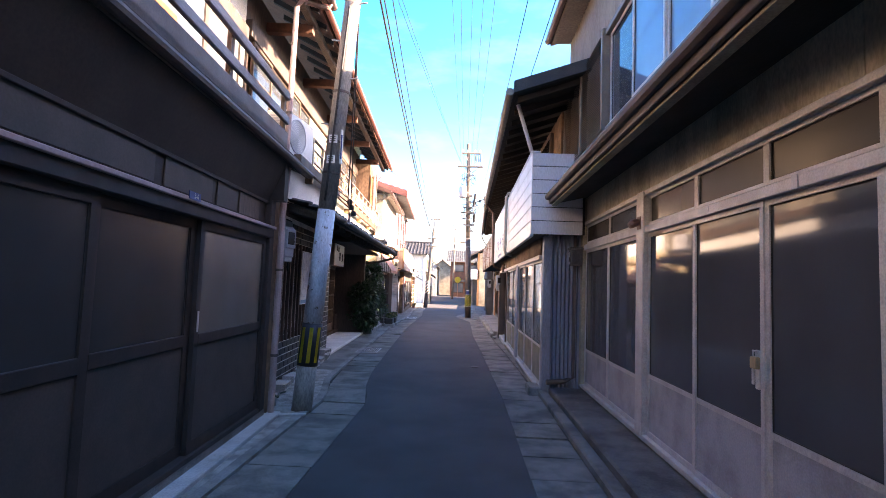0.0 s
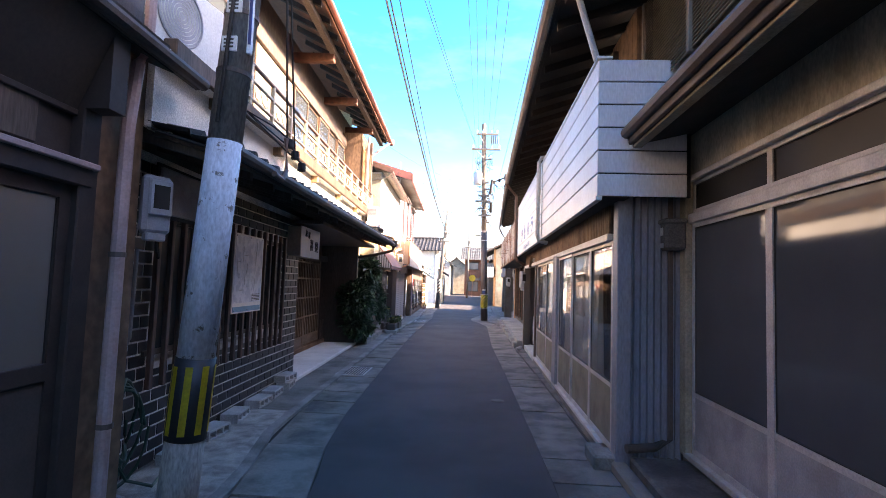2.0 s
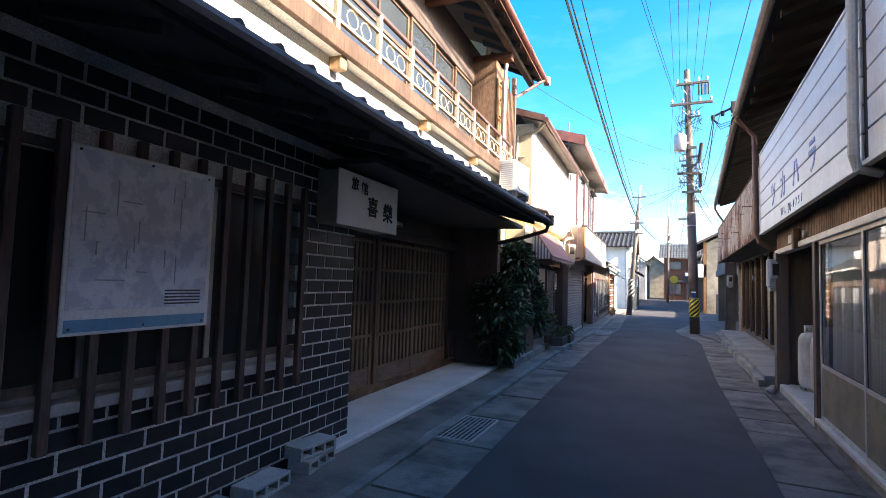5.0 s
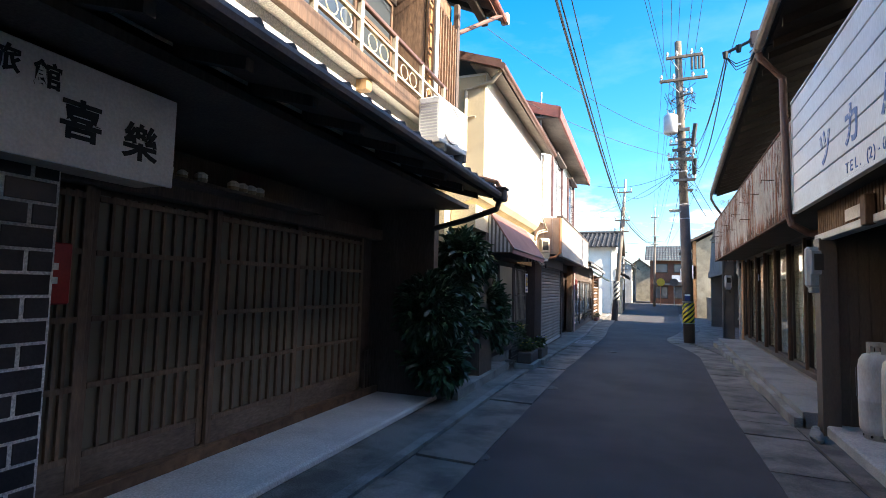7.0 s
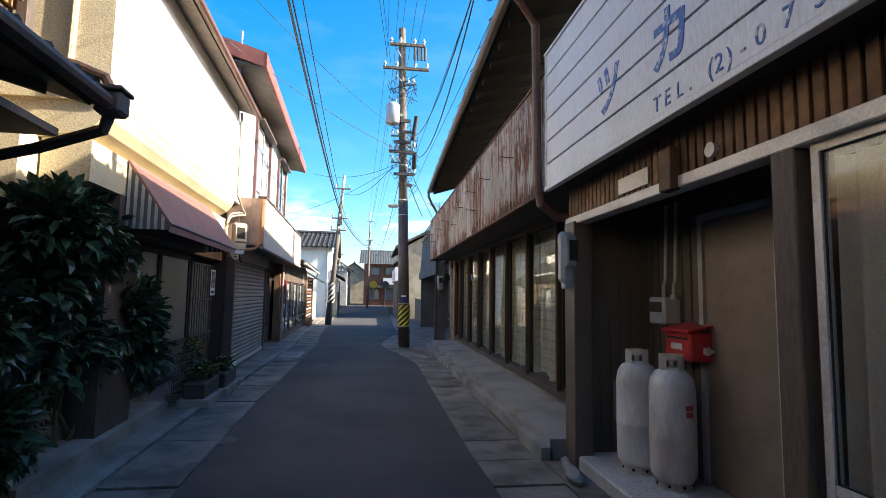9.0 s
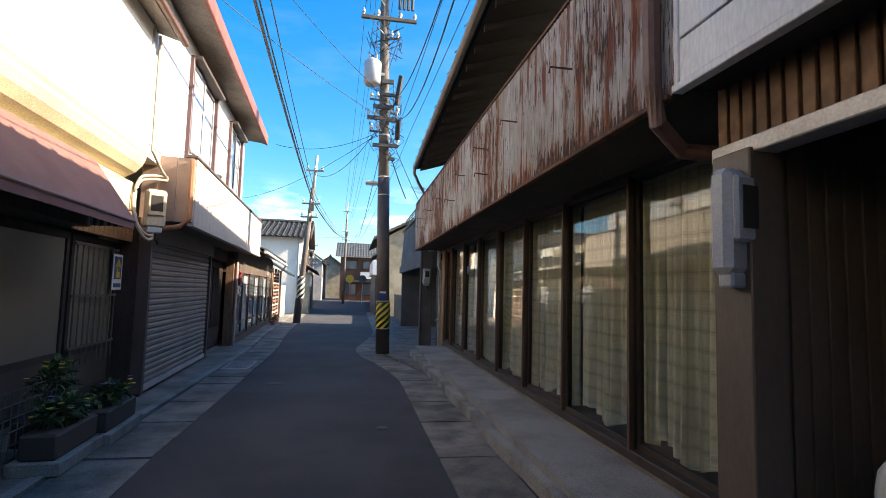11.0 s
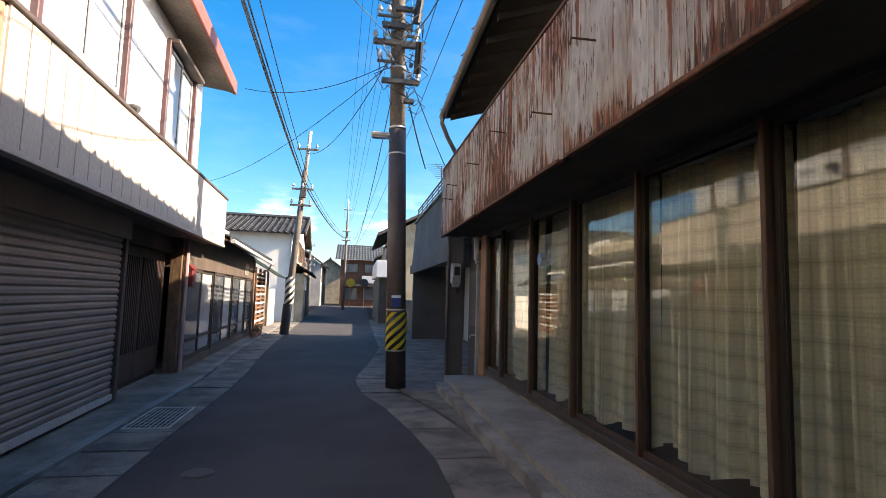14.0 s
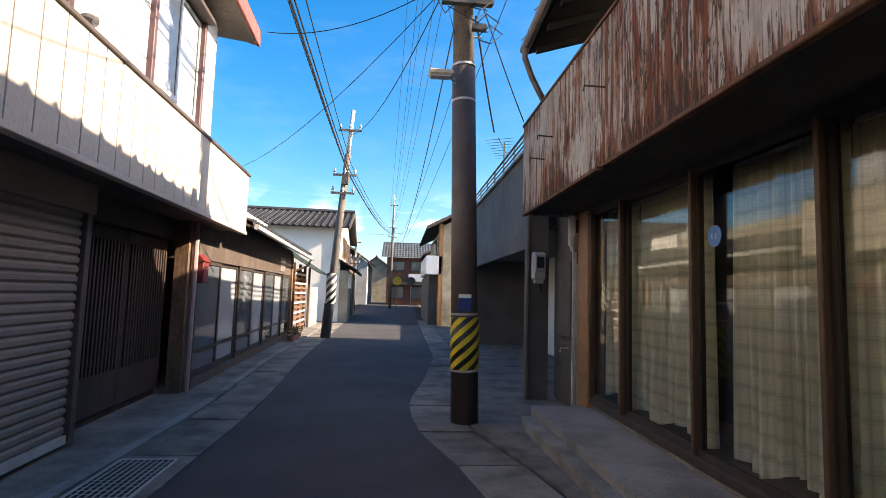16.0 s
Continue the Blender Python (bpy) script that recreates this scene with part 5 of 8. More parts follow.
ORANGE_PLASTIC = material("orange_board", (0.46, 0.15, 0.04), 0.5, amount=0.4, scale=4, fine=60, bump=0.03)
PALE_BOARD_LEFT = material("pale_window_blind", (0.6, 0.56, 0.5), 0.8, amount=0.3, scale=3, fine=60, bump=0.05)
BLUE_PLATE = material("blue_enamel", (0.02, 0.05, 0.2), 0.4, bump=0, amount=0.2)
UPPER_PANE = glass("upper_blue_pane", rough=0.08, clear=0, body=(0.16, 0.19, 0.22))
BLUE_GREY_WOOD = material("weathered_rail", (0.16, 0.17, 0.20), 0.7, dirt=(0.08, 0.075, 0.075), amount=0.7, scale=4, fine=60, bump=0.2, streak=(1, 0.2, 1))
shop_left()


def brick_face(parent, s_axis, fixed, lo, hi, z0, z1, out, length=0.215, height=0.090, joint=0.015, holes=()):
    """Separate glazed bricks in running bond, proud of their mortar, sharing two meshes."""
    def mesh_of(w):
        bm = box(0, 0.008, 0.0, w, 0, height) if s_axis == "y" else box(0, w, -0.008, 0, 0, height)
        bmesh.ops.bevel(bm, geom=bm.edges[:], offset=0.002, segments=1, affect="EDGES")
        me = bpy.data.meshes.new("brick")
        bm.to_mesh(me)
        bm.free()
        me.materials.append(BRICK)
        return me
    cache = {}
    o = ORIGIN[parent.name]
    z, row = z0, 0
    while z + height <= z1 + 0.02:
        p = lo - (length + joint) / 2 * (row % 2)
        while p < hi - 0.02:
            p0, p1 = max(p, lo), min(p + length, hi)
            mid = (p0 + p1) / 2
            if p1 - p0 > 0.03 and not any(ha < mid < hb and za - 0.04 < z < zb for ha, hb, za, zb in holes):
                w = round(p1 - p0, 2)
                me = cache.get(w) or cache.setdefault(w, mesh_of(w))
                ob = new("brick", me)
                ob.parent = parent
                ob.location = Vector((fixed, p0, z) if s_axis == "y" else (p0, fixed, z)) - o
            p += length + joint
        z += height + joint
        row += 1


def inn():
    h = thing("inn", (-0.2, 9.8, 0), LEFT, "old two-storey inn with black brick, slatted windows and tiled eaves", "house", "houses of the left row")
    w = -0.42
    hole = (6.45, 9.55, 0.86, 2.11)
    part("brick_wall", box(w - 0.2, w, 5.45, hole[0], 0, 2.6), MORTAR, h)
    part("brick_wall", box(w - 0.2, w, hole[0], hole[1], 0, hole[2]), MORTAR, h)
    part("brick_wall", box(w - 0.2, w, hole[0], hole[1], hole[3], 2.6), MORTAR, h)
    part("brick_wall", box(w - 0.2, w, hole[1], 10.4, 0, 2.6), MORTAR, h)
    part("brick_return", box(-1.15, w - 0.2, 10.24, 10.4, 0, 2.6), MORTAR, h)
    # window behind the slats
    part("window_sill", box(w - 0.1, w + 0.03, hole[0] - 0.03, hole[1] + 0.03, hole[2] - 0.05, hole[2] + 0.01, bevel=0.006), ALU, h, "aluminium window sill")
    for k in range(4):
        b = hole[0] + k * (hole[1] - hole[0]) / 4
        sash(h, 1, w - 0.06 - 0.03 * (k % 2), b, b + (hole[1] - hole[0]) / 4 + 0.02, hole[2], hole[3], ALU, DARK_GLASS, name="window", w=0.04)
    for k in range(17):
        u = 6.36 + k * 0.20
        part("slat", box(w + 0.03, w + 0.072, u - 0.024, u + 0.024, 0.66, 2.2, bevel=0.004), SLAT_WOOD, h)
    for z in (0.93, 2.06):
        part("slat_rail", box(w + 0.005, w + 0.031, 6.3, 9.62, z, z + 0.045), DARK_WOOD, h)
    # entrance
    d = -1.1
    part("entrance_wall", box(d - 0.25, d - 0.1, 10.3, 15.2, 0, 2.7), DARK_WOOD, h)
    part("entrance_end", box(d - 0.1, -0.3, 14.85, 15.0, 0, 2.7), DARK_WOOD, h)
    part("entrance_ceiling", box(d - 0.1, 0.1, 9.85, 15.0, 2.45, 2.5), DARK_WOOD, h)
    part("lintel", box(d - 0.08, d + 0.06, 9.86, 14.85, 2.04, 2.18, bevel=0.008), DARK_WOOD, h)
    part("shelf", box(d + 0.02, d + 0.28, 11.0, 13.1, 2.14, 2.17, bevel=0.004), DARK_WOOD, h)
    part("sill", box(d - 0.08, d + 0.06, 9.86, 14.85, 0.07, 0.16, bevel=0.008), WOOD, h)
    cuts = [10.42, 11.04, 12.05, 13.18, 14.54]
    for k, (b, c) in enumerate(zip(cuts, cuts[1:])):
        off = 0.04 * (k % 2)
        leaf = part("lattice_door", box(d - 0.03 - off, d + 0.005 - off, b, b + 0.06, 0.16, 2.04, bevel=0.004), LATTICE, h, "dark wooden lattice sliding door")
        part("stile", box(d - 0.03 - off, d + 0.005 - off, c - 0.06, c, 0.16, 2.04, bevel=0.004), LATTICE, leaf)
        part("board", box(d - 0.025 - off, d - 0.002 - off, b + 0.06, c - 0.06, 0.16, 0.36), LATTICE_LIGHT, leaf)
        part("glass", box(d - 0.03 - off, d - 0.024 - off, b + 0.06, c - 0.06, 0.36, 2.0), LATTICE_GLASS, leaf)
        n = 9
        for j in range(1, n):
            u = b + 0.06 + (c - b - 0.12) * j / n
            part("bar", box(d - 0.024 - off, d + 0.002 - off, u - 0.011, u + 0.011, 0.36, 2.0), LATTICE, leaf)
        for z in (0.36, 0.78, 1.2, 1.62, 1.97):
            part("cross_bar", box(d - 0.022 - off, d + 0.006 - off, b + 0.06, c - 0.06, z - 0.018, z + 0.018), LATTICE, leaf)
    for k in range(5):
        part("fence_slat", box(d - 0.02, d + 0.02, 14.55 + k * 0.07, 14.58 + k * 0.07, 0.1, 0.62), DARK_WOOD, h)
    part("entrance_step", box(d - 0.05, -0.28, 9.87, 15.05, 0, 0.075, bevel=0.02), STEP_CONCRETE, h, "pale concrete entrance step")
    # lower tiled eave
    part("wall_top", box(-0.62, -0.44, 5.45, 14.4, 2.55, 2.9), DARK_WOOD, h)
    rise = 0.06
    deck = [(-0.46, 2.68), (-0.3, 2.64), (0.56, 2.40), (0.56, 2.43), (-0.3, 2.67), (-0.46, 2.71)]
    part("eave_deck", loft(deck, 5.5, shifted(deck, 0.03, rise), 14.35), DARK_WOOD, h)
    for k in range(18):
        part("rafter", prism(shifted([(-0.25, 2.57), (0.5, 2.36), (0.5, 2.42), (-0.25, 2.64)], 0, rise * k / 18), "y", 5.55 + k * 0.5, 5.60 + k * 0.5), DARK_WOOD, h)
    tiled_roof(h, 0.60, -0.22, 5.45, 14.4, 2.465, 2.70, TILE, 0.24, pieces=3, skew=(0.03, rise))
    part("gutter", tube([(0.62, 5.5, 2.45), (0.65, 14.45, 2.45 + rise)], 0.045, sides=10), STEEL_BROWN, h, "dark eave gutter")
    part("gutter_arm", tube([(0.65, 14.45, 2.47), (0.61, 14.47, 2.36), (0.2, 14.6, 2.26), (-0.25, 14.72, 2.18)], 0.035, sides=8), STEEL_BROWN, h)
    part("gutter_box", box(0.58, 0.73, 14.38, 14.52, 2.44, 2.58, bevel=0.02), STEEL_BROWN, h)
    part("gutter_lid", box(0.57, 0.74, 14.36, 14.54, 2.575, 2.60, bevel=0.006), STEEL_BROWN, h)
    part("eave_pipe", tube([(0.66, 14.44, 2.58), (0.62, 14.42, 2.66), (0.5, 14.36, 2.69), (0.1, 14.2, 2.74)], 0.03, sides=8), PIPE_RUST, h, "short rust-orange drain pipe on the eave")
    part("ridge_end", tube([(0.58, 14.4, 2.60), (-0.2, 14.4, 2.88)], 0.05, sides=8), TILE, h)
    # white band, balcony and upper storey
    part("white_band", prism([(0.06, 2.56), (0.06, 3.12), (-0.6, 3.12), (-0.6, 2.9)], "y", 5.45, 14.36), WHITE, h, "white plaster band")
    part("upper_floor", box(-0.6, 0.16, 5.45, 13.95, 3.06, 3.12), WHITE, h)
    part("balcony_beam", box(0.10, 0.20, 5.45, 14.0, 3.06, 3.20, bevel=0.008), INN_FRAME, h, "weathered brown balcony beam")
    for k in range(6):
        part("bracket", box(-0.2, 0.16, 6.2 + k * 1.5, 6.28 + k * 1.5, 2.97, 3.06, bevel=0.006), PALE_WOOD, h)
    rail = part("balcony_rail", box(0.13, 0.17, 6.2, 13.95, 3.60, 3.635, bevel=0.006), PIPE_BROWN, h, "thin balcony railing with scrollwork")
    part("lower_rail", box(0.135, 0.165, 6.2, 13.95, 3.28, 3.30), CREAM_METAL, rail)
    part("middle_rail", box(0.135, 0.165, 6.2, 13.95, 3.46, 3.48), CREAM_METAL, rail)
    for k in range(1, 15):
        u = 5.6 + k * 0.59
        part("baluster", box(0.13, 0.17, u - 0.022, u + 0.022, 3.2, 3.62, bevel=0.004), CREAM_METAL, rail)
        if k < 14:
            for off in (0.2, 0.39):
                ring = [(0.15, u + off + 0.075 * math.cos(t * math.pi / 6), 3.38 + 0.065 * math.sin(t * math.pi / 6)) for t in range(13)]
                part("scroll", tube(ring, 0.006, sides=4, ends=False), CREAM_METAL, rail)
    part("upper_wall", box(-5, -0.62, 5.45, 14.9, 3.1, 5.5), DARK_WOOD, h)
    part("upper_head", box(-0.64, -0.52, 5.45, 14.9, 4.72, 4.95, bevel=0.008), DARK_WOOD, h)
    part("upper_sill", box(-0.64, -0.5, 5.45, 14.0, 3.14, 3.22, bevel=0.006), INN_FRAME, h)
    pat = (0, 1, 0, 1, 2, 2, 0, 1, 0, 1, 0)
    for k, kind in enumerate(pat):
        b = 5.6 + k * 0.76
        if kind == 2:
            boards(h, 1, -0.6, b, b + 0.74, 3.22, 4.72, PALE_BOARD, 0.19, "shutter_board", False, 0.03, 0.008)
        else:
            sash(h, 1, -0.54 - 0.03 * kind, b, b + 0.76, 3.22, 4.72, INN_FRAME, INN_PANE, rails=(3.75, 4.25), name="window", w=0.04)
    # lattice at the far corner
    part("corner_post", box(-0.1, -0.03, 14.80, 14.88, 3.0, 5.1, bevel=0.006), DARK_WOOD, h)
    for k in range(9):
        part("lattice_bar", box(-0.07, -0.045, 14.05 + k * 0.088, 14.075 + k * 0.088, 3.25, 4.75), WOOD, h)
    for k in range(6):
        part("lattice_cross", box(-0.085, -0.07, 14.0, 14.86, 3.3 + k * 0.28, 3.325 + k * 0.28), WOOD, h)
    boards(h, 1, -0.14, 14.0, 14.85, 3.22, 4.8, ORANGE_WOOD, 0.2, "side_board", True, 0.02, 0.006)
    part("corner_room", box(-0.62, -0.15, 14.0, 14.86, 3.0, 5.1), WOOD, h)
    part("corner_pipe", tube([(0.02, 14.0, 5.0), (0.0, 14.0, 4.7), (0.0, 14.0, 3.15)], 0.03, sides=8), PIPE_WHITE, h)
    # main roof
    part("roof_deck", prism([(-1.2, 6.1), (0.22, 5.40), (0.22, 5.44), (-1.2, 6.15)], "y", 5.3, 15.85), RED_WOOD, h)
    for k in range(22):
        part("rafter", prism([(-0.6, 5.70), (0.2, 5.30), (0.2, 5.38), (-0.6, 5.78)], "y", 5.4 + k * 0.485, 5.46 + k * 0.485), EAVE_WOOD, h)
    for k in range(5):
        part("outrigger", box(-0.65, 0.05, 6.2 + k * 2.0, 6.32 + k * 2.0, 5.16, 5.30, bevel=0.008), RED_WOOD, h)
    part("purlin", box(-0.02, 0.08, 5.3, 15.8, 5.28, 5.38, bevel=0.008), DARK_WOOD, h)
    tiled_roof(h, 0.26, -4.2, 5.25, 15.9, 5.48, 7.6, BROWN_TILE, 0.26, pieces=1)
    part("gutter", tube([(0.30, 5.25, 5.42), (0.30, 15.92, 5.38)], 0.045, sides=10), RED_TILE, h, "rust red roof gutter")
    part("gutter_end", box(0.24, 0.36, 15.88, 15.98, 5.34, 5.5, bevel=0.015), PIPE_WHITE, h)
    part("stay", tube([(0.3, 15.7, 5.36), (-0.1, 14.9, 4.75)], 0.03, sides=8), PIPE_BROWN, h)
    part("verge", prism([(0.26, 5.40), (-4.2, 7.52), (-4.2, 7.66), (0.26, 5.54)], "y", 15.9, 15.97), DARK_WOOD, h)
    part("side_wall", box(-5, -0.62, 14.9, 15.0, 0, 7.0), CREAM, h)
    # bricks last: lower wall, column, upper band
    brick_face(h, "y", w, 5.46, 10.39, 0.015, 2.55, 1, holes=((6.42, 9.57, 0.80, 2.13),))
    return h


SLAT_WOOD = material("reddish_slat_wood", (0.13, 0.082, 0.066), 0.7, dirt=(0.055, 0.036, 0.03), amount=0.7, scale=3, fine=60, bump=0.3, streak=(1, 1, 0.15))
PIPE_RUST = material("rust_orange_pipe", (0.40, 0.18, 0.08), 0.5, amount=0.5, scale=6, fine=60, bump=0.05)
STEP_CONCRETE = material("entrance_concrete", (0.68, 0.67, 0.64), 0.8, dirt=(0.45, 0.44, 0.41), amount=0.5, scale=1.5, fine=70, bump=0.15)
LATTICE = material("lattice_wood", (0.21, 0.14, 0.095), 0.7, dirt=(0.08, 0.054, 0.038), amount=0.6, scale=3, fine=60, bump=0.2, streak=(1, 1, 0.2))
LATTICE_LIGHT = material("lattice_board", (0.20, 0.15, 0.115), 0.75, dirt=(0.06, 0.042, 0.03), amount=0.6, scale=3, fine=60, bump=0.2, streak=(1, 0.3, 1))
LATTICE_GLASS = glass("lattice_glass", rough=0.3, clear=0, body=(0.15, 0.13, 0.095))
CREAM_METAL = material("cream_metal", (0.50, 0.43, 0.32), 0.55, dirt=(0.35, 0.27, 0.18), amount=0.5, scale=9, fine=60, bump=0.05)
PALE_BOARD = material("pale_boards", (0.44, 0.37, 0.27), 0.7, dirt=(0.28, 0.22, 0.15), amount=0.5, scale=3, fine=60, bump=0.1, streak=(1, 0.3, 1))
INN_PANE = glass("inn_window_pane", rough=0.05, clear=0, body=(0.045, 0.055, 0.062))
INN_FRAME = material("inn_window_frame", (0.13, 0.075, 0.045), 0.7, dirt=(0.06, 0.036, 0.022), amount=0.7, scale=3, fine=50, bump=0.2, streak=(1, 1, 0.2))
RED_WOOD = material("red_brown_boards", (0.17, 0.07, 0.04), 0.75, dirt=(0.12, 0.05, 0.03), amount=0.7, scale=3, fine=40, bump=0.2, streak=(0.3, 1, 0.3))
inn()

# things on and beside the inn
BLUE_FOOT = material("blue_footer", (0.16, 0.38, 0.55), 0.5, bump=0, amount=0.3)
mp = thing("map_board", (-0.33, 8.2, 1.19), LEFT, "pale printed street map board hung on the slats", "map board")
part("board", box(-0.3480, -0.3350, 7.78, 8.63, 1.189, 2.103, bevel=0.004), SIGN_WHITE, mp)
part("print", box(-0.3355, -0.3320, 7.80, 8.60, 1.309, 2.081), PAPER, mp, "faded grey-blue map print")
rnd = random.Random(4)
for k in range(16):
    u, z = rnd.uniform(7.82, 8.45), rnd.uniform(1.385, 2.016)
    if rnd.random() < 0.5:
        part("street_line", box(-0.3325, -0.3305, u, u + rnd.uniform(0.05, 0.16), z, z + 0.006), METER, mp)
    else:
        part("street_line", box(-0.3325, -0.3305, u, u + 0.006, z, min(2.060, z + rnd.uniform(0.06, 0.2))), METER, mp)
for k in range(5):
    part("text_bar", box(-0.3325, -0.3305, 8.32, 8.56, 1.325 + k * 0.018, 1.334 + k * 0.018), GREY_WALL, mp)
for u in (7.82, 8.20, 8.58):
    for z in (1.222, 2.076):
        part("pin", tube([(-0.3350, u, z), (-0.3280, u, z)], 0.007, sides=8), GREY_WALL, mp)
part("footer", box(-0.3355, -0.3315, 7.80, 8.60, 1.206, 1.265), BLUE_FOOT, mp, "blue footer band")

sg = thing("inn_sign", (-0.2, 10.1, 1.94), LEFT, "white box sign of the inn with black brush writing", "sign")
part("box", box(-0.45, -0.21, 9.78, 10.81, 1.955, 2.40, bevel=0.006), CREAM_METAL, sg)
part("face", box(-0.211, -0.198, 9.77, 10.82, 1.945, 2.41, bevel=0.003), SIGN_WHITE, sg)
for ch, u, z, size in (("旅", 10.02, 2.31, 0.115), ("館", 10.18, 2.295, 0.115), ("喜", 10.33, 2.14, 0.19), ("樂", 10.62, 2.12, 0.19)):
    lettering("character", ch, size, BLACK_INK, sg, Matrix.Translation((-0.197, u, z)) @ FACE_RIGHT, bold=size * 0.025)

meter_box(0.0, 5.62, 1.88, 1, LEFT, 62, "pale grey electricity meter on the wall beside the inn", 1.0)
fp = thing("fire_alarm_box", (-1.0, 10.75, 1.2), LEFT, "red fire notice box by the inn door", "box")
part("case", box(-1.09, -1.02, 10.62, 10.88, 1.30, 1.66, bevel=0.01), RED, fp)
part("label_plate", box(-1.021, -1.015, 10.70, 10.80, 1.42, 1.46), SIGN_WHITE, fp)
part("label_plate", box(-1.021, -1.015, 10.70, 10.80, 1.50, 1.54), SIGN_WHITE, fp)
for k, (u, r) in enumerate(((11.15, 0.05), (11.42, 0.045), (11.55, 0.04), (11.72, 0.05), (12.05, 0.05), (12.15, 0.05), (12.25, 0.05), (12.35, 0.05))):
    o = thing("shelf_ornament", (-0.95, u, 2.17), LEFT, "small pale ornament on the shelf over the door", "ornament", "ornaments over the door")
    part("base", tube([(-0.95, u, 2.17), (-0.95, u, 2.17 + r)], [r * 0.7, r], sides=10), CREAM_METAL, o)
    part("top", tube([(-0.95, u, 2.17 + r), (-0.95, u, 2.17 + r * 1.6), (-0.95, u, 2.17 + r * 2)], [r * 0.9, r * 0.95, r * 0.4], sides=10), SIGN_WHITE, o)
tag = thing("name_tablet", (-0.95, 10.98, 2.12), LEFT, "old upright wooden name tablet over the door", "plate")
part("tablet", box(-0.98, -0.95, 10.92, 11.05, 2.06, 2.36, bevel=0.006), PALE_WOOD, tag)
part("writing", box(-0.95, -0.946, 10.965, 11.005, 2.1, 2.32), GREY_WALL, tag)


def air_conditioner(u, a, z, turn, size=1.0):
    """An outdoor unit: case, fan ring, guard bars, side grille and feet."""
    ac = thing("air_conditioner", (a, u, z), LEFT, "white outdoor air conditioner unit on the tiled eave", "air conditioner", "air conditioners", turn=turn)
    part("case", box(-0.39, 0.39, -0.14, 0.14, 0.06, 0.60, bevel=0.012), AC_WHITE, ac)
    ring = [(-0.08 + 0.22 * math.cos(t * math.pi / 16), -0.146, 0.33 + 0.22 * math.sin(t * math.pi / 16)) for t in range(33)]
    part("fan_ring", tube(ring, 0.010, sides=5, ends=False), METER, ac)
    part("fan_recess", tube([(-0.08, -0.139, 0.33), (-0.08, -0.143, 0.33)], 0.215, sides=28), METER, ac)
    for k in range(7):
        r = 0.03 + k * 0.028
        part("guard", tube([(-0.08 + r * math.cos(t * math.pi / 10), -0.15, 0.33 + r * math.sin(t * math.pi / 10)) for t in range(21)], 0.0035, sides=4, ends=False), AC_WHITE, ac)
    for k in range(12):
        part("side_slat", box(-0.396, -0.388, -0.11, 0.11, 0.12 + k * 0.036, 0.14 + k * 0.036), METER, ac)
    for s in (-1, 1):
        part("foot", box(s * 0.28 - 0.03, s * 0.28 + 0.03, -0.17, 0.17, -0.04, 0.06, bevel=0.008), GREY_WALL, ac)
    for piece in ac.children:
        piece.data.transform(Matrix.Scale(size, 4))


air_conditioner(13.42, 0.34, 2.74, 84, 0.8)
air_conditioner(5.82, -0.06, 3.16, 78)


def hollow_block(u, a, z, turn):
    """A concrete block lying on its side with its three holes open towards the street."""
    b = thing("concrete_block", (a, u, z), LEFT, "grey hollow concrete block on the ground by the wall", "concrete block", "concrete blocks", turn=turn)
    bm = bmesh.new()
    box(-0.095, 0.095, -0.195, 0.195, 0.0, 0.024, bm, 0.004)
    box(-0.095, 0.095, -0.195, 0.195, 0.076, 0.10, bm, 0.004)
    for y in (-0.1825, -0.063, 0.063, 0.1825):
        box(-0.095, 0.095, y - 0.0125, y + 0.0125, 0.022, 0.078, bm)
    part("block", bm, PALE_CONCRETE, b)
    # black filler set in the holes to imitate their inner shade
    part("hole_shade", box(-0.085, 0.02, -0.17, 0.17, 0.026, 0.074), DARK, b)


for u, a, z, t in ((6.65, -0.24, 0.012, 4), (7.31, -0.26, 0.012, -6), (7.95, -0.29, 0.012, 3), (8.62, -0.28, 0.012, -3), (9.15, -0.30, 0.012, 2), (9.72, -0.30, 0.012, 5), (9.70, -0.31, 0.113, -8)):
    hollow_block(u, a, z, t)

hose = thing("garden_hose", (-0.28, 5.85, 0.2), LEFT, "coil of green garden hose hanging at the tap", "hose")
rnd = random.Random(11)
for k in range(4):
    r = 0.17 + 0.03 * k
    pts = [(-0.28 + 0.05 * math.sin(t * 0.7 + k) + 0.012 * k, 5.90 + r * 0.8 * math.cos(t * math.pi / 8), 0.50 + r * 1.5 * math.sin(t * math.pi / 8) - 0.02 * k) for t in range(17)]
    part("coil", tube(pts, 0.013, sides=6, ends=False), GREEN_HOSE, hose, smooth=True)
part("tail", tube([(-0.28, 5.75, 0.4), (-0.15, 5.8, 0.15), (-0.08, 6.0, 0.04), (-0.15, 6.25, 0.03), (-0.1, 6.4, 0.03)], 0.013, sides=6), GREEN_HOSE, hose)
part("tap_pipe", tube([(-0.38, 5.78, 0.95), (-0.38, 5.80, 1.0), (-0.38, 6.05, 1.02), (-0.38, 6.08, 1.1), (-0.38, 6.10, 1.8)], 0.016, sides=8), METER, hose, "grey water pipe")
part("tap", tube([(-0.4, 5.8, 0.86), (-0.32, 5.8, 0.86), (-0.29, 5.8, 0.82)], 0.018, sides=8), ALU, hose)
gp = thing("ground_pipe", (0.2, 5.25, 0.02), LEFT, "short white plastic pipe lying on the ground", "pipe")
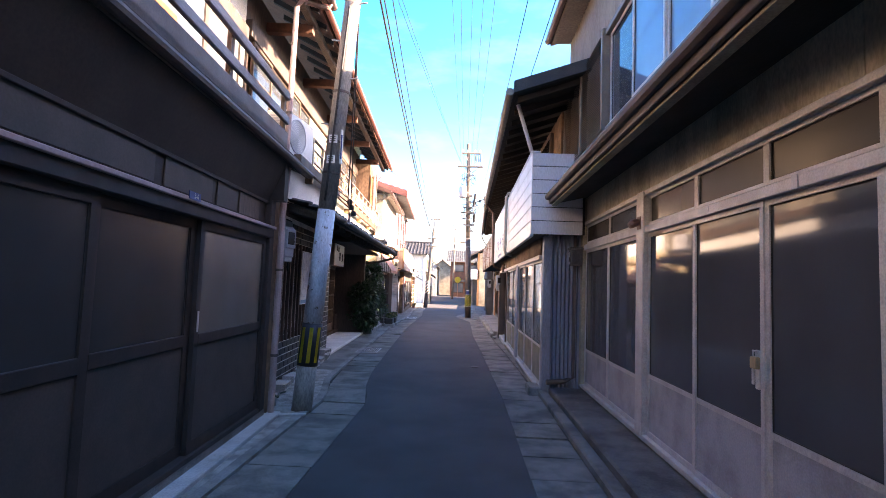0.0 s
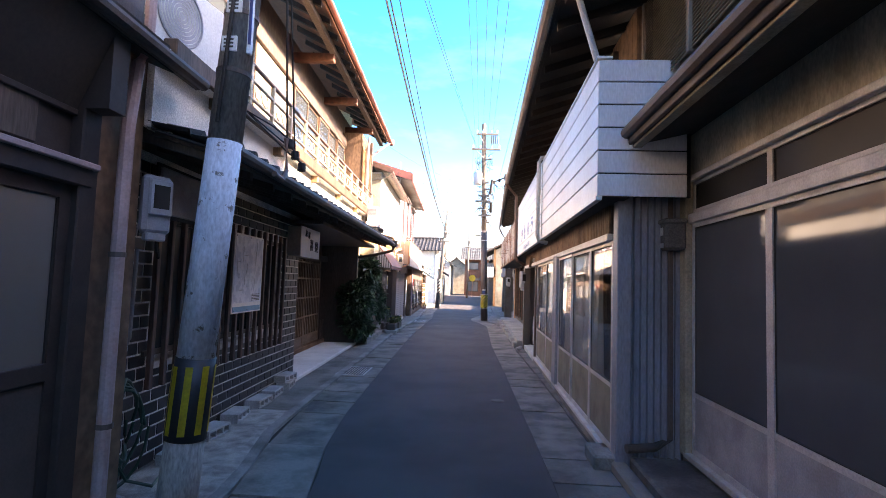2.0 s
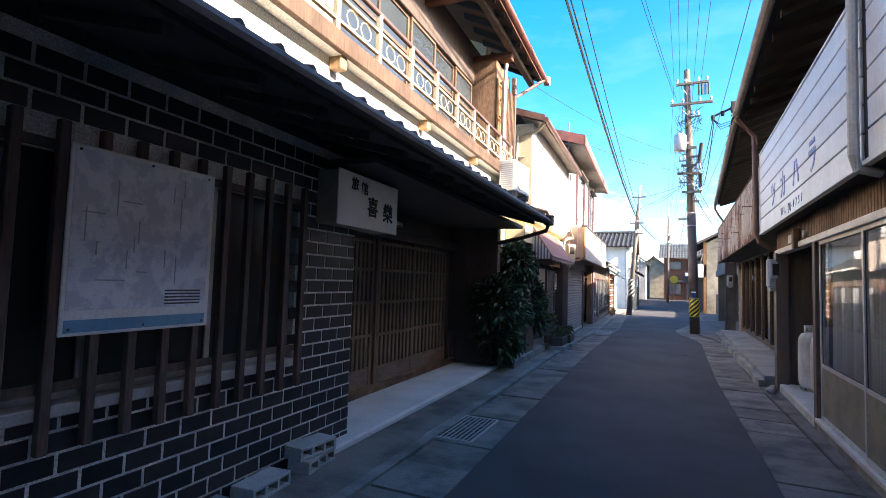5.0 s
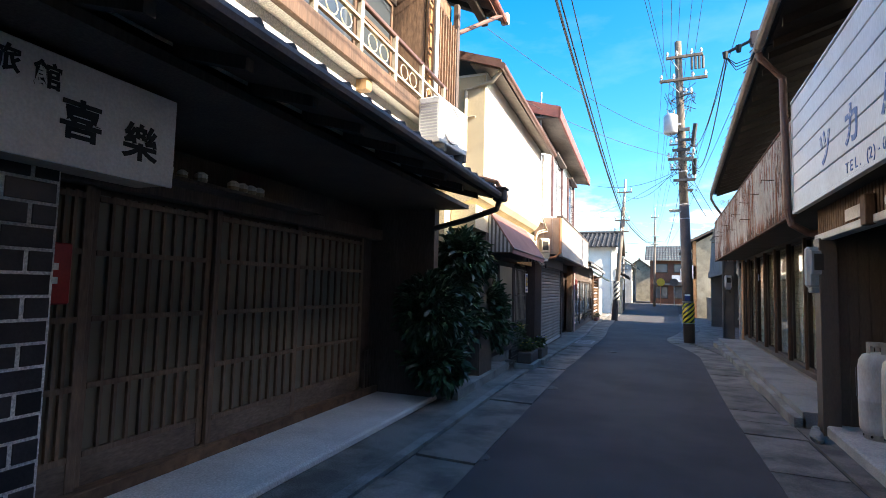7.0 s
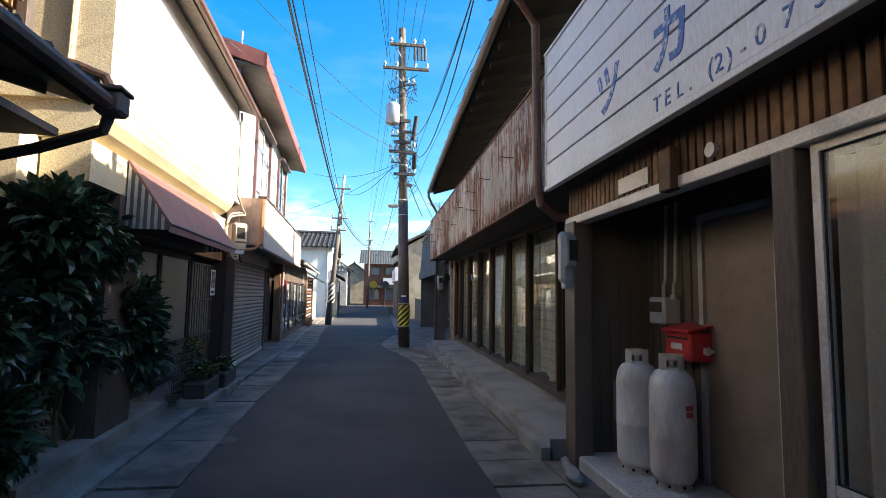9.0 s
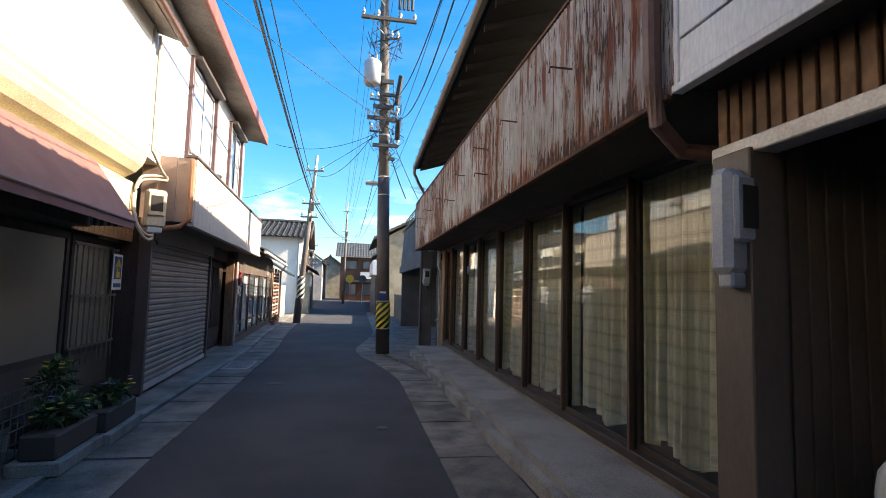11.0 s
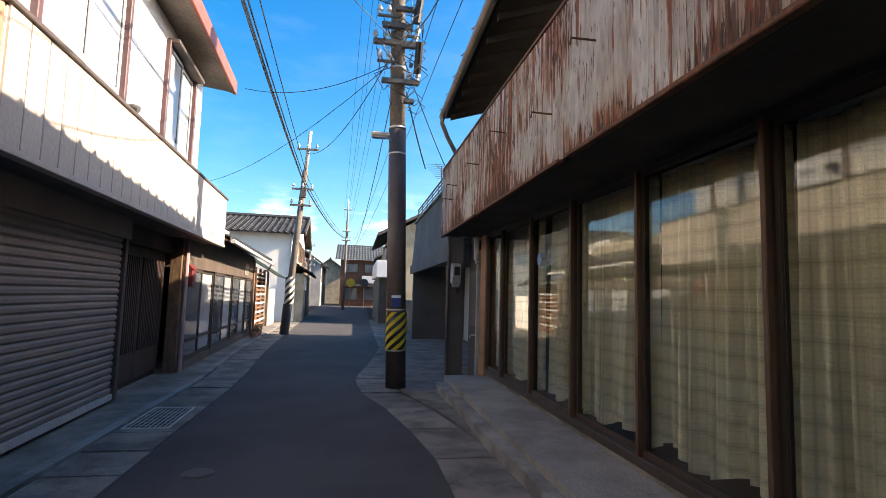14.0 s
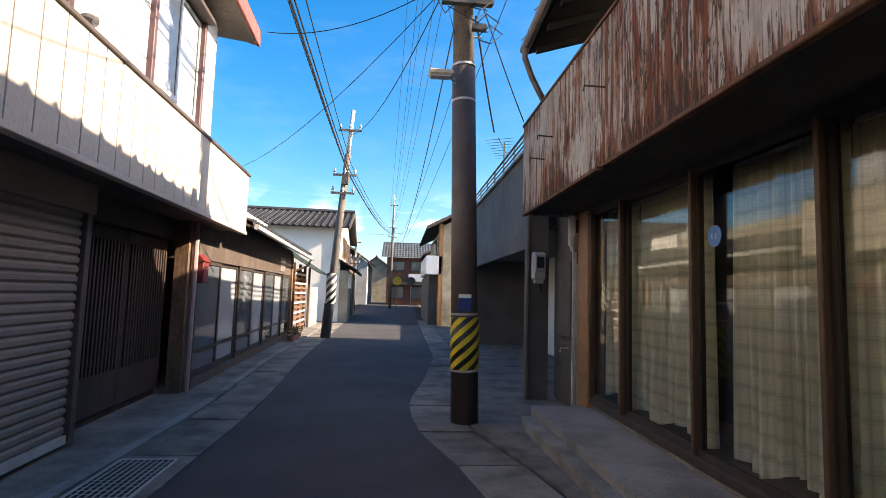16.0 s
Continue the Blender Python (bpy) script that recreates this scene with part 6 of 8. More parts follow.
part("pipe", tube(smooth_line([(0.0, 5.08, 0.05), (0.12, 5.1, 0.035), (0.32, 5.16, 0.032), (0.5, 5.2, 0.032)]), 0.018, sides=8), PIPE_WHITE, gp, smooth=True)
lm = thing("stone", (-0.1, 5.42, 0.01), LEFT, "rough grey stone by the downpipe", "stone")
bm = bmesh.new()
bmesh.ops.create_icosphere(bm, subdivisions=2, radius=0.12, matrix=Matrix.Translation((-0.06, 5.45, 0.09)) @ Matrix.Diagonal((1, 1.3, 0.8, 1)))
for v in bm.verts:
    v.co += Vector((1, 1, 1)) * 0.03 * noise.noise(v.co * 9)
part("stone", bm, CONCRETE, lm)
nb = thing("blank_board", (0.0, 6.3, 2.0), LEFT, "blank grey board under the inn eave", "board")
part("board", box(-0.30, -0.27, 6.2, 6.88, 2.1, 2.48, bevel=0.006), KICK, nb)
part("frame", box(-0.315, -0.298, 6.17, 6.91, 2.07, 2.51), BROWN_FRAME, nb)


def white_house():
    h = thing("house", (0.1, 18, 0), LEFT, "two-storey house with white rendered upper wall and brown awning", "house", "houses of the left row")
    part("upper_wall", box(-6, 0.10, 15.72, 20.25, 3.0, 4.55), WHITE, h, "smooth white rendered upper wall")
    cove = [(0.098, 3.0), (0.085, 2.92), (0.05, 2.84), (-0.02, 2.76), (-0.12, 2.70), (-0.45, 2.63), (-6, 2.63), (-6, 3.0)]
    part("cove", prism(cove, "y", 15.72, 20.25), CREAM, h, "cream coved underside of the upper wall")
    part("gable", box(-6, 0.085, 15.69, 15.74, 2.95, 4.5), CREAM, h)
    part("lower_wall", box(-6, -0.42, 15.5, 20.3, 0, 2.64), CREAM, h)
    part("roof_soffit", prism([(0.32, 4.50), (-0.1, 4.62), (-0.1, 4.66), (0.32, 4.54)], "y", 15.55, 20.4), SOFFIT, h)
    tiled_roof(h, 0.34, -4.5, 15.55, 20.4, 4.56, 6.2, TILE)
    part("gutter", tube([(0.38, 15.5, 4.53), (0.38, 20.45, 4.50)], 0.045, sides=10), PIPE_BROWN, h)
    part("verge", prism([(0.36, 4.50), (-4.5, 6.14), (-4.5, 6.26), (0.36, 4.62)], "y", 15.5, 15.56), PIPE_BROWN, h)
    part("downpipe", tube([(0.34, 15.6, 4.5), (0.2, 15.66, 4.38), (-0.2, 15.68, 4.3), (-0.22, 15.68, 3.0)], 0.03, sides=8), CREAM_METAL, h)
    part("side_pipe", tube([(-0.05, 15.67, 3.9), (-0.6, 15.67, 3.9), (-0.62, 15.67, 3.2)], 0.015, sides=6), CREAM_METAL, h)
    part("wall_base", box(-0.5, -0.36, 15.5, 20.3, 0, 0.3), CONCRETE, h)
    # window with orange blind, entrance and dark front
    part("blind", box(-0.42, -0.36, 15.75, 16.9, 1.75, 2.25, bevel=0.01), ORANGE_WOOD, h, "orange wooden window blind")
    part("front", box(-0.46, -0.38, 17.0, 20.86, 0.12, 2.0), BROWN_FRAME, h)
    for b, c in ((17.1, 18.3), (18.3, 19.55), (19.6, 20.8)):
        sash(h, 1, -0.33, b, c, 0.2, 1.95, BROWN_FRAME, LATTICE_GLASS, name="door", w=0.06, kick=0.5, km=BROWN_PANEL)
    for k in range(9):
        part("grille_bar", tube([(-0.3, 19.65 + k * 0.13, 0.55), (-0.3, 19.65 + k * 0.13, 1.85)], 0.008, sides=6), GREY_WALL, h)
    for z in (0.75, 1.3, 1.85):
        part("grille_rail", box(-0.31, -0.29, 19.6, 20.72, z - 0.012, z + 0.012), GREY_WALL, h)
    part("orange_lintel", box(-0.40, -0.22, 19.25, 20.86, 1.99, 2.30), WOOD, h)
    boards(h, 1, -0.22, 19.25, 20.86, 1.97, 2.36, ORANGE_WOOD, 0.12, "orange_board", True, 0.02, 0.006)
    part("dark_head", box(-0.40, -0.03, 16.3, 19.25, 1.99, 2.3), DARK_WOOD, h)
    part("cream_band", box(-0.40, -0.035, 15.74, 20.28, 2.30, 2.64), CREAM, h)
    part("side_board", box(-0.40, -0.10, 16.3, 17.0, 0.1, 1.99), DARK_WOOD, h)
    aw = thing("awning", (-0.3, 17.6, 2.1), LEFT, "faded brown shop awning with striped side", "awning")
    part("canopy", prism([(-0.03, 2.63), (0.36, 2.06), (0.375, 2.07), (-0.015, 2.65)], "y", 16.40, 19.2), AWNING, aw)
    for side in (16.41, 19.18):
        for k in range(12):
            a = -0.02 + k * 0.031
            top = 2.61 - (a + 0.02) * 1.46
            part("side_rib", box(a, a + 0.029, side - 0.006 * (k % 2), side + 0.006, 2.0, top), GREY_WALL if k % 2 else ALU, aw)
    part("front_bar", tube([(0.365, 16.4, 2.06), (0.365, 19.2, 2.06)], 0.018, sides=8), PIPE_BROWN, aw)
    part("valance", box(0.36, 0.37, 16.4, 19.2, 1.98, 2.06), AWNING, aw)
    po = thing("poster", (-0.28, 20.68, 1.34), LEFT, "white poster with a yellow figure mark on the door", "poster")
    part("sheet", box(-0.285, -0.28, 20.54, 20.82, 1.36, 1.80), SIGN_WHITE, po)
    part("blue_field", box(-0.281, -0.277, 20.575, 20.785, 1.49, 1.77), BLUE_PLATE, po)
    part("yellow_mark", prism([(20.59, 1.64), (20.68, 1.75), (20.77, 1.64), (20.74, 1.64), (20.74, 1.51), (20.62, 1.51), (20.62, 1.64)], "x", -0.2775, -0.2735), YELLOW, po)
    part("text_bar", box(-0.281, -0.277, 20.57, 20.79, 1.39, 1.44), BLUE_PLATE, po)
    lettering("number", "110", 0.085, BLUE_PLATE, po, Matrix.Translation((-0.2725, 20.68, 1.61)) @ FACE_RIGHT, 0.001, bold=0.003)


YELLOW = material("yellow_paint", (0.62, 0.42, 0.02), 0.5, dirt=(0.4, 0.27, 0.03), amount=0.4, scale=8, fine=60, bump=0.03)
white_house()
# the white meter on the wall between the two houses
meter_box(0.12, 20.55, 2.13, 1, LEFT, 30, "cream electricity meter on the house corner", 1.2, CREAM_METAL)
cd = thing("conduit", (0.15, 20.45, 1.9), LEFT, "curving pale conduits beside the meter", "conduit")
for k in range(2):
    g = k * 0.045
    part("pipe", tube(smooth_line([(0.16, 20.85, 2.80 + g), (0.08, 20.5, 2.74 + g), (0.02, 20.30, 2.66 + g), (0.0, 20.24 - g, 2.45), (0.02, 20.27 - g, 2.2), (0.08, 20.36, 2.06 - g), (0.13, 20.48, 2.04 - g), (0.14, 20.54, 2.12)]), 0.017, sides=8), CREAM_METAL, cd, smooth=True)
part("riser", tube([(0.13, 20.31, 4.5), (0.13, 20.31, 3.05), (0.16, 20.6, 2.88), (0.16, 20.85, 2.82)], 0.018, sides=8), CREAM_METAL, cd)


def balcony_house():
    h = thing("house", (0.5, 24, 0), LEFT, "white two-storey house with a long ivory balcony and shutter", "house", "houses of the left row")
    part("lower_wall", box(-6, -0.36, 20.3, 27.0, 0, 2.4), BEIGE, h)
    part("shutter_jamb", box(-0.36, 0.0, 20.865, 20.91, 0, 2.3), ENTRY_WOOD, h)
    part("entrance_head", box(-0.36, -0.1, 24.44, 26.8, 2.0, 2.3), ENTRY_WOOD, h)
    part("shutter_box", box(-0.12, 0.06, 20.85, 24.42, 2.0, 2.3), SHUTTER, h)
    sh = part("roller_shutter", box(-0.12, -0.03, 20.92, 24.38, 0.1, 2.02), SHUTTER, h, "closed beige roller shutter")
    for k in range(24):
        z = 0.13 + k * 0.079
        part("slat", prism([(-0.03, z), (-0.008, z + 0.02), (-0.006, z + 0.055), (-0.03, z + 0.074)], "y", 20.95, 24.35), SHUTTER, sh)
    part("shutter_rail", box(-0.12, 0.03, 20.85, 20.93, 0.05, 2.05, bevel=0.006), STEEL_BROWN, h)
    part("shutter_rail", box(-0.12, 0.03, 24.36, 24.44, 0.05, 2.05, bevel=0.006), STEEL_BROWN, h)
    part("bottom_bar", box(-0.06, 0.01, 20.93, 24.36, 0.06, 0.13), ALU, h)
    # wooden entrance
    part("entrance_back", box(-0.35, -0.25, 24.44, 26.75, 0, 2.1), ENTRY_WOOD, h)
    for b, c in ((24.5, 25.6), (25.6, 26.7)):
        leaf = part("lattice_door", box(-0.24, -0.20, b, c, 0.1, 1.98, bevel=0.006), ENTRY_WOOD, h)
        for k in range(14):
            part("bar", box(-0.2, -0.175, b + 0.08 + k * 0.07, b + 0.11 + k * 0.07, 0.5, 1.85), ENTRY_WOOD, leaf)
    part("post", box(-0.12, 0.06, 26.72, 26.86, 0, 2.35, bevel=0.008), WOOD, h)
    part("post_pipe", tube([(0.12, 26.8, 0.0), (0.12, 26.8, 2.3)], 0.035, sides=8), PURPLE_PIPE, h)
    # balcony
    part("balcony_soffit", box(-0.36, 0.46, 20.90, 27.8, 2.26, 2.30), STEEL_BROWN, h)
    part("balcony_backing", box(0.40, 0.48, 20.92, 27.78, 2.3, 3.12), STEEL_BROWN, h)
    boards(h, 1, 0.48, 20.90, 27.8, 2.26, 3.14, IVORY, 0.24, "balcony_board", True, 0.018, 0.013)
    for k in range(3):
        part("side_board", box(-0.15 + k * 0.21, 0.05 + k * 0.21, 20.875, 20.895, 2.27, 3.13), PALE_BROWN, h)
    part("side_backing", box(-0.15, 0.48, 20.895, 20.94, 2.28, 3.12), WHITE, h)
    part("balcony_end", box(-0.1, 0.49, 27.78, 27.82, 2.27, 3.13), IVORY, h)
    part("balcony_cap", box(0.36, 0.52, 20.86, 27.84, 3.13, 3.17, bevel=0.006), STEEL_BROWN, h)
    part("balcony_trim", box(0.42, 0.51, 20.88, 27.82, 2.215, 2.265, bevel=0.006), IVORY, h)
    part("corner_pipe", tube([(0.46, 20.84, 3.1), (0.46, 20.84, 2.3), (0.35, 20.84, 2.2), (-0.1, 20.84, 2.12)], 0.035, sides=8), PIPE_ORANGE, h)
    # upper wall with white siding and tall windows
    part("upper_wall", box(-6, 0.05, 20.3, 27.2, 3.0, 5.25), WHITE, h)
    boards(h, 1, 0.05, 20.3, 21.9, 3.15, 5.2, WHITE_METAL, 0.29, "siding", False, 0.02, 0.008)
    boards(h, 1, 0.05, 23.7, 25.1, 3.15, 5.2, WHITE_METAL, 0.29, "siding", False, 0.02, 0.008)
    boards(h, 1, 0.05, 26.6, 27.2, 3.15, 5.2, WHITE_METAL, 0.29, "siding", False, 0.02, 0.008)
    for b, c in ((21.95, 23.65), (25.15, 26.55)):
        part("window_hood", box(0.05, 0.24, b - 0.05, c + 0.05, 4.92, 4.98, bevel=0.006), STEEL_BROWN, h)
        m = (b + c) / 2
        for k, (e, f) in enumerate(((b, m), (m, c))):
            sash(h, 1, 0.10 - 0.03 * k, e, f, 3.55, 4.9, WHITE_METAL, PALE_PANE, name="window", w=0.05)
        part("window_trim", box(0.06, 0.13, b - 0.07, b, 3.3, 4.95, bevel=0.006), RED_TRIM, h)
        part("window_trim", box(0.06, 0.13, c, c + 0.07, 3.3, 4.95, bevel=0.006), RED_TRIM, h)
    part("small_lamp", tube([(0.08, 23.85, 3.5), (0.16, 23.85, 3.5), (0.22, 23.85, 3.48)], [0.03, 0.05, 0.045], sides=10), GREY_WALL, h)
    # red-edged roof
    part("roof_soffit", prism([(0.52, 5.22), (-0.6, 5.34), (-0.6, 5.38), (0.52, 5.27)], "y", 20.0, 27.65), SOFFIT, h)
    part("fascia", box(0.50, 0.56, 19.95, 27.7, 5.2, 5.46, bevel=0.01), RED_TILE, h, "faded red roof edge")
    part("end_fascia", prism([(0.56, 5.2), (-4, 6.55), (-4, 6.8), (0.56, 5.46)], "y", 27.65, 27.71), RED_TILE, h)
    part("near_fascia", prism([(0.56, 5.2), (-4, 6.55), (-4, 6.8), (0.56, 5.46)], "y", 19.95, 20.0), RED_TILE, h)
    tiled_roof(h, 0.50, -4.5, 20.0, 27.66, 5.47, 6.9, TILE)
    part("mast", tube([(0.1, 20.15, 3.1), (0.1, 20.15, 5.9)], 0.018, sides=6), ALU, h)


ENTRY_WOOD = material("dark_entrance_wood", (0.05, 0.03, 0.024), 0.7, amount=0.5, scale=3, fine=50, bump=0.2, streak=(1, 1, 0.2))
PIPE_ORANGE = material("orange_downpipe", (0.42, 0.19, 0.10), 0.5, amount=0.4, scale=5, fine=60, bump=0.05)
PALE_BROWN = material("pale_brown_sheet", (0.45, 0.30, 0.22), 0.6, amount=0.4, scale=3, fine=60, bump=0.05)
PALE_PANE = glass("pale_window_pane", rough=0.06, clear=0, body=(0.36, 0.38, 0.40))
RED_TRIM = material("red_trim", (0.12, 0.06, 0.06), 0.5, amount=0.3, scale=5, fine=60, bump=0.05)
balcony_house()
OLD_RED = material("dull_red_paint", (0.20, 0.025, 0.022), 0.5, amount=0.5, scale=8, fine=60, bump=0.05)
rb = thing("letter_box", (0.14, 26.95, 1.5), LEFT, "small red letter box on a house post", "letter box")
part("box", box(0.05, 0.2, 26.9, 27.12, 1.45, 1.75, bevel=0.012), OLD_RED, rb)
part("roof", prism([(0.03, 1.74), (0.22, 1.74), (0.125, 1.84)], "y", 26.88, 27.14), OLD_RED, rb)
part("slot", box(0.198, 0.204, 26.94, 27.08, 1.66, 1.68), DARK, rb)


def low_shop():
    h = thing("house", (0.1, 31, 0), LEFT, "low shop with sliding glass doors and a tiled eave", "house", "houses of the left row")
    part("wall", box(-6, -0.9, 27.2, 34.9, 0, 3.3), BEIGE, h)
    part("upper_band", box(-0.9, 0.1, 27.0, 34.9, 1.78, 2.5), DARK_WOOD, h)
    part("base", box(-0.1, 0.1, 27.0, 34.9, 0, 0.15), DARK_WOOD, h)
    part("pale_panel", box(0.1, 0.12, 33.0, 33.7, 1.85, 2.2), SHUTTER, h)
    for k in range(7):
        b = 27.05 + k * 1.1
        sash(h, 1, 0.08 - 0.03 * (k % 2), b, b + 1.1, 0.15, 1.78, BRONZE, PALE_PANE if k % 2 else SHOW_PANE, rails=(0.5,), name="sliding_window", w=0.06)
    part("post", box(-0.1, 0.14, 34.75, 34.95, 0, 2.4), WOOD, h)
    part("eave_boards", prism([(0.55, 2.34), (-0.9, 2.95), (-0.9, 3.0), (0.55, 2.38)], "y", 27.8, 35.2), DARK_WOOD, h)
    tiled_roof(h, 0.60, -3.0, 27.8, 35.25, 2.40, 3.75, TILE)
    part("gutter", tube([(0.63, 27.9, 2.36), (0.63, 35.3, 2.30)], 0.045, sides=8), PIPE_WHITE, h)
    part("gutter_arm", tube([(0.6, 35.2, 2.3), (0.5, 35.2, 2.1), (0.2, 35.1, 1.95)], 0.03, sides=6), PIPE_BROWN, h)
    part("back_wall", box(-5, -1.2, 34.2, 37.5, 2.0, 3.55), WHITE, h)
    p = thing("potted_plants", (0.4, 34.6, 0), LEFT, "row of dry potted plants by the shop front", "plants")
    for k in range(5):
        part("pot", tube([(0.35, 33.8 + k * 0.28, 0), (0.35, 33.8 + k * 0.28, 0.16)], [0.08, 0.11], sides=12), AWNING, p)
        leaf_crown(p, (0.35, 33.8 + k * 0.28, 0.26), (0.14, 0.14, 0.12), 40, 0.07, DRY_LEAF, 300 + k, "foliage")


SHOW_PANE = glass("show_window_pane", rough=0.05, clear=0, body=(0.10, 0.11, 0.12))
DRY_LEAF = material("dry_leaf", (0.13, 0.10, 0.05), 0.7, dirt=(0.05, 0.08, 0.03), amount=0.8, scale=12, fine=60, bump=0)


def leaf_material(name, colour, second, rough):
    m = material(name, colour, rough, dirt=second, amount=0.8, scale=5, fine=30, bump=0.05, per_piece=0.4)
    m.node_tree.nodes["Principled BSDF"].inputs["IOR"].default_value = 1.5
    return m


LEAF = leaf_material("glossy_leaf", (0.05, 0.10, 0.048), (0.022, 0.05, 0.028), 0.28)
STEM = material("plant_stem", (0.13, 0.10, 0.06), 0.8, amount=0.5, scale=10, fine=60, bump=0.2)


def leaf_crown(parent, centre, radii, count, size, mat, seed, name="crown", droop=0.35):
    """Many separate folded leaves with pointed tips, thick at the skin of an uneven clump."""
    rnd = random.Random(seed)
    verts, faces = [], []
    c = Vector(centre)
    for _ in range(count):
        d = Vector((rnd.gauss(0, 1), rnd.gauss(0, 1), rnd.gauss(0, 1))).normalized()
        lump = 0.72 + 0.28 * noise.noise(d * 2.1 + Vector((seed, 0, 0)))
        r = (rnd.random() ** 0.35) * lump
        p = c + Vector((d.x * radii[0], d.y * radii[1], d.z * radii[2])) * r
        out = (d + Vector((rnd.gauss(0, 0.5), rnd.gauss(0, 0.5), rnd.gauss(0, 0.4) - droop))).normalized()
        side = out.cross(Vector((0, 0, 1)) + Vector((rnd.gauss(0, 0.3), rnd.gauss(0, 0.3), 0))).normalized()
        up = side.cross(out).normalized()
        s = size * rnd.uniform(0.7, 1.25)
        w = s * 0.25
        k = len(verts)
        verts += [p, p + out * s * 0.3 + side * w + up * w * 0.5, p + out * s * 0.7 + side * w * 0.8 + up * w * 0.4,
                  p + out * s - up * s * 0.12, p + out * s * 0.7 - side * w * 0.8 + up * w * 0.4, p + out * s * 0.3 - side * w + up * w * 0.5, p + out * s * 0.5]
        faces += [(k, k + 1, k + 6), (k + 1, k + 2, k + 6), (k + 2, k + 3, k + 6), (k + 3, k + 4, k + 6), (k + 4, k + 5, k + 6), (k + 5, k, k + 6)]
    me = bpy.data.meshes.new(name)
    top = parent
    while top.parent:
        top = top.parent
    o = ORIGIN[top.name]
    me.from_pydata([v - o for v in verts], [], faces)
    me.materials.append(mat)
    ob = new(name, me)
    ob.parent = parent
    return ob


def oleander():
    b = thing("oleander_bush", (-0.35, 16.2, 0), LEFT, "tall dark green leafy bush growing beside the inn", "bush")
    rnd = random.Random(2)
    for k in range(16):
        e = (-0.45 + rnd.uniform(-0.5, 0.5), 16.1 + rnd.uniform(-1.0, 1.2), rnd.uniform(0.9, 1.8))
        part("stem", tube([(-0.4 + rnd.uniform(-0.12, 0.12), 16.1 + rnd.uniform(-0.3, 0.3), 0.05), ((e[0] - 0.4) / 2 + rnd.uniform(-0.1, 0.1), (e[1] + 16.1) / 2, e[2] * 0.5), e], [0.022, 0.016, 0.008], sides=6), STEM, b)
    for k, (c, r, n) in enumerate((((-0.38, 15.6, 1.55), (0.55, 0.7, 0.62), 950), ((-0.42, 16.3, 1.85), (0.58, 0.75, 0.6), 950), ((-0.30, 17.0, 1.15), (0.55, 0.65, 0.6), 800),
                                   ((-0.4, 15.4, 0.95), (0.5, 0.55, 0.55), 600), ((-0.42, 16.2, 1.0), (0.5, 0.8, 0.6), 700), ((-0.5, 15.2, 0.5), (0.45, 0.6, 0.35), 420), ((-0.30, 14.75, 1.15), (0.48, 0.5, 0.6), 600), ((-0.2, 14.9, 0.5), (0.42, 0.5, 0.4), 380), ((-0.15, 15.6, 1.9), (0.4, 0.6, 0.4), 420), ((-0.2, 17.2, 0.75), (0.45, 0.5, 0.4), 350))):
        leaf_crown(b, c, r, int(n * 1.9), 0.145, LEAF, 40 + k, droop=0.12)


def planter(u, a, tall):
    p = thing("planter", (a, u, 0), LEFT, "low planter of small flowers on hollow blocks", "planter", "planters")
    part("trough", box(a - 0.13, a + 0.13, u - 0.35, u + 0.35, 0.11, 0.30, bevel=0.015), BROWN_PANEL, p)
    part("soil", box(a - 0.11, a + 0.11, u - 0.33, u + 0.33, 0.28, 0.305), DARK_WOOD, p)
    part("block_base", box(a - 0.18, a + 0.18, u - 0.4, u + 0.4, 0.012, 0.11, bevel=0.006), CONCRETE, p)
    leaf_crown(p, (a, u, 0.34 + tall / 2), (0.15, 0.36, tall), 260, 0.08, HERB, int(u * 10), "foliage", 0.0)
    rnd = random.Random(int(u * 7))
    for k in range(12):
        q = (a + rnd.uniform(-0.1, 0.14), u + rnd.uniform(-0.33, 0.33), 0.36 + tall + rnd.uniform(-0.08, 0.05))
        part("flower", tube([q, (q[0], q[1], q[2] + 0.012)], [0.008, 0.026], sides=7), YELLOW if k % 3 else VIOLET, p)


HERB = leaf_material("herb_leaf", (0.06, 0.10, 0.03), (0.03, 0.06, 0.02), 0.5)
VIOLET = material("violet_petal", (0.16, 0.08, 0.36), 0.6, bump=0)
oleander()
bank = solid("garden_kerb", strip(lambda y: -0.95, lambda y: -0.02, 0.0, 0.13, 15.1, 17.9), CONCRETE, LEFT, "low concrete kerb round the bush bed", "kerb")
wf = thing("wire_fence", (-0.1, 18.6, 0), LEFT, "small dark wire plant fence before the house", "fence")
for k in range(14):
    part("wire", tube([(0.02, 17.9 + k * 0.09, 0.1), (0.02, 17.9 + k * 0.09, 0.62)], 0.005, sides=5), GREY_WALL, wf)
for k in range(6):
    part("wire", tube([(0.02, 17.85, 0.12 + k * 0.1), (0.02, 19.1, 0.12 + k * 0.1)], 0.005, sides=5), GREY_WALL, wf)
planter(18.4, 0.22, 0.12)
planter(19.15, 0.28, 0.10)
planter(18.75, -0.02, 0.35)
low_shop()

# ---- poles and cables ----
def sagging(a, b, sag, n=14):
    a, b = Vector(a), Vector(b)
    return [a.lerp(b, k / n) - Vector((0, 0, sag * 4 * (k / n) * (1 - k / n))) for k in range(n + 1)]


def cable(a, b, sag, r=0.008, label="thin black overhead cable strung along the street", group="overhead cables"):
    a, b = Vector(a), Vector(b)
    c = thing("overhead_cable", tuple(a), RIGHT, label, "cable", group)
    part("strand", tube(sagging(a, b, sag), r, sides=5), CABLE, c)
    return c


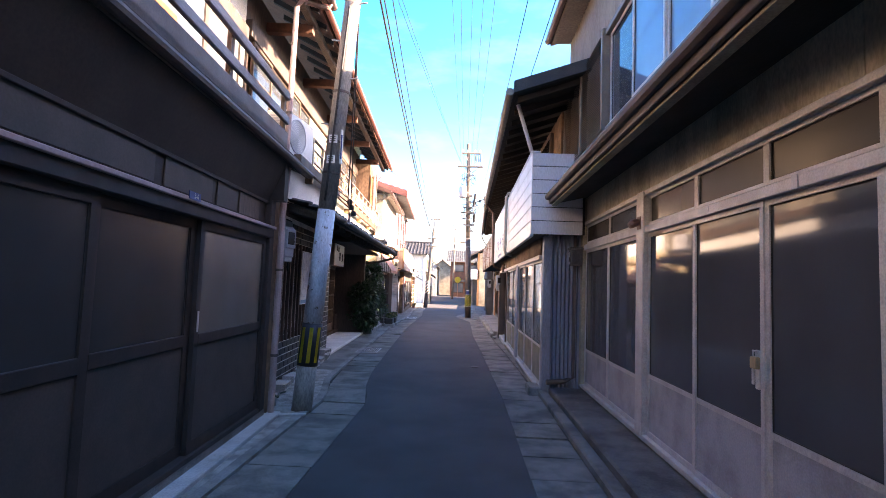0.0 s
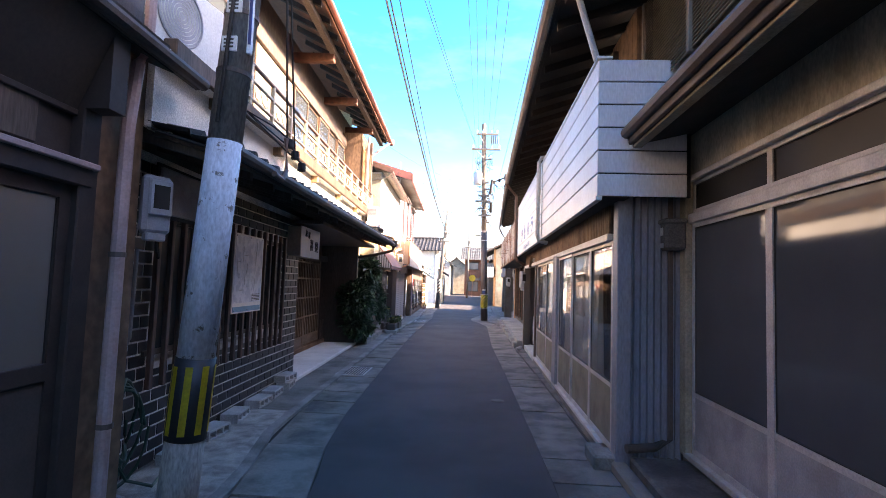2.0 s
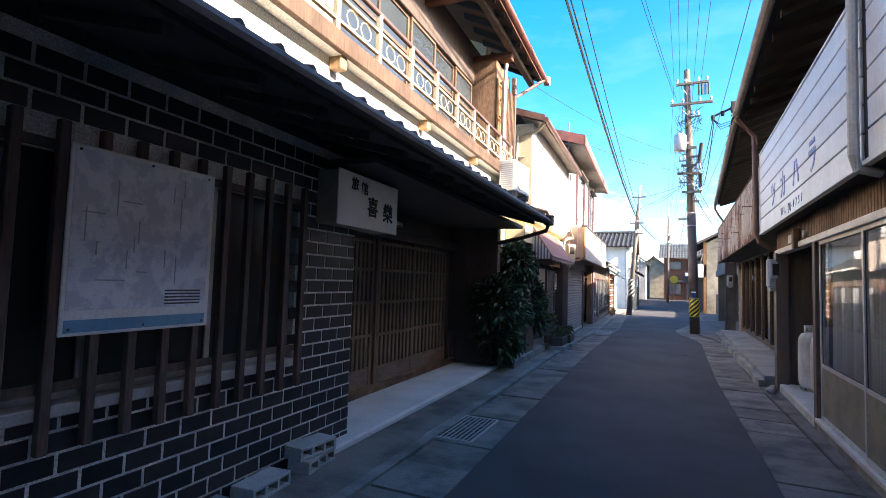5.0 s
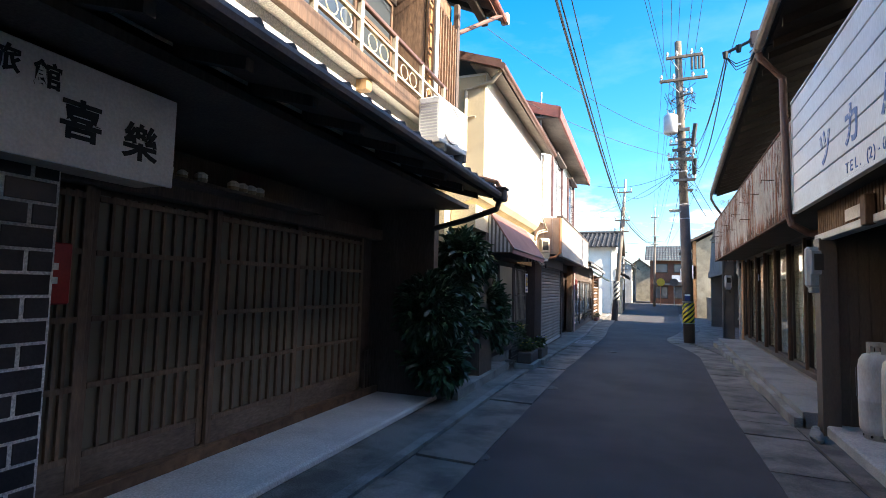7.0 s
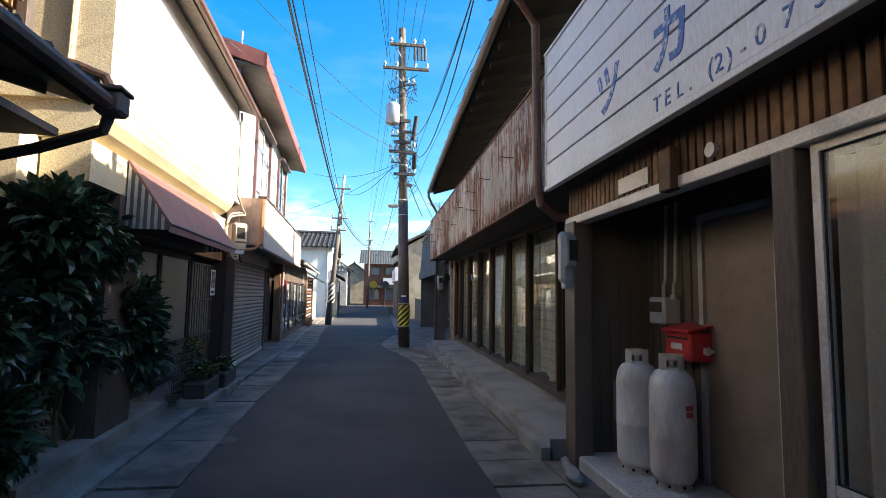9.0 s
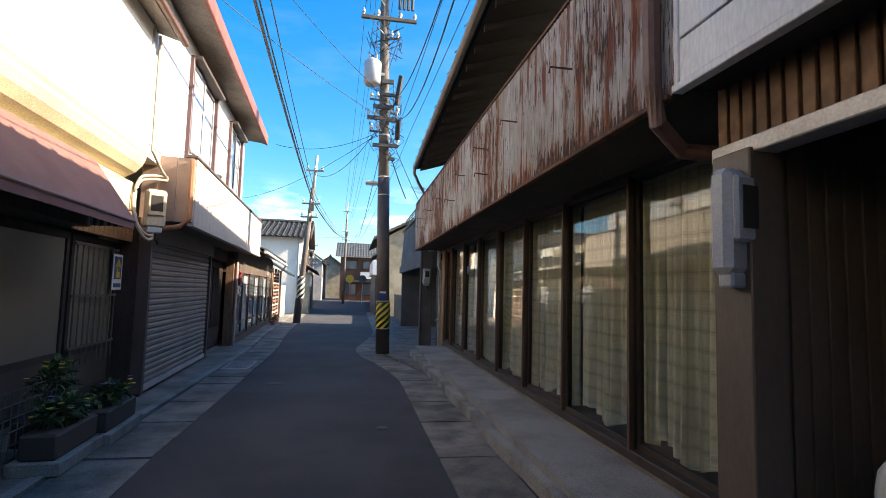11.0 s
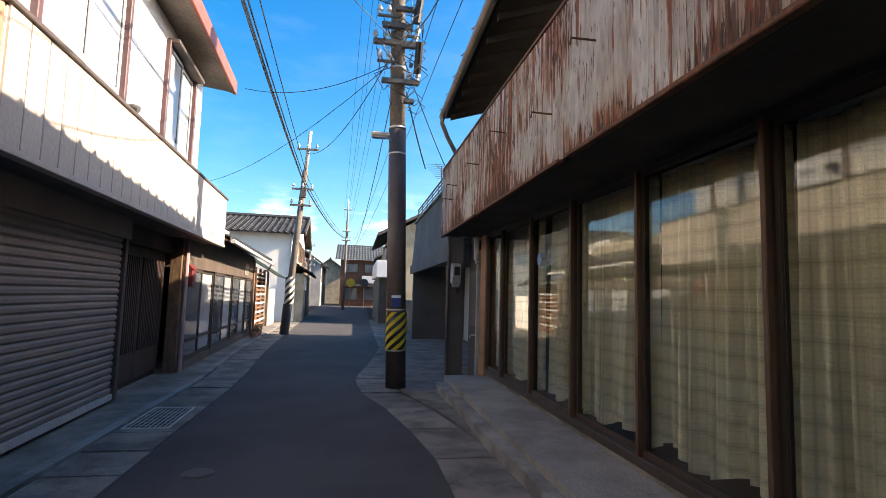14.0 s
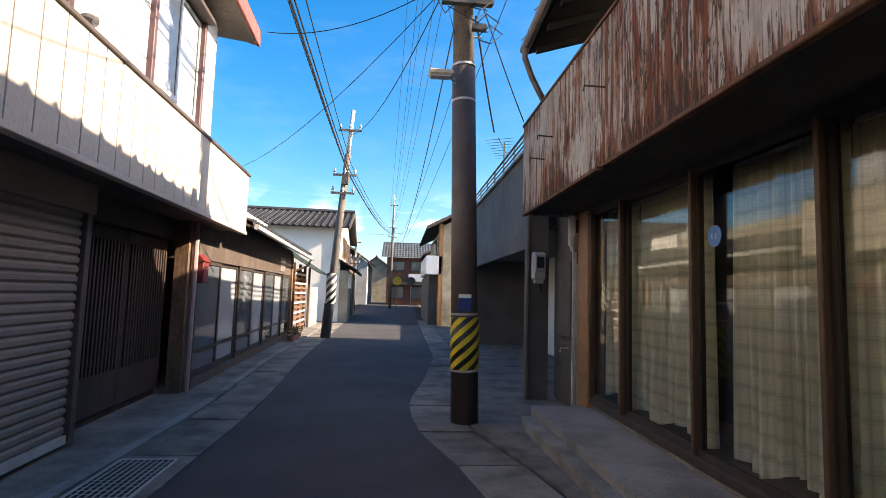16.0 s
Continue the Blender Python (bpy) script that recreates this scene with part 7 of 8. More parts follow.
YELLOW_BAND = material("yellow_band", (0.72, 0.55, 0.035), 0.5, dirt=(0.36, 0.27, 0.04), amount=0.4, scale=8, fine=60, bump=0.05)
BLACK_BAND = material("black_band", (0.018, 0.02, 0.026), 0.5, amount=0.3, scale=8, fine=60, bump=0.05)
PORCELAIN = material("porcelain", (0.55, 0.55, 0.53), 0.3, bump=0)
WHITE_BAND = material("white_band", (0.55, 0.52, 0.42), 0.6, amount=0.4, scale=8, fine=60, bump=0.05)


def left_pole():
    p = thing("utility_pole", (-1.51, 5.5, 0), RIGHT, "leaning concrete utility pole with flaking blue-white paint and striped guard", "utility pole", "utility poles")
    def at(z): return (-1.51 + 0.073 * z, 5.5, z)
    part("foot", tube([at(-0.02), at(0.56)], [0.125, 0.121], sides=24), GREY_POLE, p, smooth=True)
    part("painted_shaft", tube([at(1.06), at(2.5)], [0.117, 0.111], sides=24), POLE_FLAKING, p, "flaking blue-white paint", smooth=True)
    part("upper_shaft", tube([at(2.5), at(5.0), at(8.6)], [0.109, 0.101, 0.09], sides=24), GREY_POLE, p, smooth=True)
    g = part("guard", tube([at(0.56), at(1.08)], [0.127, 0.124], sides=28), BLACK_BAND, p, "black guard with yellow stripes", smooth=True)
    for k in range(8):
        a0 = k * math.pi / 4 + 0.1
        bm = bmesh.new()
        cols = []
        for j in range(4):
            t = a0 + j * 0.115
            cols.append([bm.verts.new(Vector(at(z)) + Vector((math.cos(t), math.sin(t), 0)) * 0.1295) for z in (0.60, 1.03)])
        for c, d in zip(cols, cols[1:]):
            bm.faces.new((c[0], d[0], d[1], c[1]))
        bmesh.ops.solidify(bm, geom=bm.faces[:], thickness=0.002)
        part("stripe", bm, YELLOW_BAND, g)
    for z in (2.95, 3.35, 4.0):
        part("clamp", tube([at(z), at(z + 0.03)], 0.114, sides=20), STEEL_BROWN, p)
    for z in (3.13, 3.39):
        x, y, _ = at(z)
        part("tag", box(x - 0.05, x + 0.05, y - 0.117, y - 0.100, z - 0.05, z + 0.05), SIGN_WHITE, p, "white number tag")
        for k in range(3):
            part("tag_mark", box(x - 0.035, x + 0.03, y - 0.119, y - 0.116, z - 0.03 + k * 0.025, z - 0.018 + k * 0.025), GREY_WALL, p)
    x, y, _ = at(3.3)
    part("number_strip", box(x + 0.085, x + 0.112, y - 0.075, y - 0.035, 3.08, 3.52, bevel=0.004), SIGN_WHITE, p, "narrow white and blue number strip")
    part("strip_marks", box(x + 0.095, x + 0.1135, y - 0.079, y - 0.07, 3.14, 3.45), BLUE_PLATE, p)
    for z, s in ((3.6, -1), (4.2, 1), (4.7, -1), (5.2, 1)):
        x, y, _ = at(z)
        part("step_bolt", tube([(x, y, z), (x + s * 0.20, y - 0.05, z)], 0.009, sides=6), ALU, p)
    part("conduit", tube([at(2.6 + k * 0.5)[:1] + (5.37, 2.6 + k * 0.5) for k in range(6)], 0.014, sides=6), CABLE, p)
    x = at(6.5)[0]
    part("crossarm", box(x - 0.5, x + 0.9, 5.44, 5.52, 6.4, 6.48), POLE_CONCRETE, p)


def flaking():
    m = material("flaking_pole_paint", (0.66, 0.70, 0.74), 0.6, dirt=(0.44, 0.47, 0.51), amount=0.7, scale=3, fine=60, bump=0.15, streak=(1, 1, 0.4))
    t = m.node_tree
    p = t.nodes["Principled BSDF"]
    base = p.inputs["Base Color"].links[0].from_socket
    geo = t.nodes.new("ShaderNodeNewGeometry")
    n = t.nodes.new("ShaderNodeTexNoise")
    n.inputs["Scale"].default_value, n.inputs["Detail"].default_value, n.inputs["Roughness"].default_value = 7, 8, 0.7
    t.links.new(geo.outputs["Position"], n.inputs["Vector"])
    r = t.nodes.new("ShaderNodeMapRange")
    r.inputs["From Min"].default_value, r.inputs["From Max"].default_value = 0.585, 0.62
    t.links.new(n.outputs[0], r.inputs[0])
    mx = t.nodes.new("ShaderNodeMix")
    mx.data_type = "RGBA"
    mx.inputs["B"].default_value = (0.17, 0.15, 0.13, 1)
    t.links.new(r.outputs[0], mx.inputs["Factor"])
    t.links.new(base, mx.inputs["A"])
    t.links.new(mx.outputs["Result"], p.inputs["Base Color"])
    return m


POLE_FLAKING = flaking()
left_pole()


def insulator(parent, x, y, z, up=1):
    part("insulator", tube([(x, y, z), (x, y, z + 0.05 * up), (x, y, z + 0.06 * up), (x, y, z + 0.10 * up), (x, y, z + 0.11 * up), (x, y, z + 0.16 * up)], [0.02, 0.02, 0.045, 0.045, 0.03, 0.02], sides=10), PORCELAIN, parent)


def diagonal_guard(parent, x, y, z0, z1, r, ground, stripe, count=7):
    """A sleeve with stripes that wind round it."""
    g = part("guard", tube([(x, y, z0), (x, y, z1)], r, sides=28), ground, parent, "striped guard sleeve", smooth=True)
    h = z1 - z0
    for k in range(count):
        bm = bmesh.new()
        cols = []
        for j in range(25):
            t = math.pi + j * math.pi / 12
            zc = z0 + (k - 2.5) * h / (count - 3) + j * 0.036
            lo, hi = max(z0, min(z1, zc)), max(z0, min(z1, zc + h / (count - 3) * 0.5))
            cols.append([bm.verts.new((x + (r + 0.003) * math.cos(t), y + (r + 0.003) * math.sin(t), z)) for z in (lo, hi + 1e-5)])
        for c, d in zip(cols, cols[1:]):
            bm.faces.new((c[0], d[0], d[1], c[1]))
        part("stripe", bm, stripe, g)


def right_pole():
    X, Y = 0.70, 25.4
    p = thing("utility_pole", (X, Y, 0), RIGHT, "tall concrete utility pole with brown sleeve, transformer and crossarms", "utility pole", "utility poles")
    def at(z): return (X - 0.028 * z, Y, z)
    part("lower_shaft", tube([at(-0.02), at(4.0)], [0.155, 0.135], sides=24), STEEL_BROWN, p, "dark brown sleeve", smooth=True)
    part("upper_shaft", tube([at(4.0), at(9.0)], [0.125, 0.095], sides=24), POLE_CONCRETE, p, smooth=True)
    diagonal_guard(p, X - 0.02, Y, 0.58, 1.15, 0.158, BLACK_BAND, YELLOW_BAND)
    part("plate", box(X - 0.12, X + 0.02, Y - 0.165, Y - 0.155, 1.22, 1.36), BLUE_PLATE, p, "small blue and white number plate")
    part("plate", box(X - 0.12, X + 0.02, Y - 0.165, Y - 0.155, 1.36, 1.40), SIGN_WHITE, p)
    for z in (0.56, 1.17, 3.6, 4.02, 5.0, 5.6):
        part("band", tube([at(z), at(z + 0.025)], 0.162 - 0.006 * z, sides=20), ALU, p)
    # crossarms with insulators
    for z, a, b in ((7.75, -0.55, 0.75), (8.45, -0.35, 0.65), (5.35, -0.4, 0.3)):
        x = at(z)[0]
        part("crossarm", box(x + a, x + b, Y - 0.14, Y - 0.06, z, z + 0.08, bevel=0.006), POLE_CONCRETE, p)
        for t in (0.04, 0.3, 0.7, 0.96):
            insulator(p, x + a + (b - a) * t, Y - 0.1, z + 0.08)
        part("brace", tube([(x + a * 0.6, Y - 0.1, z), (x, Y - 0.1, z - 0.35)], 0.012, sides=6), ALU, p)
    for t in (0.35, 0.45, 0.55, 0.65):
        part("fuse", tube([(at(8.3)[0] + t, Y - 0.12, 8.05), (at(8.3)[0] + t, Y - 0.12, 8.42)], 0.035, sides=8), GREY_WALL, p)
    # transformer
    tx = at(6.5)[0] - 0.28
    tr = part("transformer", tube([(tx, Y - 0.12, 6.15), (tx, Y - 0.12, 6.18), (tx, Y - 0.12, 6.68), (tx, Y - 0.12, 6.75)], [0.16, 0.20, 0.20, 0.13], sides=24), METER, p, "grey pole transformer", smooth=True)
    for dx in (-0.08, 0.08):
        part("bushing", tube([(tx + dx, Y - 0.12, 6.72), (tx + dx, Y - 0.12, 6.9)], [0.03, 0.02], sides=8), PORCELAIN, tr)
    part("hanger", box(tx, at(6.5)[0], Y - 0.14, Y - 0.1, 6.4, 6.46), ALU, tr)
    rnd = random.Random(5)
    for k in range(26):
        z = rnd.choice((4.6, 5.2, 5.4, 5.9, 6.0, 7.0, 7.4, 8.2))
        x = at(z)[0]
        q = [(x + rnd.uniform(-0.45, 0.45), Y + rnd.uniform(-0.3, 0.1), z + rnd.uniform(-0.3, 0.4)) for _ in range(3)]
        part("jumper", tube([q[0], ((q[0][0] + q[1][0]) / 2, Y - 0.15, min(q[0][2], q[1][2]) - 0.18), q[1], q[2]], 0.009, sides=4), CABLE, p)
    for k in range(7):
        z = 4.4 + k * 0.3
        part("clamp_box", box(at(z)[0] + rnd.uniform(-0.28, 0.2), at(z)[0] + rnd.uniform(0.2, 0.32), Y - 0.2, Y - 0.12, z, z + rnd.uniform(0.04, 0.14)), GREY_WALL, p)
    for z, side in ((4.75, 1), (5.05, -1), (5.5, 1), (5.8, -1), (7.3, 1)):
        x0 = at(z)[0]
        part("bracket", box(min(x0, x0 + side * 0.34), max(x0, x0 + side * 0.34), Y - 0.13, Y - 0.09, z, z + 0.04, bevel=0.004), GREY_WALL, p)
        for g in (0.16, 0.30):
            insulator(p, x0 + side * g, Y - 0.11, z + 0.04)
    for k in range(14):
        z = 4.3 + k * 0.13
        x0 = at(z)[0] + rnd.uniform(-0.1, 0.2)
        part("wire_loop", tube([(x0, Y - 0.14, z), (x0 + 0.12, Y - 0.3, z - 0.12), (x0 + 0.25, Y - 0.26, z + 0.02), (x0 + 0.12, Y - 0.2, z + 0.15), (x0, Y - 0.14, z + 0.05)], 0.007, sides=4), CABLE, p)
    part("black_box", tube([(at(6.0)[0] + 0.28, Y - 0.2, 5.7), (at(6.0)[0] + 0.36, Y - 0.3, 6.35)], 0.06, sides=10), CABLE, p)
    part("closure", tube([(at(5.2)[0] + 0.3, Y - 0.4, 5.3), (at(5.2)[0] + 0.3, Y - 0.15, 4.9)], 0.06, sides=10), CABLE, p)
    for z, s in ((4.4, 1), (4.8, -1), (5.7, 1), (6.9, 1), (7.2, -1)):
        part("step_bolt", tube([at(z), (at(z)[0] + s * 0.22, Y, z)], 0.01, sides=6), ALU, p)
    # street lamp
    lp = thing("street_lamp", (at(3.85)[0], Y, 3.85), RIGHT, "small pale street lamp on an arm on the pole", "street lamp")
    part("arm", tube([(at(3.85)[0] - 0.1, Y - 0.08, 3.80), (at(3.85)[0] - 0.2, Y - 0.2, 3.84)], 0.018, sides=8), ALU, lp)
    part("head", box(at(3.85)[0] - 0.42, at(3.85)[0] - 0.14, Y - 0.30, Y - 0.16, 3.80, 3.87, bevel=0.02), CREAM_METAL, lp)
    part("lens", box(at(3.85)[0] - 0.40, at(3.85)[0] - 0.18, Y - 0.28, Y - 0.18, 3.785, 3.802), PALE_PANE, lp)


right_pole()


def plain_pole(x, y, h, lean, label, guard):
    p = thing("utility_pole", (x, y, 0), RIGHT, label, "utility pole", "utility poles")
    def at(z): return (x + lean * z, y, z)
    part("shaft", tube([at(-0.02), at(h * 0.8)], [0.125, 0.09], sides=16), POLE_CONCRETE, p, smooth=True)
    part("top_tube", tube([at(h * 0.8), at(h)], [0.07, 0.06], sides=12), PIPE_WHITE, p, smooth=True)
    if guard:
        part("sleeve", tube([at(0.0), at(1.0)], [0.15, 0.15], sides=16), BLACK_BAND, p)
        diagonal_guard(p, x + lean * 1.4, y, 1.0, 1.9, 0.15, BLACK_BAND, WHITE_BAND)
    for z in (0.62, 0.7, 0.9):
        xx = at(h * z)[0]
        part("crossarm", box(xx - 0.35, xx + 0.35, y - 0.13, y - 0.07, h * z, h * z + 0.06), POLE_CONCRETE, p)
        for t in (-0.3, 0.0, 0.3):
            insulator(p, xx + t, y - 0.1, h * z + 0.06)
    part("junction", box(at(h * 0.68)[0] - 0.05, at(h * 0.68)[0] + 0.14, y - 0.28, y - 0.1, h * 0.66, h * 0.7), GREY_WALL, p)


plain_pole(-2.2, 35.1, 6.9, 0.075, "leaning concrete utility pole with black and white guard", True)
plain_pole(-0.9, 62, 9.5, 0.01, "far concrete utility pole with crossarms", False)
plain_pole(-3.2, 55, 5.2, 0.0, "thin pale far pole beside the street", False)

# cables along the left side, past the inn to the third pole
for k, (dx, dz, s, r) in enumerate(((0.0, 0.0, 0.55, 0.016), (0.05, 0.10, 0.6, 0.012), (0.16, 0.25, 0.5, 0.009), (0.02, -0.05, 0.62, 0.010))):
    cable((-1.05 + dx, 5.45, 6.45 + dz), (-1.75 + dx * 0.5, 35.0, 4.95 + dz), s, r, "thick black cable bundle strung from pole to pole", "street cables")
    cable((-0.85 + dx, -12, 7.2 + dz), (-1.05 + dx, 5.45, 6.45 + dz), 0.4, r, "thick black cable bundle strung from pole to pole", "street cables")
    cable((-1.75 + dx * 0.5, 35.0, 4.95 + dz), (-0.7, 62, 6.2 + dz), 0.5, r, "thick black cable bundle strung from pole to pole", "street cables")
# wires to and past the right pole
for k in range(7):
    x = 0.05 + k * 0.19
    z = (8.65, 7.95, 8.65, 7.95, 7.95, 5.6, 5.2)[k]
    cable((-0.25 + k * 0.32, -14, z + 1.3), (x, 25.3, z), 0.75, 0.006)
    cable((x, 25.3, z), (-1.1 + k * 0.12, 62, z - 0.7 if z > 6 else z), 0.7, 0.006)
cable((0.05, 25.3, 8.1), (-3.2, -14, 8.9), 0.6, 0.007)
cable((0.15, 25.3, 7.9), (-2.9, -14, 8.9), 0.7, 0.006)
cable((0.6, 25.3, 5.3), (-0.5, 62, 5.9), 1.6, 0.010)
cable((0.45, 25.3, 5.2), (-1.75, 35, 6.1), 0.5, 0.008)
cable((0.5, 25.3, 5.1), (-2.05, 26.8, 5.0), 0.25, 0.006)
cable((0.5, 25.3, 5.4), (-3.2, 18.5, 5.6), 0.2, 0.006)
cable((0.45, 25.3, 6.0), (-2.6, 16.6, 5.7), 0.25, 0.005)
cable((0.62, 25.3, 5.2), (1.5, 26.2, 3.7), 0.05, 0.008)
cable((0.7, 25.3, 4.6), (1.3, 27.3, 3.9), 0.05, 0.012)
cable((0.75, 25.3, 5.9), (0.74, 15.71, 4.30), 0.5, 0.008)
cable((0.75, 25.3, 5.6), (0.76, 15.71, 4.32), 0.9, 0.008)
cable((0.2, 62, 6.3), (-14, 70, 7.5), 0.5, 0.008)
cable((0.4, 25.3, 5.0), (-8, 40, 6.0), 0.9, 0.006)
cable((-1.02, 5.4, 5.6), (-1.30, 6.5, 2.82), 0.08, 0.010)
cable((-1.02, 5.4, 5.4), (-1.30, 6.7, 2.74), 0.10, 0.008)
cable((-1.05, 5.4, 5.2), (-1.62, 4.9, 5.2), 0.08, 0.008)
dr = thing("drop_wire_clamps", (0.5, 6.6, 2.7), LEFT, "black drop-wire insulators at the inn eave", "insulators")
for k, (u, z) in enumerate(((6.45, 2.80), (6.62, 2.74), (6.82, 2.68))):
    part("clamp", tube([(0.66, u, z), (0.66, u, z - 0.07)], [0.036, 0.04], sides=10), CABLE, dr)
    part("strap", tube([(0.66, u, z), (0.5, u + 0.02, z + 0.12), (0.2, 6.6, 3.1)], 0.008, sides=5), CABLE, dr)
part("elbow", tube([(0.66, 6.36, 2.78), (0.69, 6.32, 2.5), (0.70, 6.2, 2.40), (0.70, 6.02, 2.41)], 0.022, sides=8), PIPE_BROWN, dr)
br = thing("wire_bracket", (1.08, 15.7, 4.45), RIGHT, "dark iron wire bracket at the eave corner", "bracket")
part("arm", tube([(1.12, 15.7, 4.50), (0.72, 15.72, 4.34)], 0.018, sides=6), STEEL_BROWN, br)
part("plate", box(1.0, 1.14, 15.66, 15.74, 4.38, 4.56, bevel=0.01), STEEL_BROWN, br)
for k in range(3):
    part("insulator", tube([(0.74 + k * 0.14, 15.71, 4.36 + k * 0.06), (0.74 + k * 0.14, 15.71, 4.28 + k * 0.06)], [0.035, 0.025], sides=8), CABLE, br)
for k in range(3):
    part("loop", tube([(0.74, 15.71, 4.30), (0.85, 15.71, 4.20 - k * 0.04), (1.0, 15.7, 4.24 - k * 0.03), (1.08, 15.7, 4.4)], 0.006, sides=5), CABLE, br)

# ---- beyond ----
def garage():
    h = thing("house", (2.0, 29, 0), RIGHT, "grey concrete building with an open bay and roof railing", "house", "houses of the right row")
    part("utility_wall", box(2.14, 2.4, 25.86, 26.85, 0, 4.2), GREY_WALL, h)
    part("post", box(1.70, 1.98, 26.6, 26.85, 0, 3.6, bevel=0.01), GREY_WALL, h)
    part("upper_wall", prism([(1.85, 2.35), (1.95, 3.75), (7, 3.75), (7, 2.35)], "y", 26.8, 34.2), GREY_WALL, h)
    part("beam", box(1.80, 1.9, 26.8, 34.2, 2.1, 2.36), GREY_WALL, h)
    part("bay_back", box(3.6, 3.8, 26.6, 34.2, 0, 2.4), WHITE, h)
    part("bay_side", box(1.9, 3.8, 34.0, 34.2, 0, 2.4), GREY_WALL, h)
    part("bay_ceiling", box(1.9, 3.8, 26.7, 34.2, 2.36, 2.4), GREY_WALL, h)
    part("parapet_cap", box(1.88, 2.1, 26.8, 34.2, 3.75, 3.8), CONCRETE, h)
    for z in (3.9, 4.0, 4.1, 4.2):
        part("rail", tube([(2.0, 27.0, z), (2.0, 34.1, z)], 0.016 if z < 4.15 else 0.024, sides=6), GREY_WALL, h)
    for k in range(8):
        part("rail_post", tube([(2.0, 27.0 + k, 3.78), (2.0, 27.0 + k, 4.2)], 0.018, sides=6), GREY_WALL, h)
    part("stair_head", box(2.5, 4.2, 25.86, 28.2, 3.4, 4.5), PALE_CONCRETE, h)
    # unseen block added behind the railing to keep sun off the houses opposite
    part("unseen_sun_block", box(4.6, 8, 26, 34, 3.4, 5.3), PALE_CONCRETE, h)
    part("pipe", tube([(1.68, 26.58, 0), (1.68, 26.58, 3.6)], 0.03, sides=8), GREY_WALL, h)
    part("cupboard", box(2.06, 2.15, 25.95, 26.5, 0.9, 1.85, bevel=0.008), GREY_WALL, h)
    part("tap", tube([(2.13, 26.2, 0.75), (2.03, 26.2, 0.75), (2.02, 26.2, 0.70)], 0.014, sides=6), ALU, h)
    meter_box(1.80, 26.55, 1.62, -1, RIGHT, 10, "grey electricity meter on the concrete post", 0.95)
    meter_box(2.02, 25.72, 2.0, -1, RIGHT, 20, "grey electricity meter beside the corner post", 1.0)


garage()
an = thing("tv_antenna", (2.4, 32, 3.8), RIGHT, "thin metal roof antenna above the railing", "antenna")
part("mast", tube([(2.4, 32, 3.78), (2.4, 32, 5.2)], 0.016, sides=6), GREY_WALL, an)
part("boom", tube([(2.1, 31.2, 5.05), (2.7, 32.9, 5.05)], 0.01, sides=5), GREY_WALL, an)
for k in range(8):
    part("element", tube([(1.85 + k * 0.08, 31.5 + k * 0.22, 5.07), (2.45 + k * 0.08, 31.2 + k * 0.22, 5.07)], 0.006, sides=4), GREY_WALL, an)
st2 = thing("stone_weight", (1.5, 15.45, 0.02), RIGHT, "broken concrete lumps beside the doorway", "stones")
for k in range(4):
    bm = bmesh.new()
    bmesh.ops.create_icosphere(bm, subdivisions=2, radius=0.07 - 0.01 * k, matrix=Matrix.Translation((1.44 + 0.03 * k, 15.2 + 0.14 * k, 0.05)) @ Matrix.Diagonal((1, 1.4, 0.7, 1)))
    for v in bm.verts:
        v.co += Vector((1, 1, 1)) * 0.02 * noise.noise(v.co * 14)
    part("lump", bm, CONCRETE, st2)


def simple_house(name, row, x0, x1, y0, y1, eave, ridge, wall, roof, s, label, windows=(), over=0.5, extra=None):
    """A far house: walls, gabled tile roof with its ridge along the street, framed windows on the street side."""
    h = thing(name, (x0 if s < 0 else x1, (y0 + y1) / 2, 0), row, label, "house", "far houses")
    part("wall", box(x0, x1, y0, y1, 0, eave), wall, h)
    mid = (x0 + x1) / 2
    part("gable", prism([(x0, eave), (x1, eave), (mid, ridge - 0.1)], "y", y0, y1), wall, h)
    tiled_roof(h, x0 - over, mid, y0 - 0.4, y1 + 0.4, eave - 0.1, ridge, roof, 0.3, course=0.34)
    tiled_roof(h, x1 + over, mid, y0 - 0.4, y1 + 0.4, eave - 0.1, ridge, roof, 0.3, course=0.34)
    part("ridge", tube([(mid, y0 - 0.4, ridge + 0.05), (mid, y1 + 0.4, ridge + 0.05)], 0.12, sides=8), roof, h)
    for xx in (x0 - over, x1 + over):
        part("verge", prism([(xx, eave - 0.2), (mid, ridge - 0.1), (mid, ridge + 0.02), (xx, eave - 0.06)], "y", y0 - 0.42, y0 - 0.36), DARK_WOOD, h)
    f = x0 if s < 0 else x1
    for k, (b, c, z0, z1) in enumerate(windows):
        w = part("window", box(min(f, f + s * 0.04), max(f, f + s * 0.04), b, c, z0, z1, bevel=0.006), BRONZE, h)
        m = (b + c) / 2
        for e, g in ((b + 0.05, m - 0.02), (m + 0.02, c - 0.05)):
            part("pane", box(min(f + s * 0.04, f + s * 0.045), max(f + s * 0.04, f + s * 0.045), e, g, z0 + 0.05, z1 - 0.05), SHOW_PANE, w)
    return h


FAR_WALL = material("pale_grey_render", (0.42, 0.40, 0.37), 0.85, amount=0.4, scale=1.2, fine=60, bump=0.2)
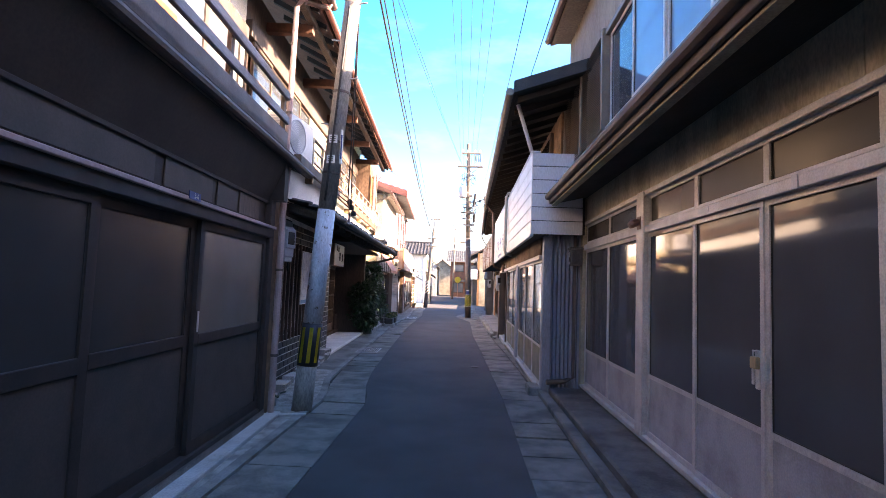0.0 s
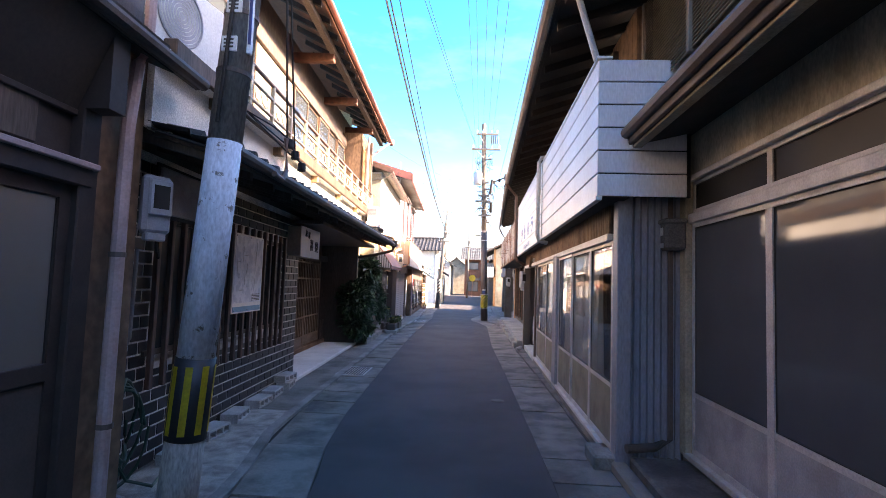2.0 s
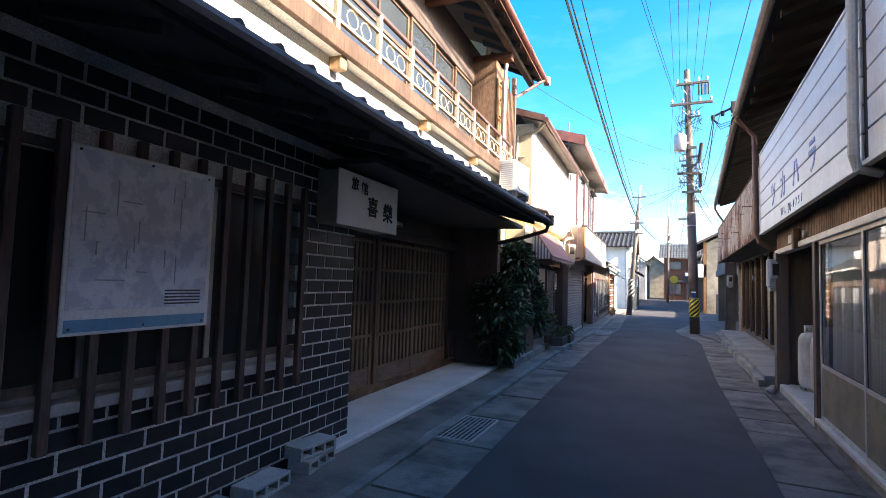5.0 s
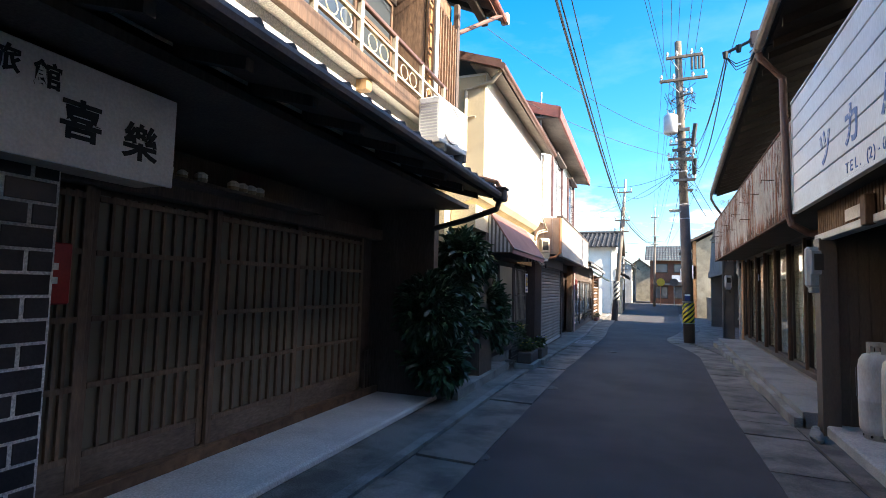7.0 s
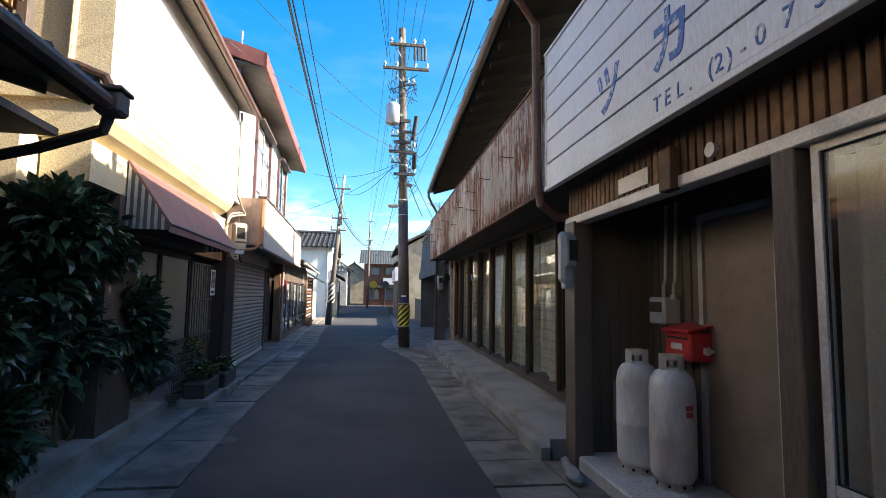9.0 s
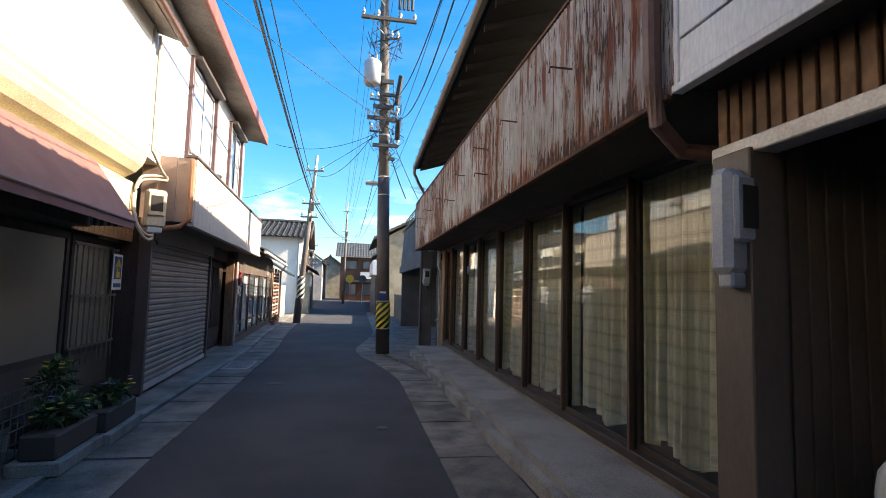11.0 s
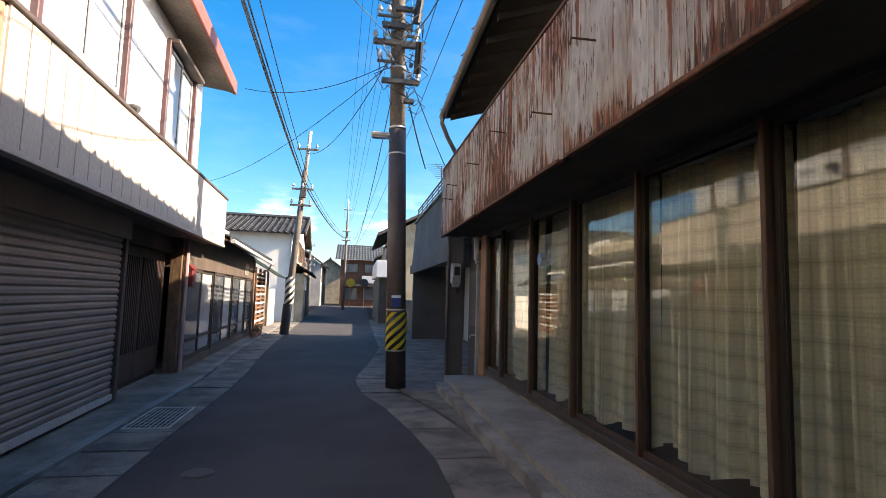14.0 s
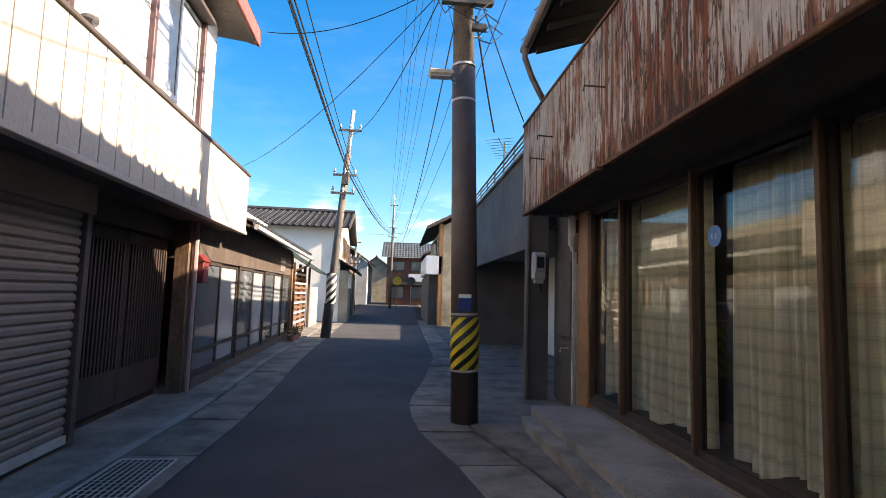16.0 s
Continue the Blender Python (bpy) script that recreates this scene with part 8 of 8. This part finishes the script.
# left: shed with racks, wall, white tiled house, further houses
sd = thing("shed", (0.1, 37, 0), LEFT, "open shed with a green corrugated roof and wooden racks", "shed")
part("back_wall", box(-2.0, -1.6, 35.3, 39.2, 0, 3.4), WHITE, sd)
bm = bmesh.new()
n = 60
lo, hi = [], []
for k in range(n + 1):
    u = 35.6 + 3.6 * k / n
    d = 0.03 * math.sin(k * math.pi / 2)
    lo.append(bm.verts.new((0.75, u, 1.95 + d)))
    hi.append(bm.verts.new((-1.7, u, 3.45 + d)))
for k in range(n):
    bm.faces.new((lo[k], lo[k + 1], hi[k + 1], hi[k]))
bmesh.ops.solidify(bm, geom=bm.faces[:], thickness=0.01)
part("corrugated_roof", bm, material("green_sheet_roof", (0.06, 0.085, 0.065), 0.6, amount=0.5, scale=3, fine=60, bump=0.05), sd)
for k in range(4):
    part("post", box(0.05, 0.13, 35.4 + k * 1.2, 35.48 + k * 1.2, 0, 2.2), WOOD, sd)
for k in range(12):
    part("rack_slat", box(0.1, 0.14, 35.4, 37.9, 0.2 + k * 0.15, 0.26 + k * 0.15), PIPE_WHITE if k % 2 else WOOD, sd)
part("rack_fill", box(-0.6, 0.05, 35.5, 37.9, 0.1, 2.0), RED_WOOD, sd)
part("low_wall", box(0.0, 0.15, 39.3, 41.5, 0, 1.5), WHITE, sd)
wh = simple_house("house", LEFT @ pose(0.9, 43.0, 0, 0, 0, -90), -8, 0, -9, 0, 4.3, 5.5, WHITE, TILE, 1, "white two-storey house with a grey tiled roof")
part("verge", prism([(0.5, 4.1), (-4, 5.4), (-8.5, 4.1), (-8.5, 4.24), (-4, 5.54), (0.5, 4.24)], "y", 0.36, 0.42), DARK_WOOD, wh)
for b in (-6.8, -3.4):
    w = part("window", box(b, b + 2.0, 0.0, 0.06, 2.95, 3.95, bevel=0.006), WOOD, wh)
    for k in range(8):
        part("lattice_bar", box(b + 0.1 + k * 0.24, b + 0.2 + k * 0.24, 0.06, 0.09, 3.0, 3.9), DARK_WOOD, w)
part("downpipe", tube([(0.05, -0.25, 4.2), (0.05, -0.25, 0.0)], 0.05, sides=8), PIPE_WHITE, wh)
ln = thing("house", (1.2, 46, 0), LEFT, "low tiled lean-to before the white house", "house", "far houses")
part("wall", box(0.9, 1.3, 43.1, 51, 0, 2.3), BEIGE, ln)
tiled_roof(ln, 1.7, 0.85, 42.9, 51.2, 2.3, 2.8, TILE, 0.3)
part("white_board", box(1.3, 1.36, 43.4, 45.2, 1.5, 2.2), SIGN_WHITE, ln)
part("dark_door", box(1.3, 1.35, 45.6, 46.8, 0.1, 1.9), DARK_WOOD, ln)
part("dark_door", box(1.3, 1.35, 47.4, 49.0, 0.1, 1.9), DARK_WOOD, ln)
simple_house("house", LEFT, -6, 0.2, 51, 58, 3.0, 4.4, FAR_WALL, TILE, 1, "pale one-storey house with a tiled roof", ((52, 53.5, 0.6, 2.0), (54.5, 57, 0.6, 2.0)))
simple_house("house", LEFT, -6, 0.4, 59, 68, 4.6, 6.2, WOOD, TILE, 1, "brown wooden house with a tiled roof", ((60, 62, 2.9, 4.0), (64, 66.5, 0.6, 2.0)))
simple_house("house", RIGHT, -7.5, -3.6, 74, 84, 4.4, 6.0, FAR_WALL, TILE, 1, "pale house at the far bend of the street", ((75, 77, 2.6, 3.8),))
# right: timber house with a white balcony, row beyond, the house that closes the street
hb = simple_house("house", RIGHT, 1.7, 8, 41.5, 50, 4.3, 6.2, BEIGE, TILE, -1, "timber house with a white balcony box", ((42.5, 44.2, 3.2, 4.1), (45.2, 47.2, 3.2, 4.1)), 0.7)
part("balcony", box(1.0, 1.7, 41.5, 47, 2.2, 3.0, bevel=0.02), WHITE_METAL, hb)
for y in (41.5, 42.1):
    part("post", box(1.55, 1.72, y, y + 0.16, 0, 4.4), ORANGE_WOOD, hb)
part("front", box(1.2, 1.72, 42.5, 50, 0, 2.2), GREY_WALL, hb)
simple_house("house", RIGHT, 1.9, 9, 51, 60, 3.2, 4.8, WOOD, TILE, -1, "brown wooden house with a tiled roof", ((52, 54, 0.7, 2.0),))
simple_house("house", RIGHT, 2.2, 9, 61, 70, 4.6, 6.4, BEIGE, TILE, -1, "beige two-storey house with a tiled roof", ((62, 64, 2.9, 4.1),))
solid("lot_wall", box(2.2, 2.35, 34.2, 41.4, 0, 1.2), GREY_WALL, label="low grey block wall of an open lot", category="wall")
eh = thing("house", (0.0, 76, 0), RIGHT, "red-brown two-storey house closing the street with a tiled roof", "house", "far houses")
part("wall", box(-1.6, 7, 76, 84, 0, 5.2), RED_WOOD, eh)
part("balcony", box(0.8, 3.2, 75.4, 76, 2.6, 3.4), WHITE_METAL, eh)
part("porch", box(-1.0, 5, 75.2, 76, 2.2, 2.5), TILE, eh)
for k in range(3):
    w = part("window", box(-1.2 + k * 2.2, 0.4 + k * 2.2, 75.86, 75.98, 0.6, 2.1), BRONZE, eh)
    part("pane", box(-1.1 + k * 2.2, 0.3 + k * 2.2, 75.84, 75.865, 0.7, 2.0), SHOW_PANE, w)
    w = part("window", box(-1.2 + k * 2.2, 0.4 + k * 2.2, 75.86, 75.98, 3.7, 4.8), BRONZE, eh)
    part("pane", box(-1.1 + k * 2.2, 0.3 + k * 2.2, 75.84, 75.865, 3.8, 4.7), SHOW_PANE, w)
bm = bmesh.new()
n = 30
for j in range(8):
    for i in range(n):
        x = -2.2 + 9.6 * i / n
        a = bm.verts.new((x, 75.2 + j * 0.6, 5.1 + j * 0.26 + 0.04))
        b = bm.verts.new((x + 0.16, 75.2 + j * 0.6, 5.1 + j * 0.26 + 0.10))
        c = bm.verts.new((x + 0.32, 75.2 + j * 0.6, 5.1 + j * 0.26 + 0.04))
        d = [bm.verts.new((v.co.x, v.co.y + 0.62, v.co.z + 0.25)) for v in (a, b, c)]
        bm.faces.new((a, b, d[1], d[0]))
        bm.faces.new((b, c, d[2], d[1]))
part("roof", bm, TILE, eh)
for x, y, col in ((-0.35, 66, "orange"), (0.9, 66, "dark")):
    sg2 = thing("road_sign", (x, y, 0), RIGHT, "small round road sign on a thin post", "road sign", "road signs")
    part("post", tube([(x, y, 0), (x, y, 2.6)], 0.035, sides=8), PIPE_WHITE if col == "dark" else PIPE_ORANGE, sg2)
    part("disc", tube([(x, y - 0.05, 2.4), (x, y - 0.07, 2.4)], 0.4, sides=20), YELLOW if col == "orange" else GREY_WALL, sg2)
simple_house("house", RIGHT, -5.5, -1.2, 88, 98, 4.2, 6.0, BEIGE, TILE, 1, "beige house past the bend of the street", ((89, 91, 2.4, 3.6),))
# rooms and houses behind the camera close the street
for row, x0, x1, s in ((LEFT, -7, 0.0, 1), (RIGHT, 2.2, 9, -1)):
    simple_house("house", row, x0, x1, -22, -8.3, 5.0, 6.8, BEIGE, TILE, s, "beige two-storey house with a tiled roof", ((-14, -12, 3.2, 4.3), (-14, -11, 0.6, 2.0)))
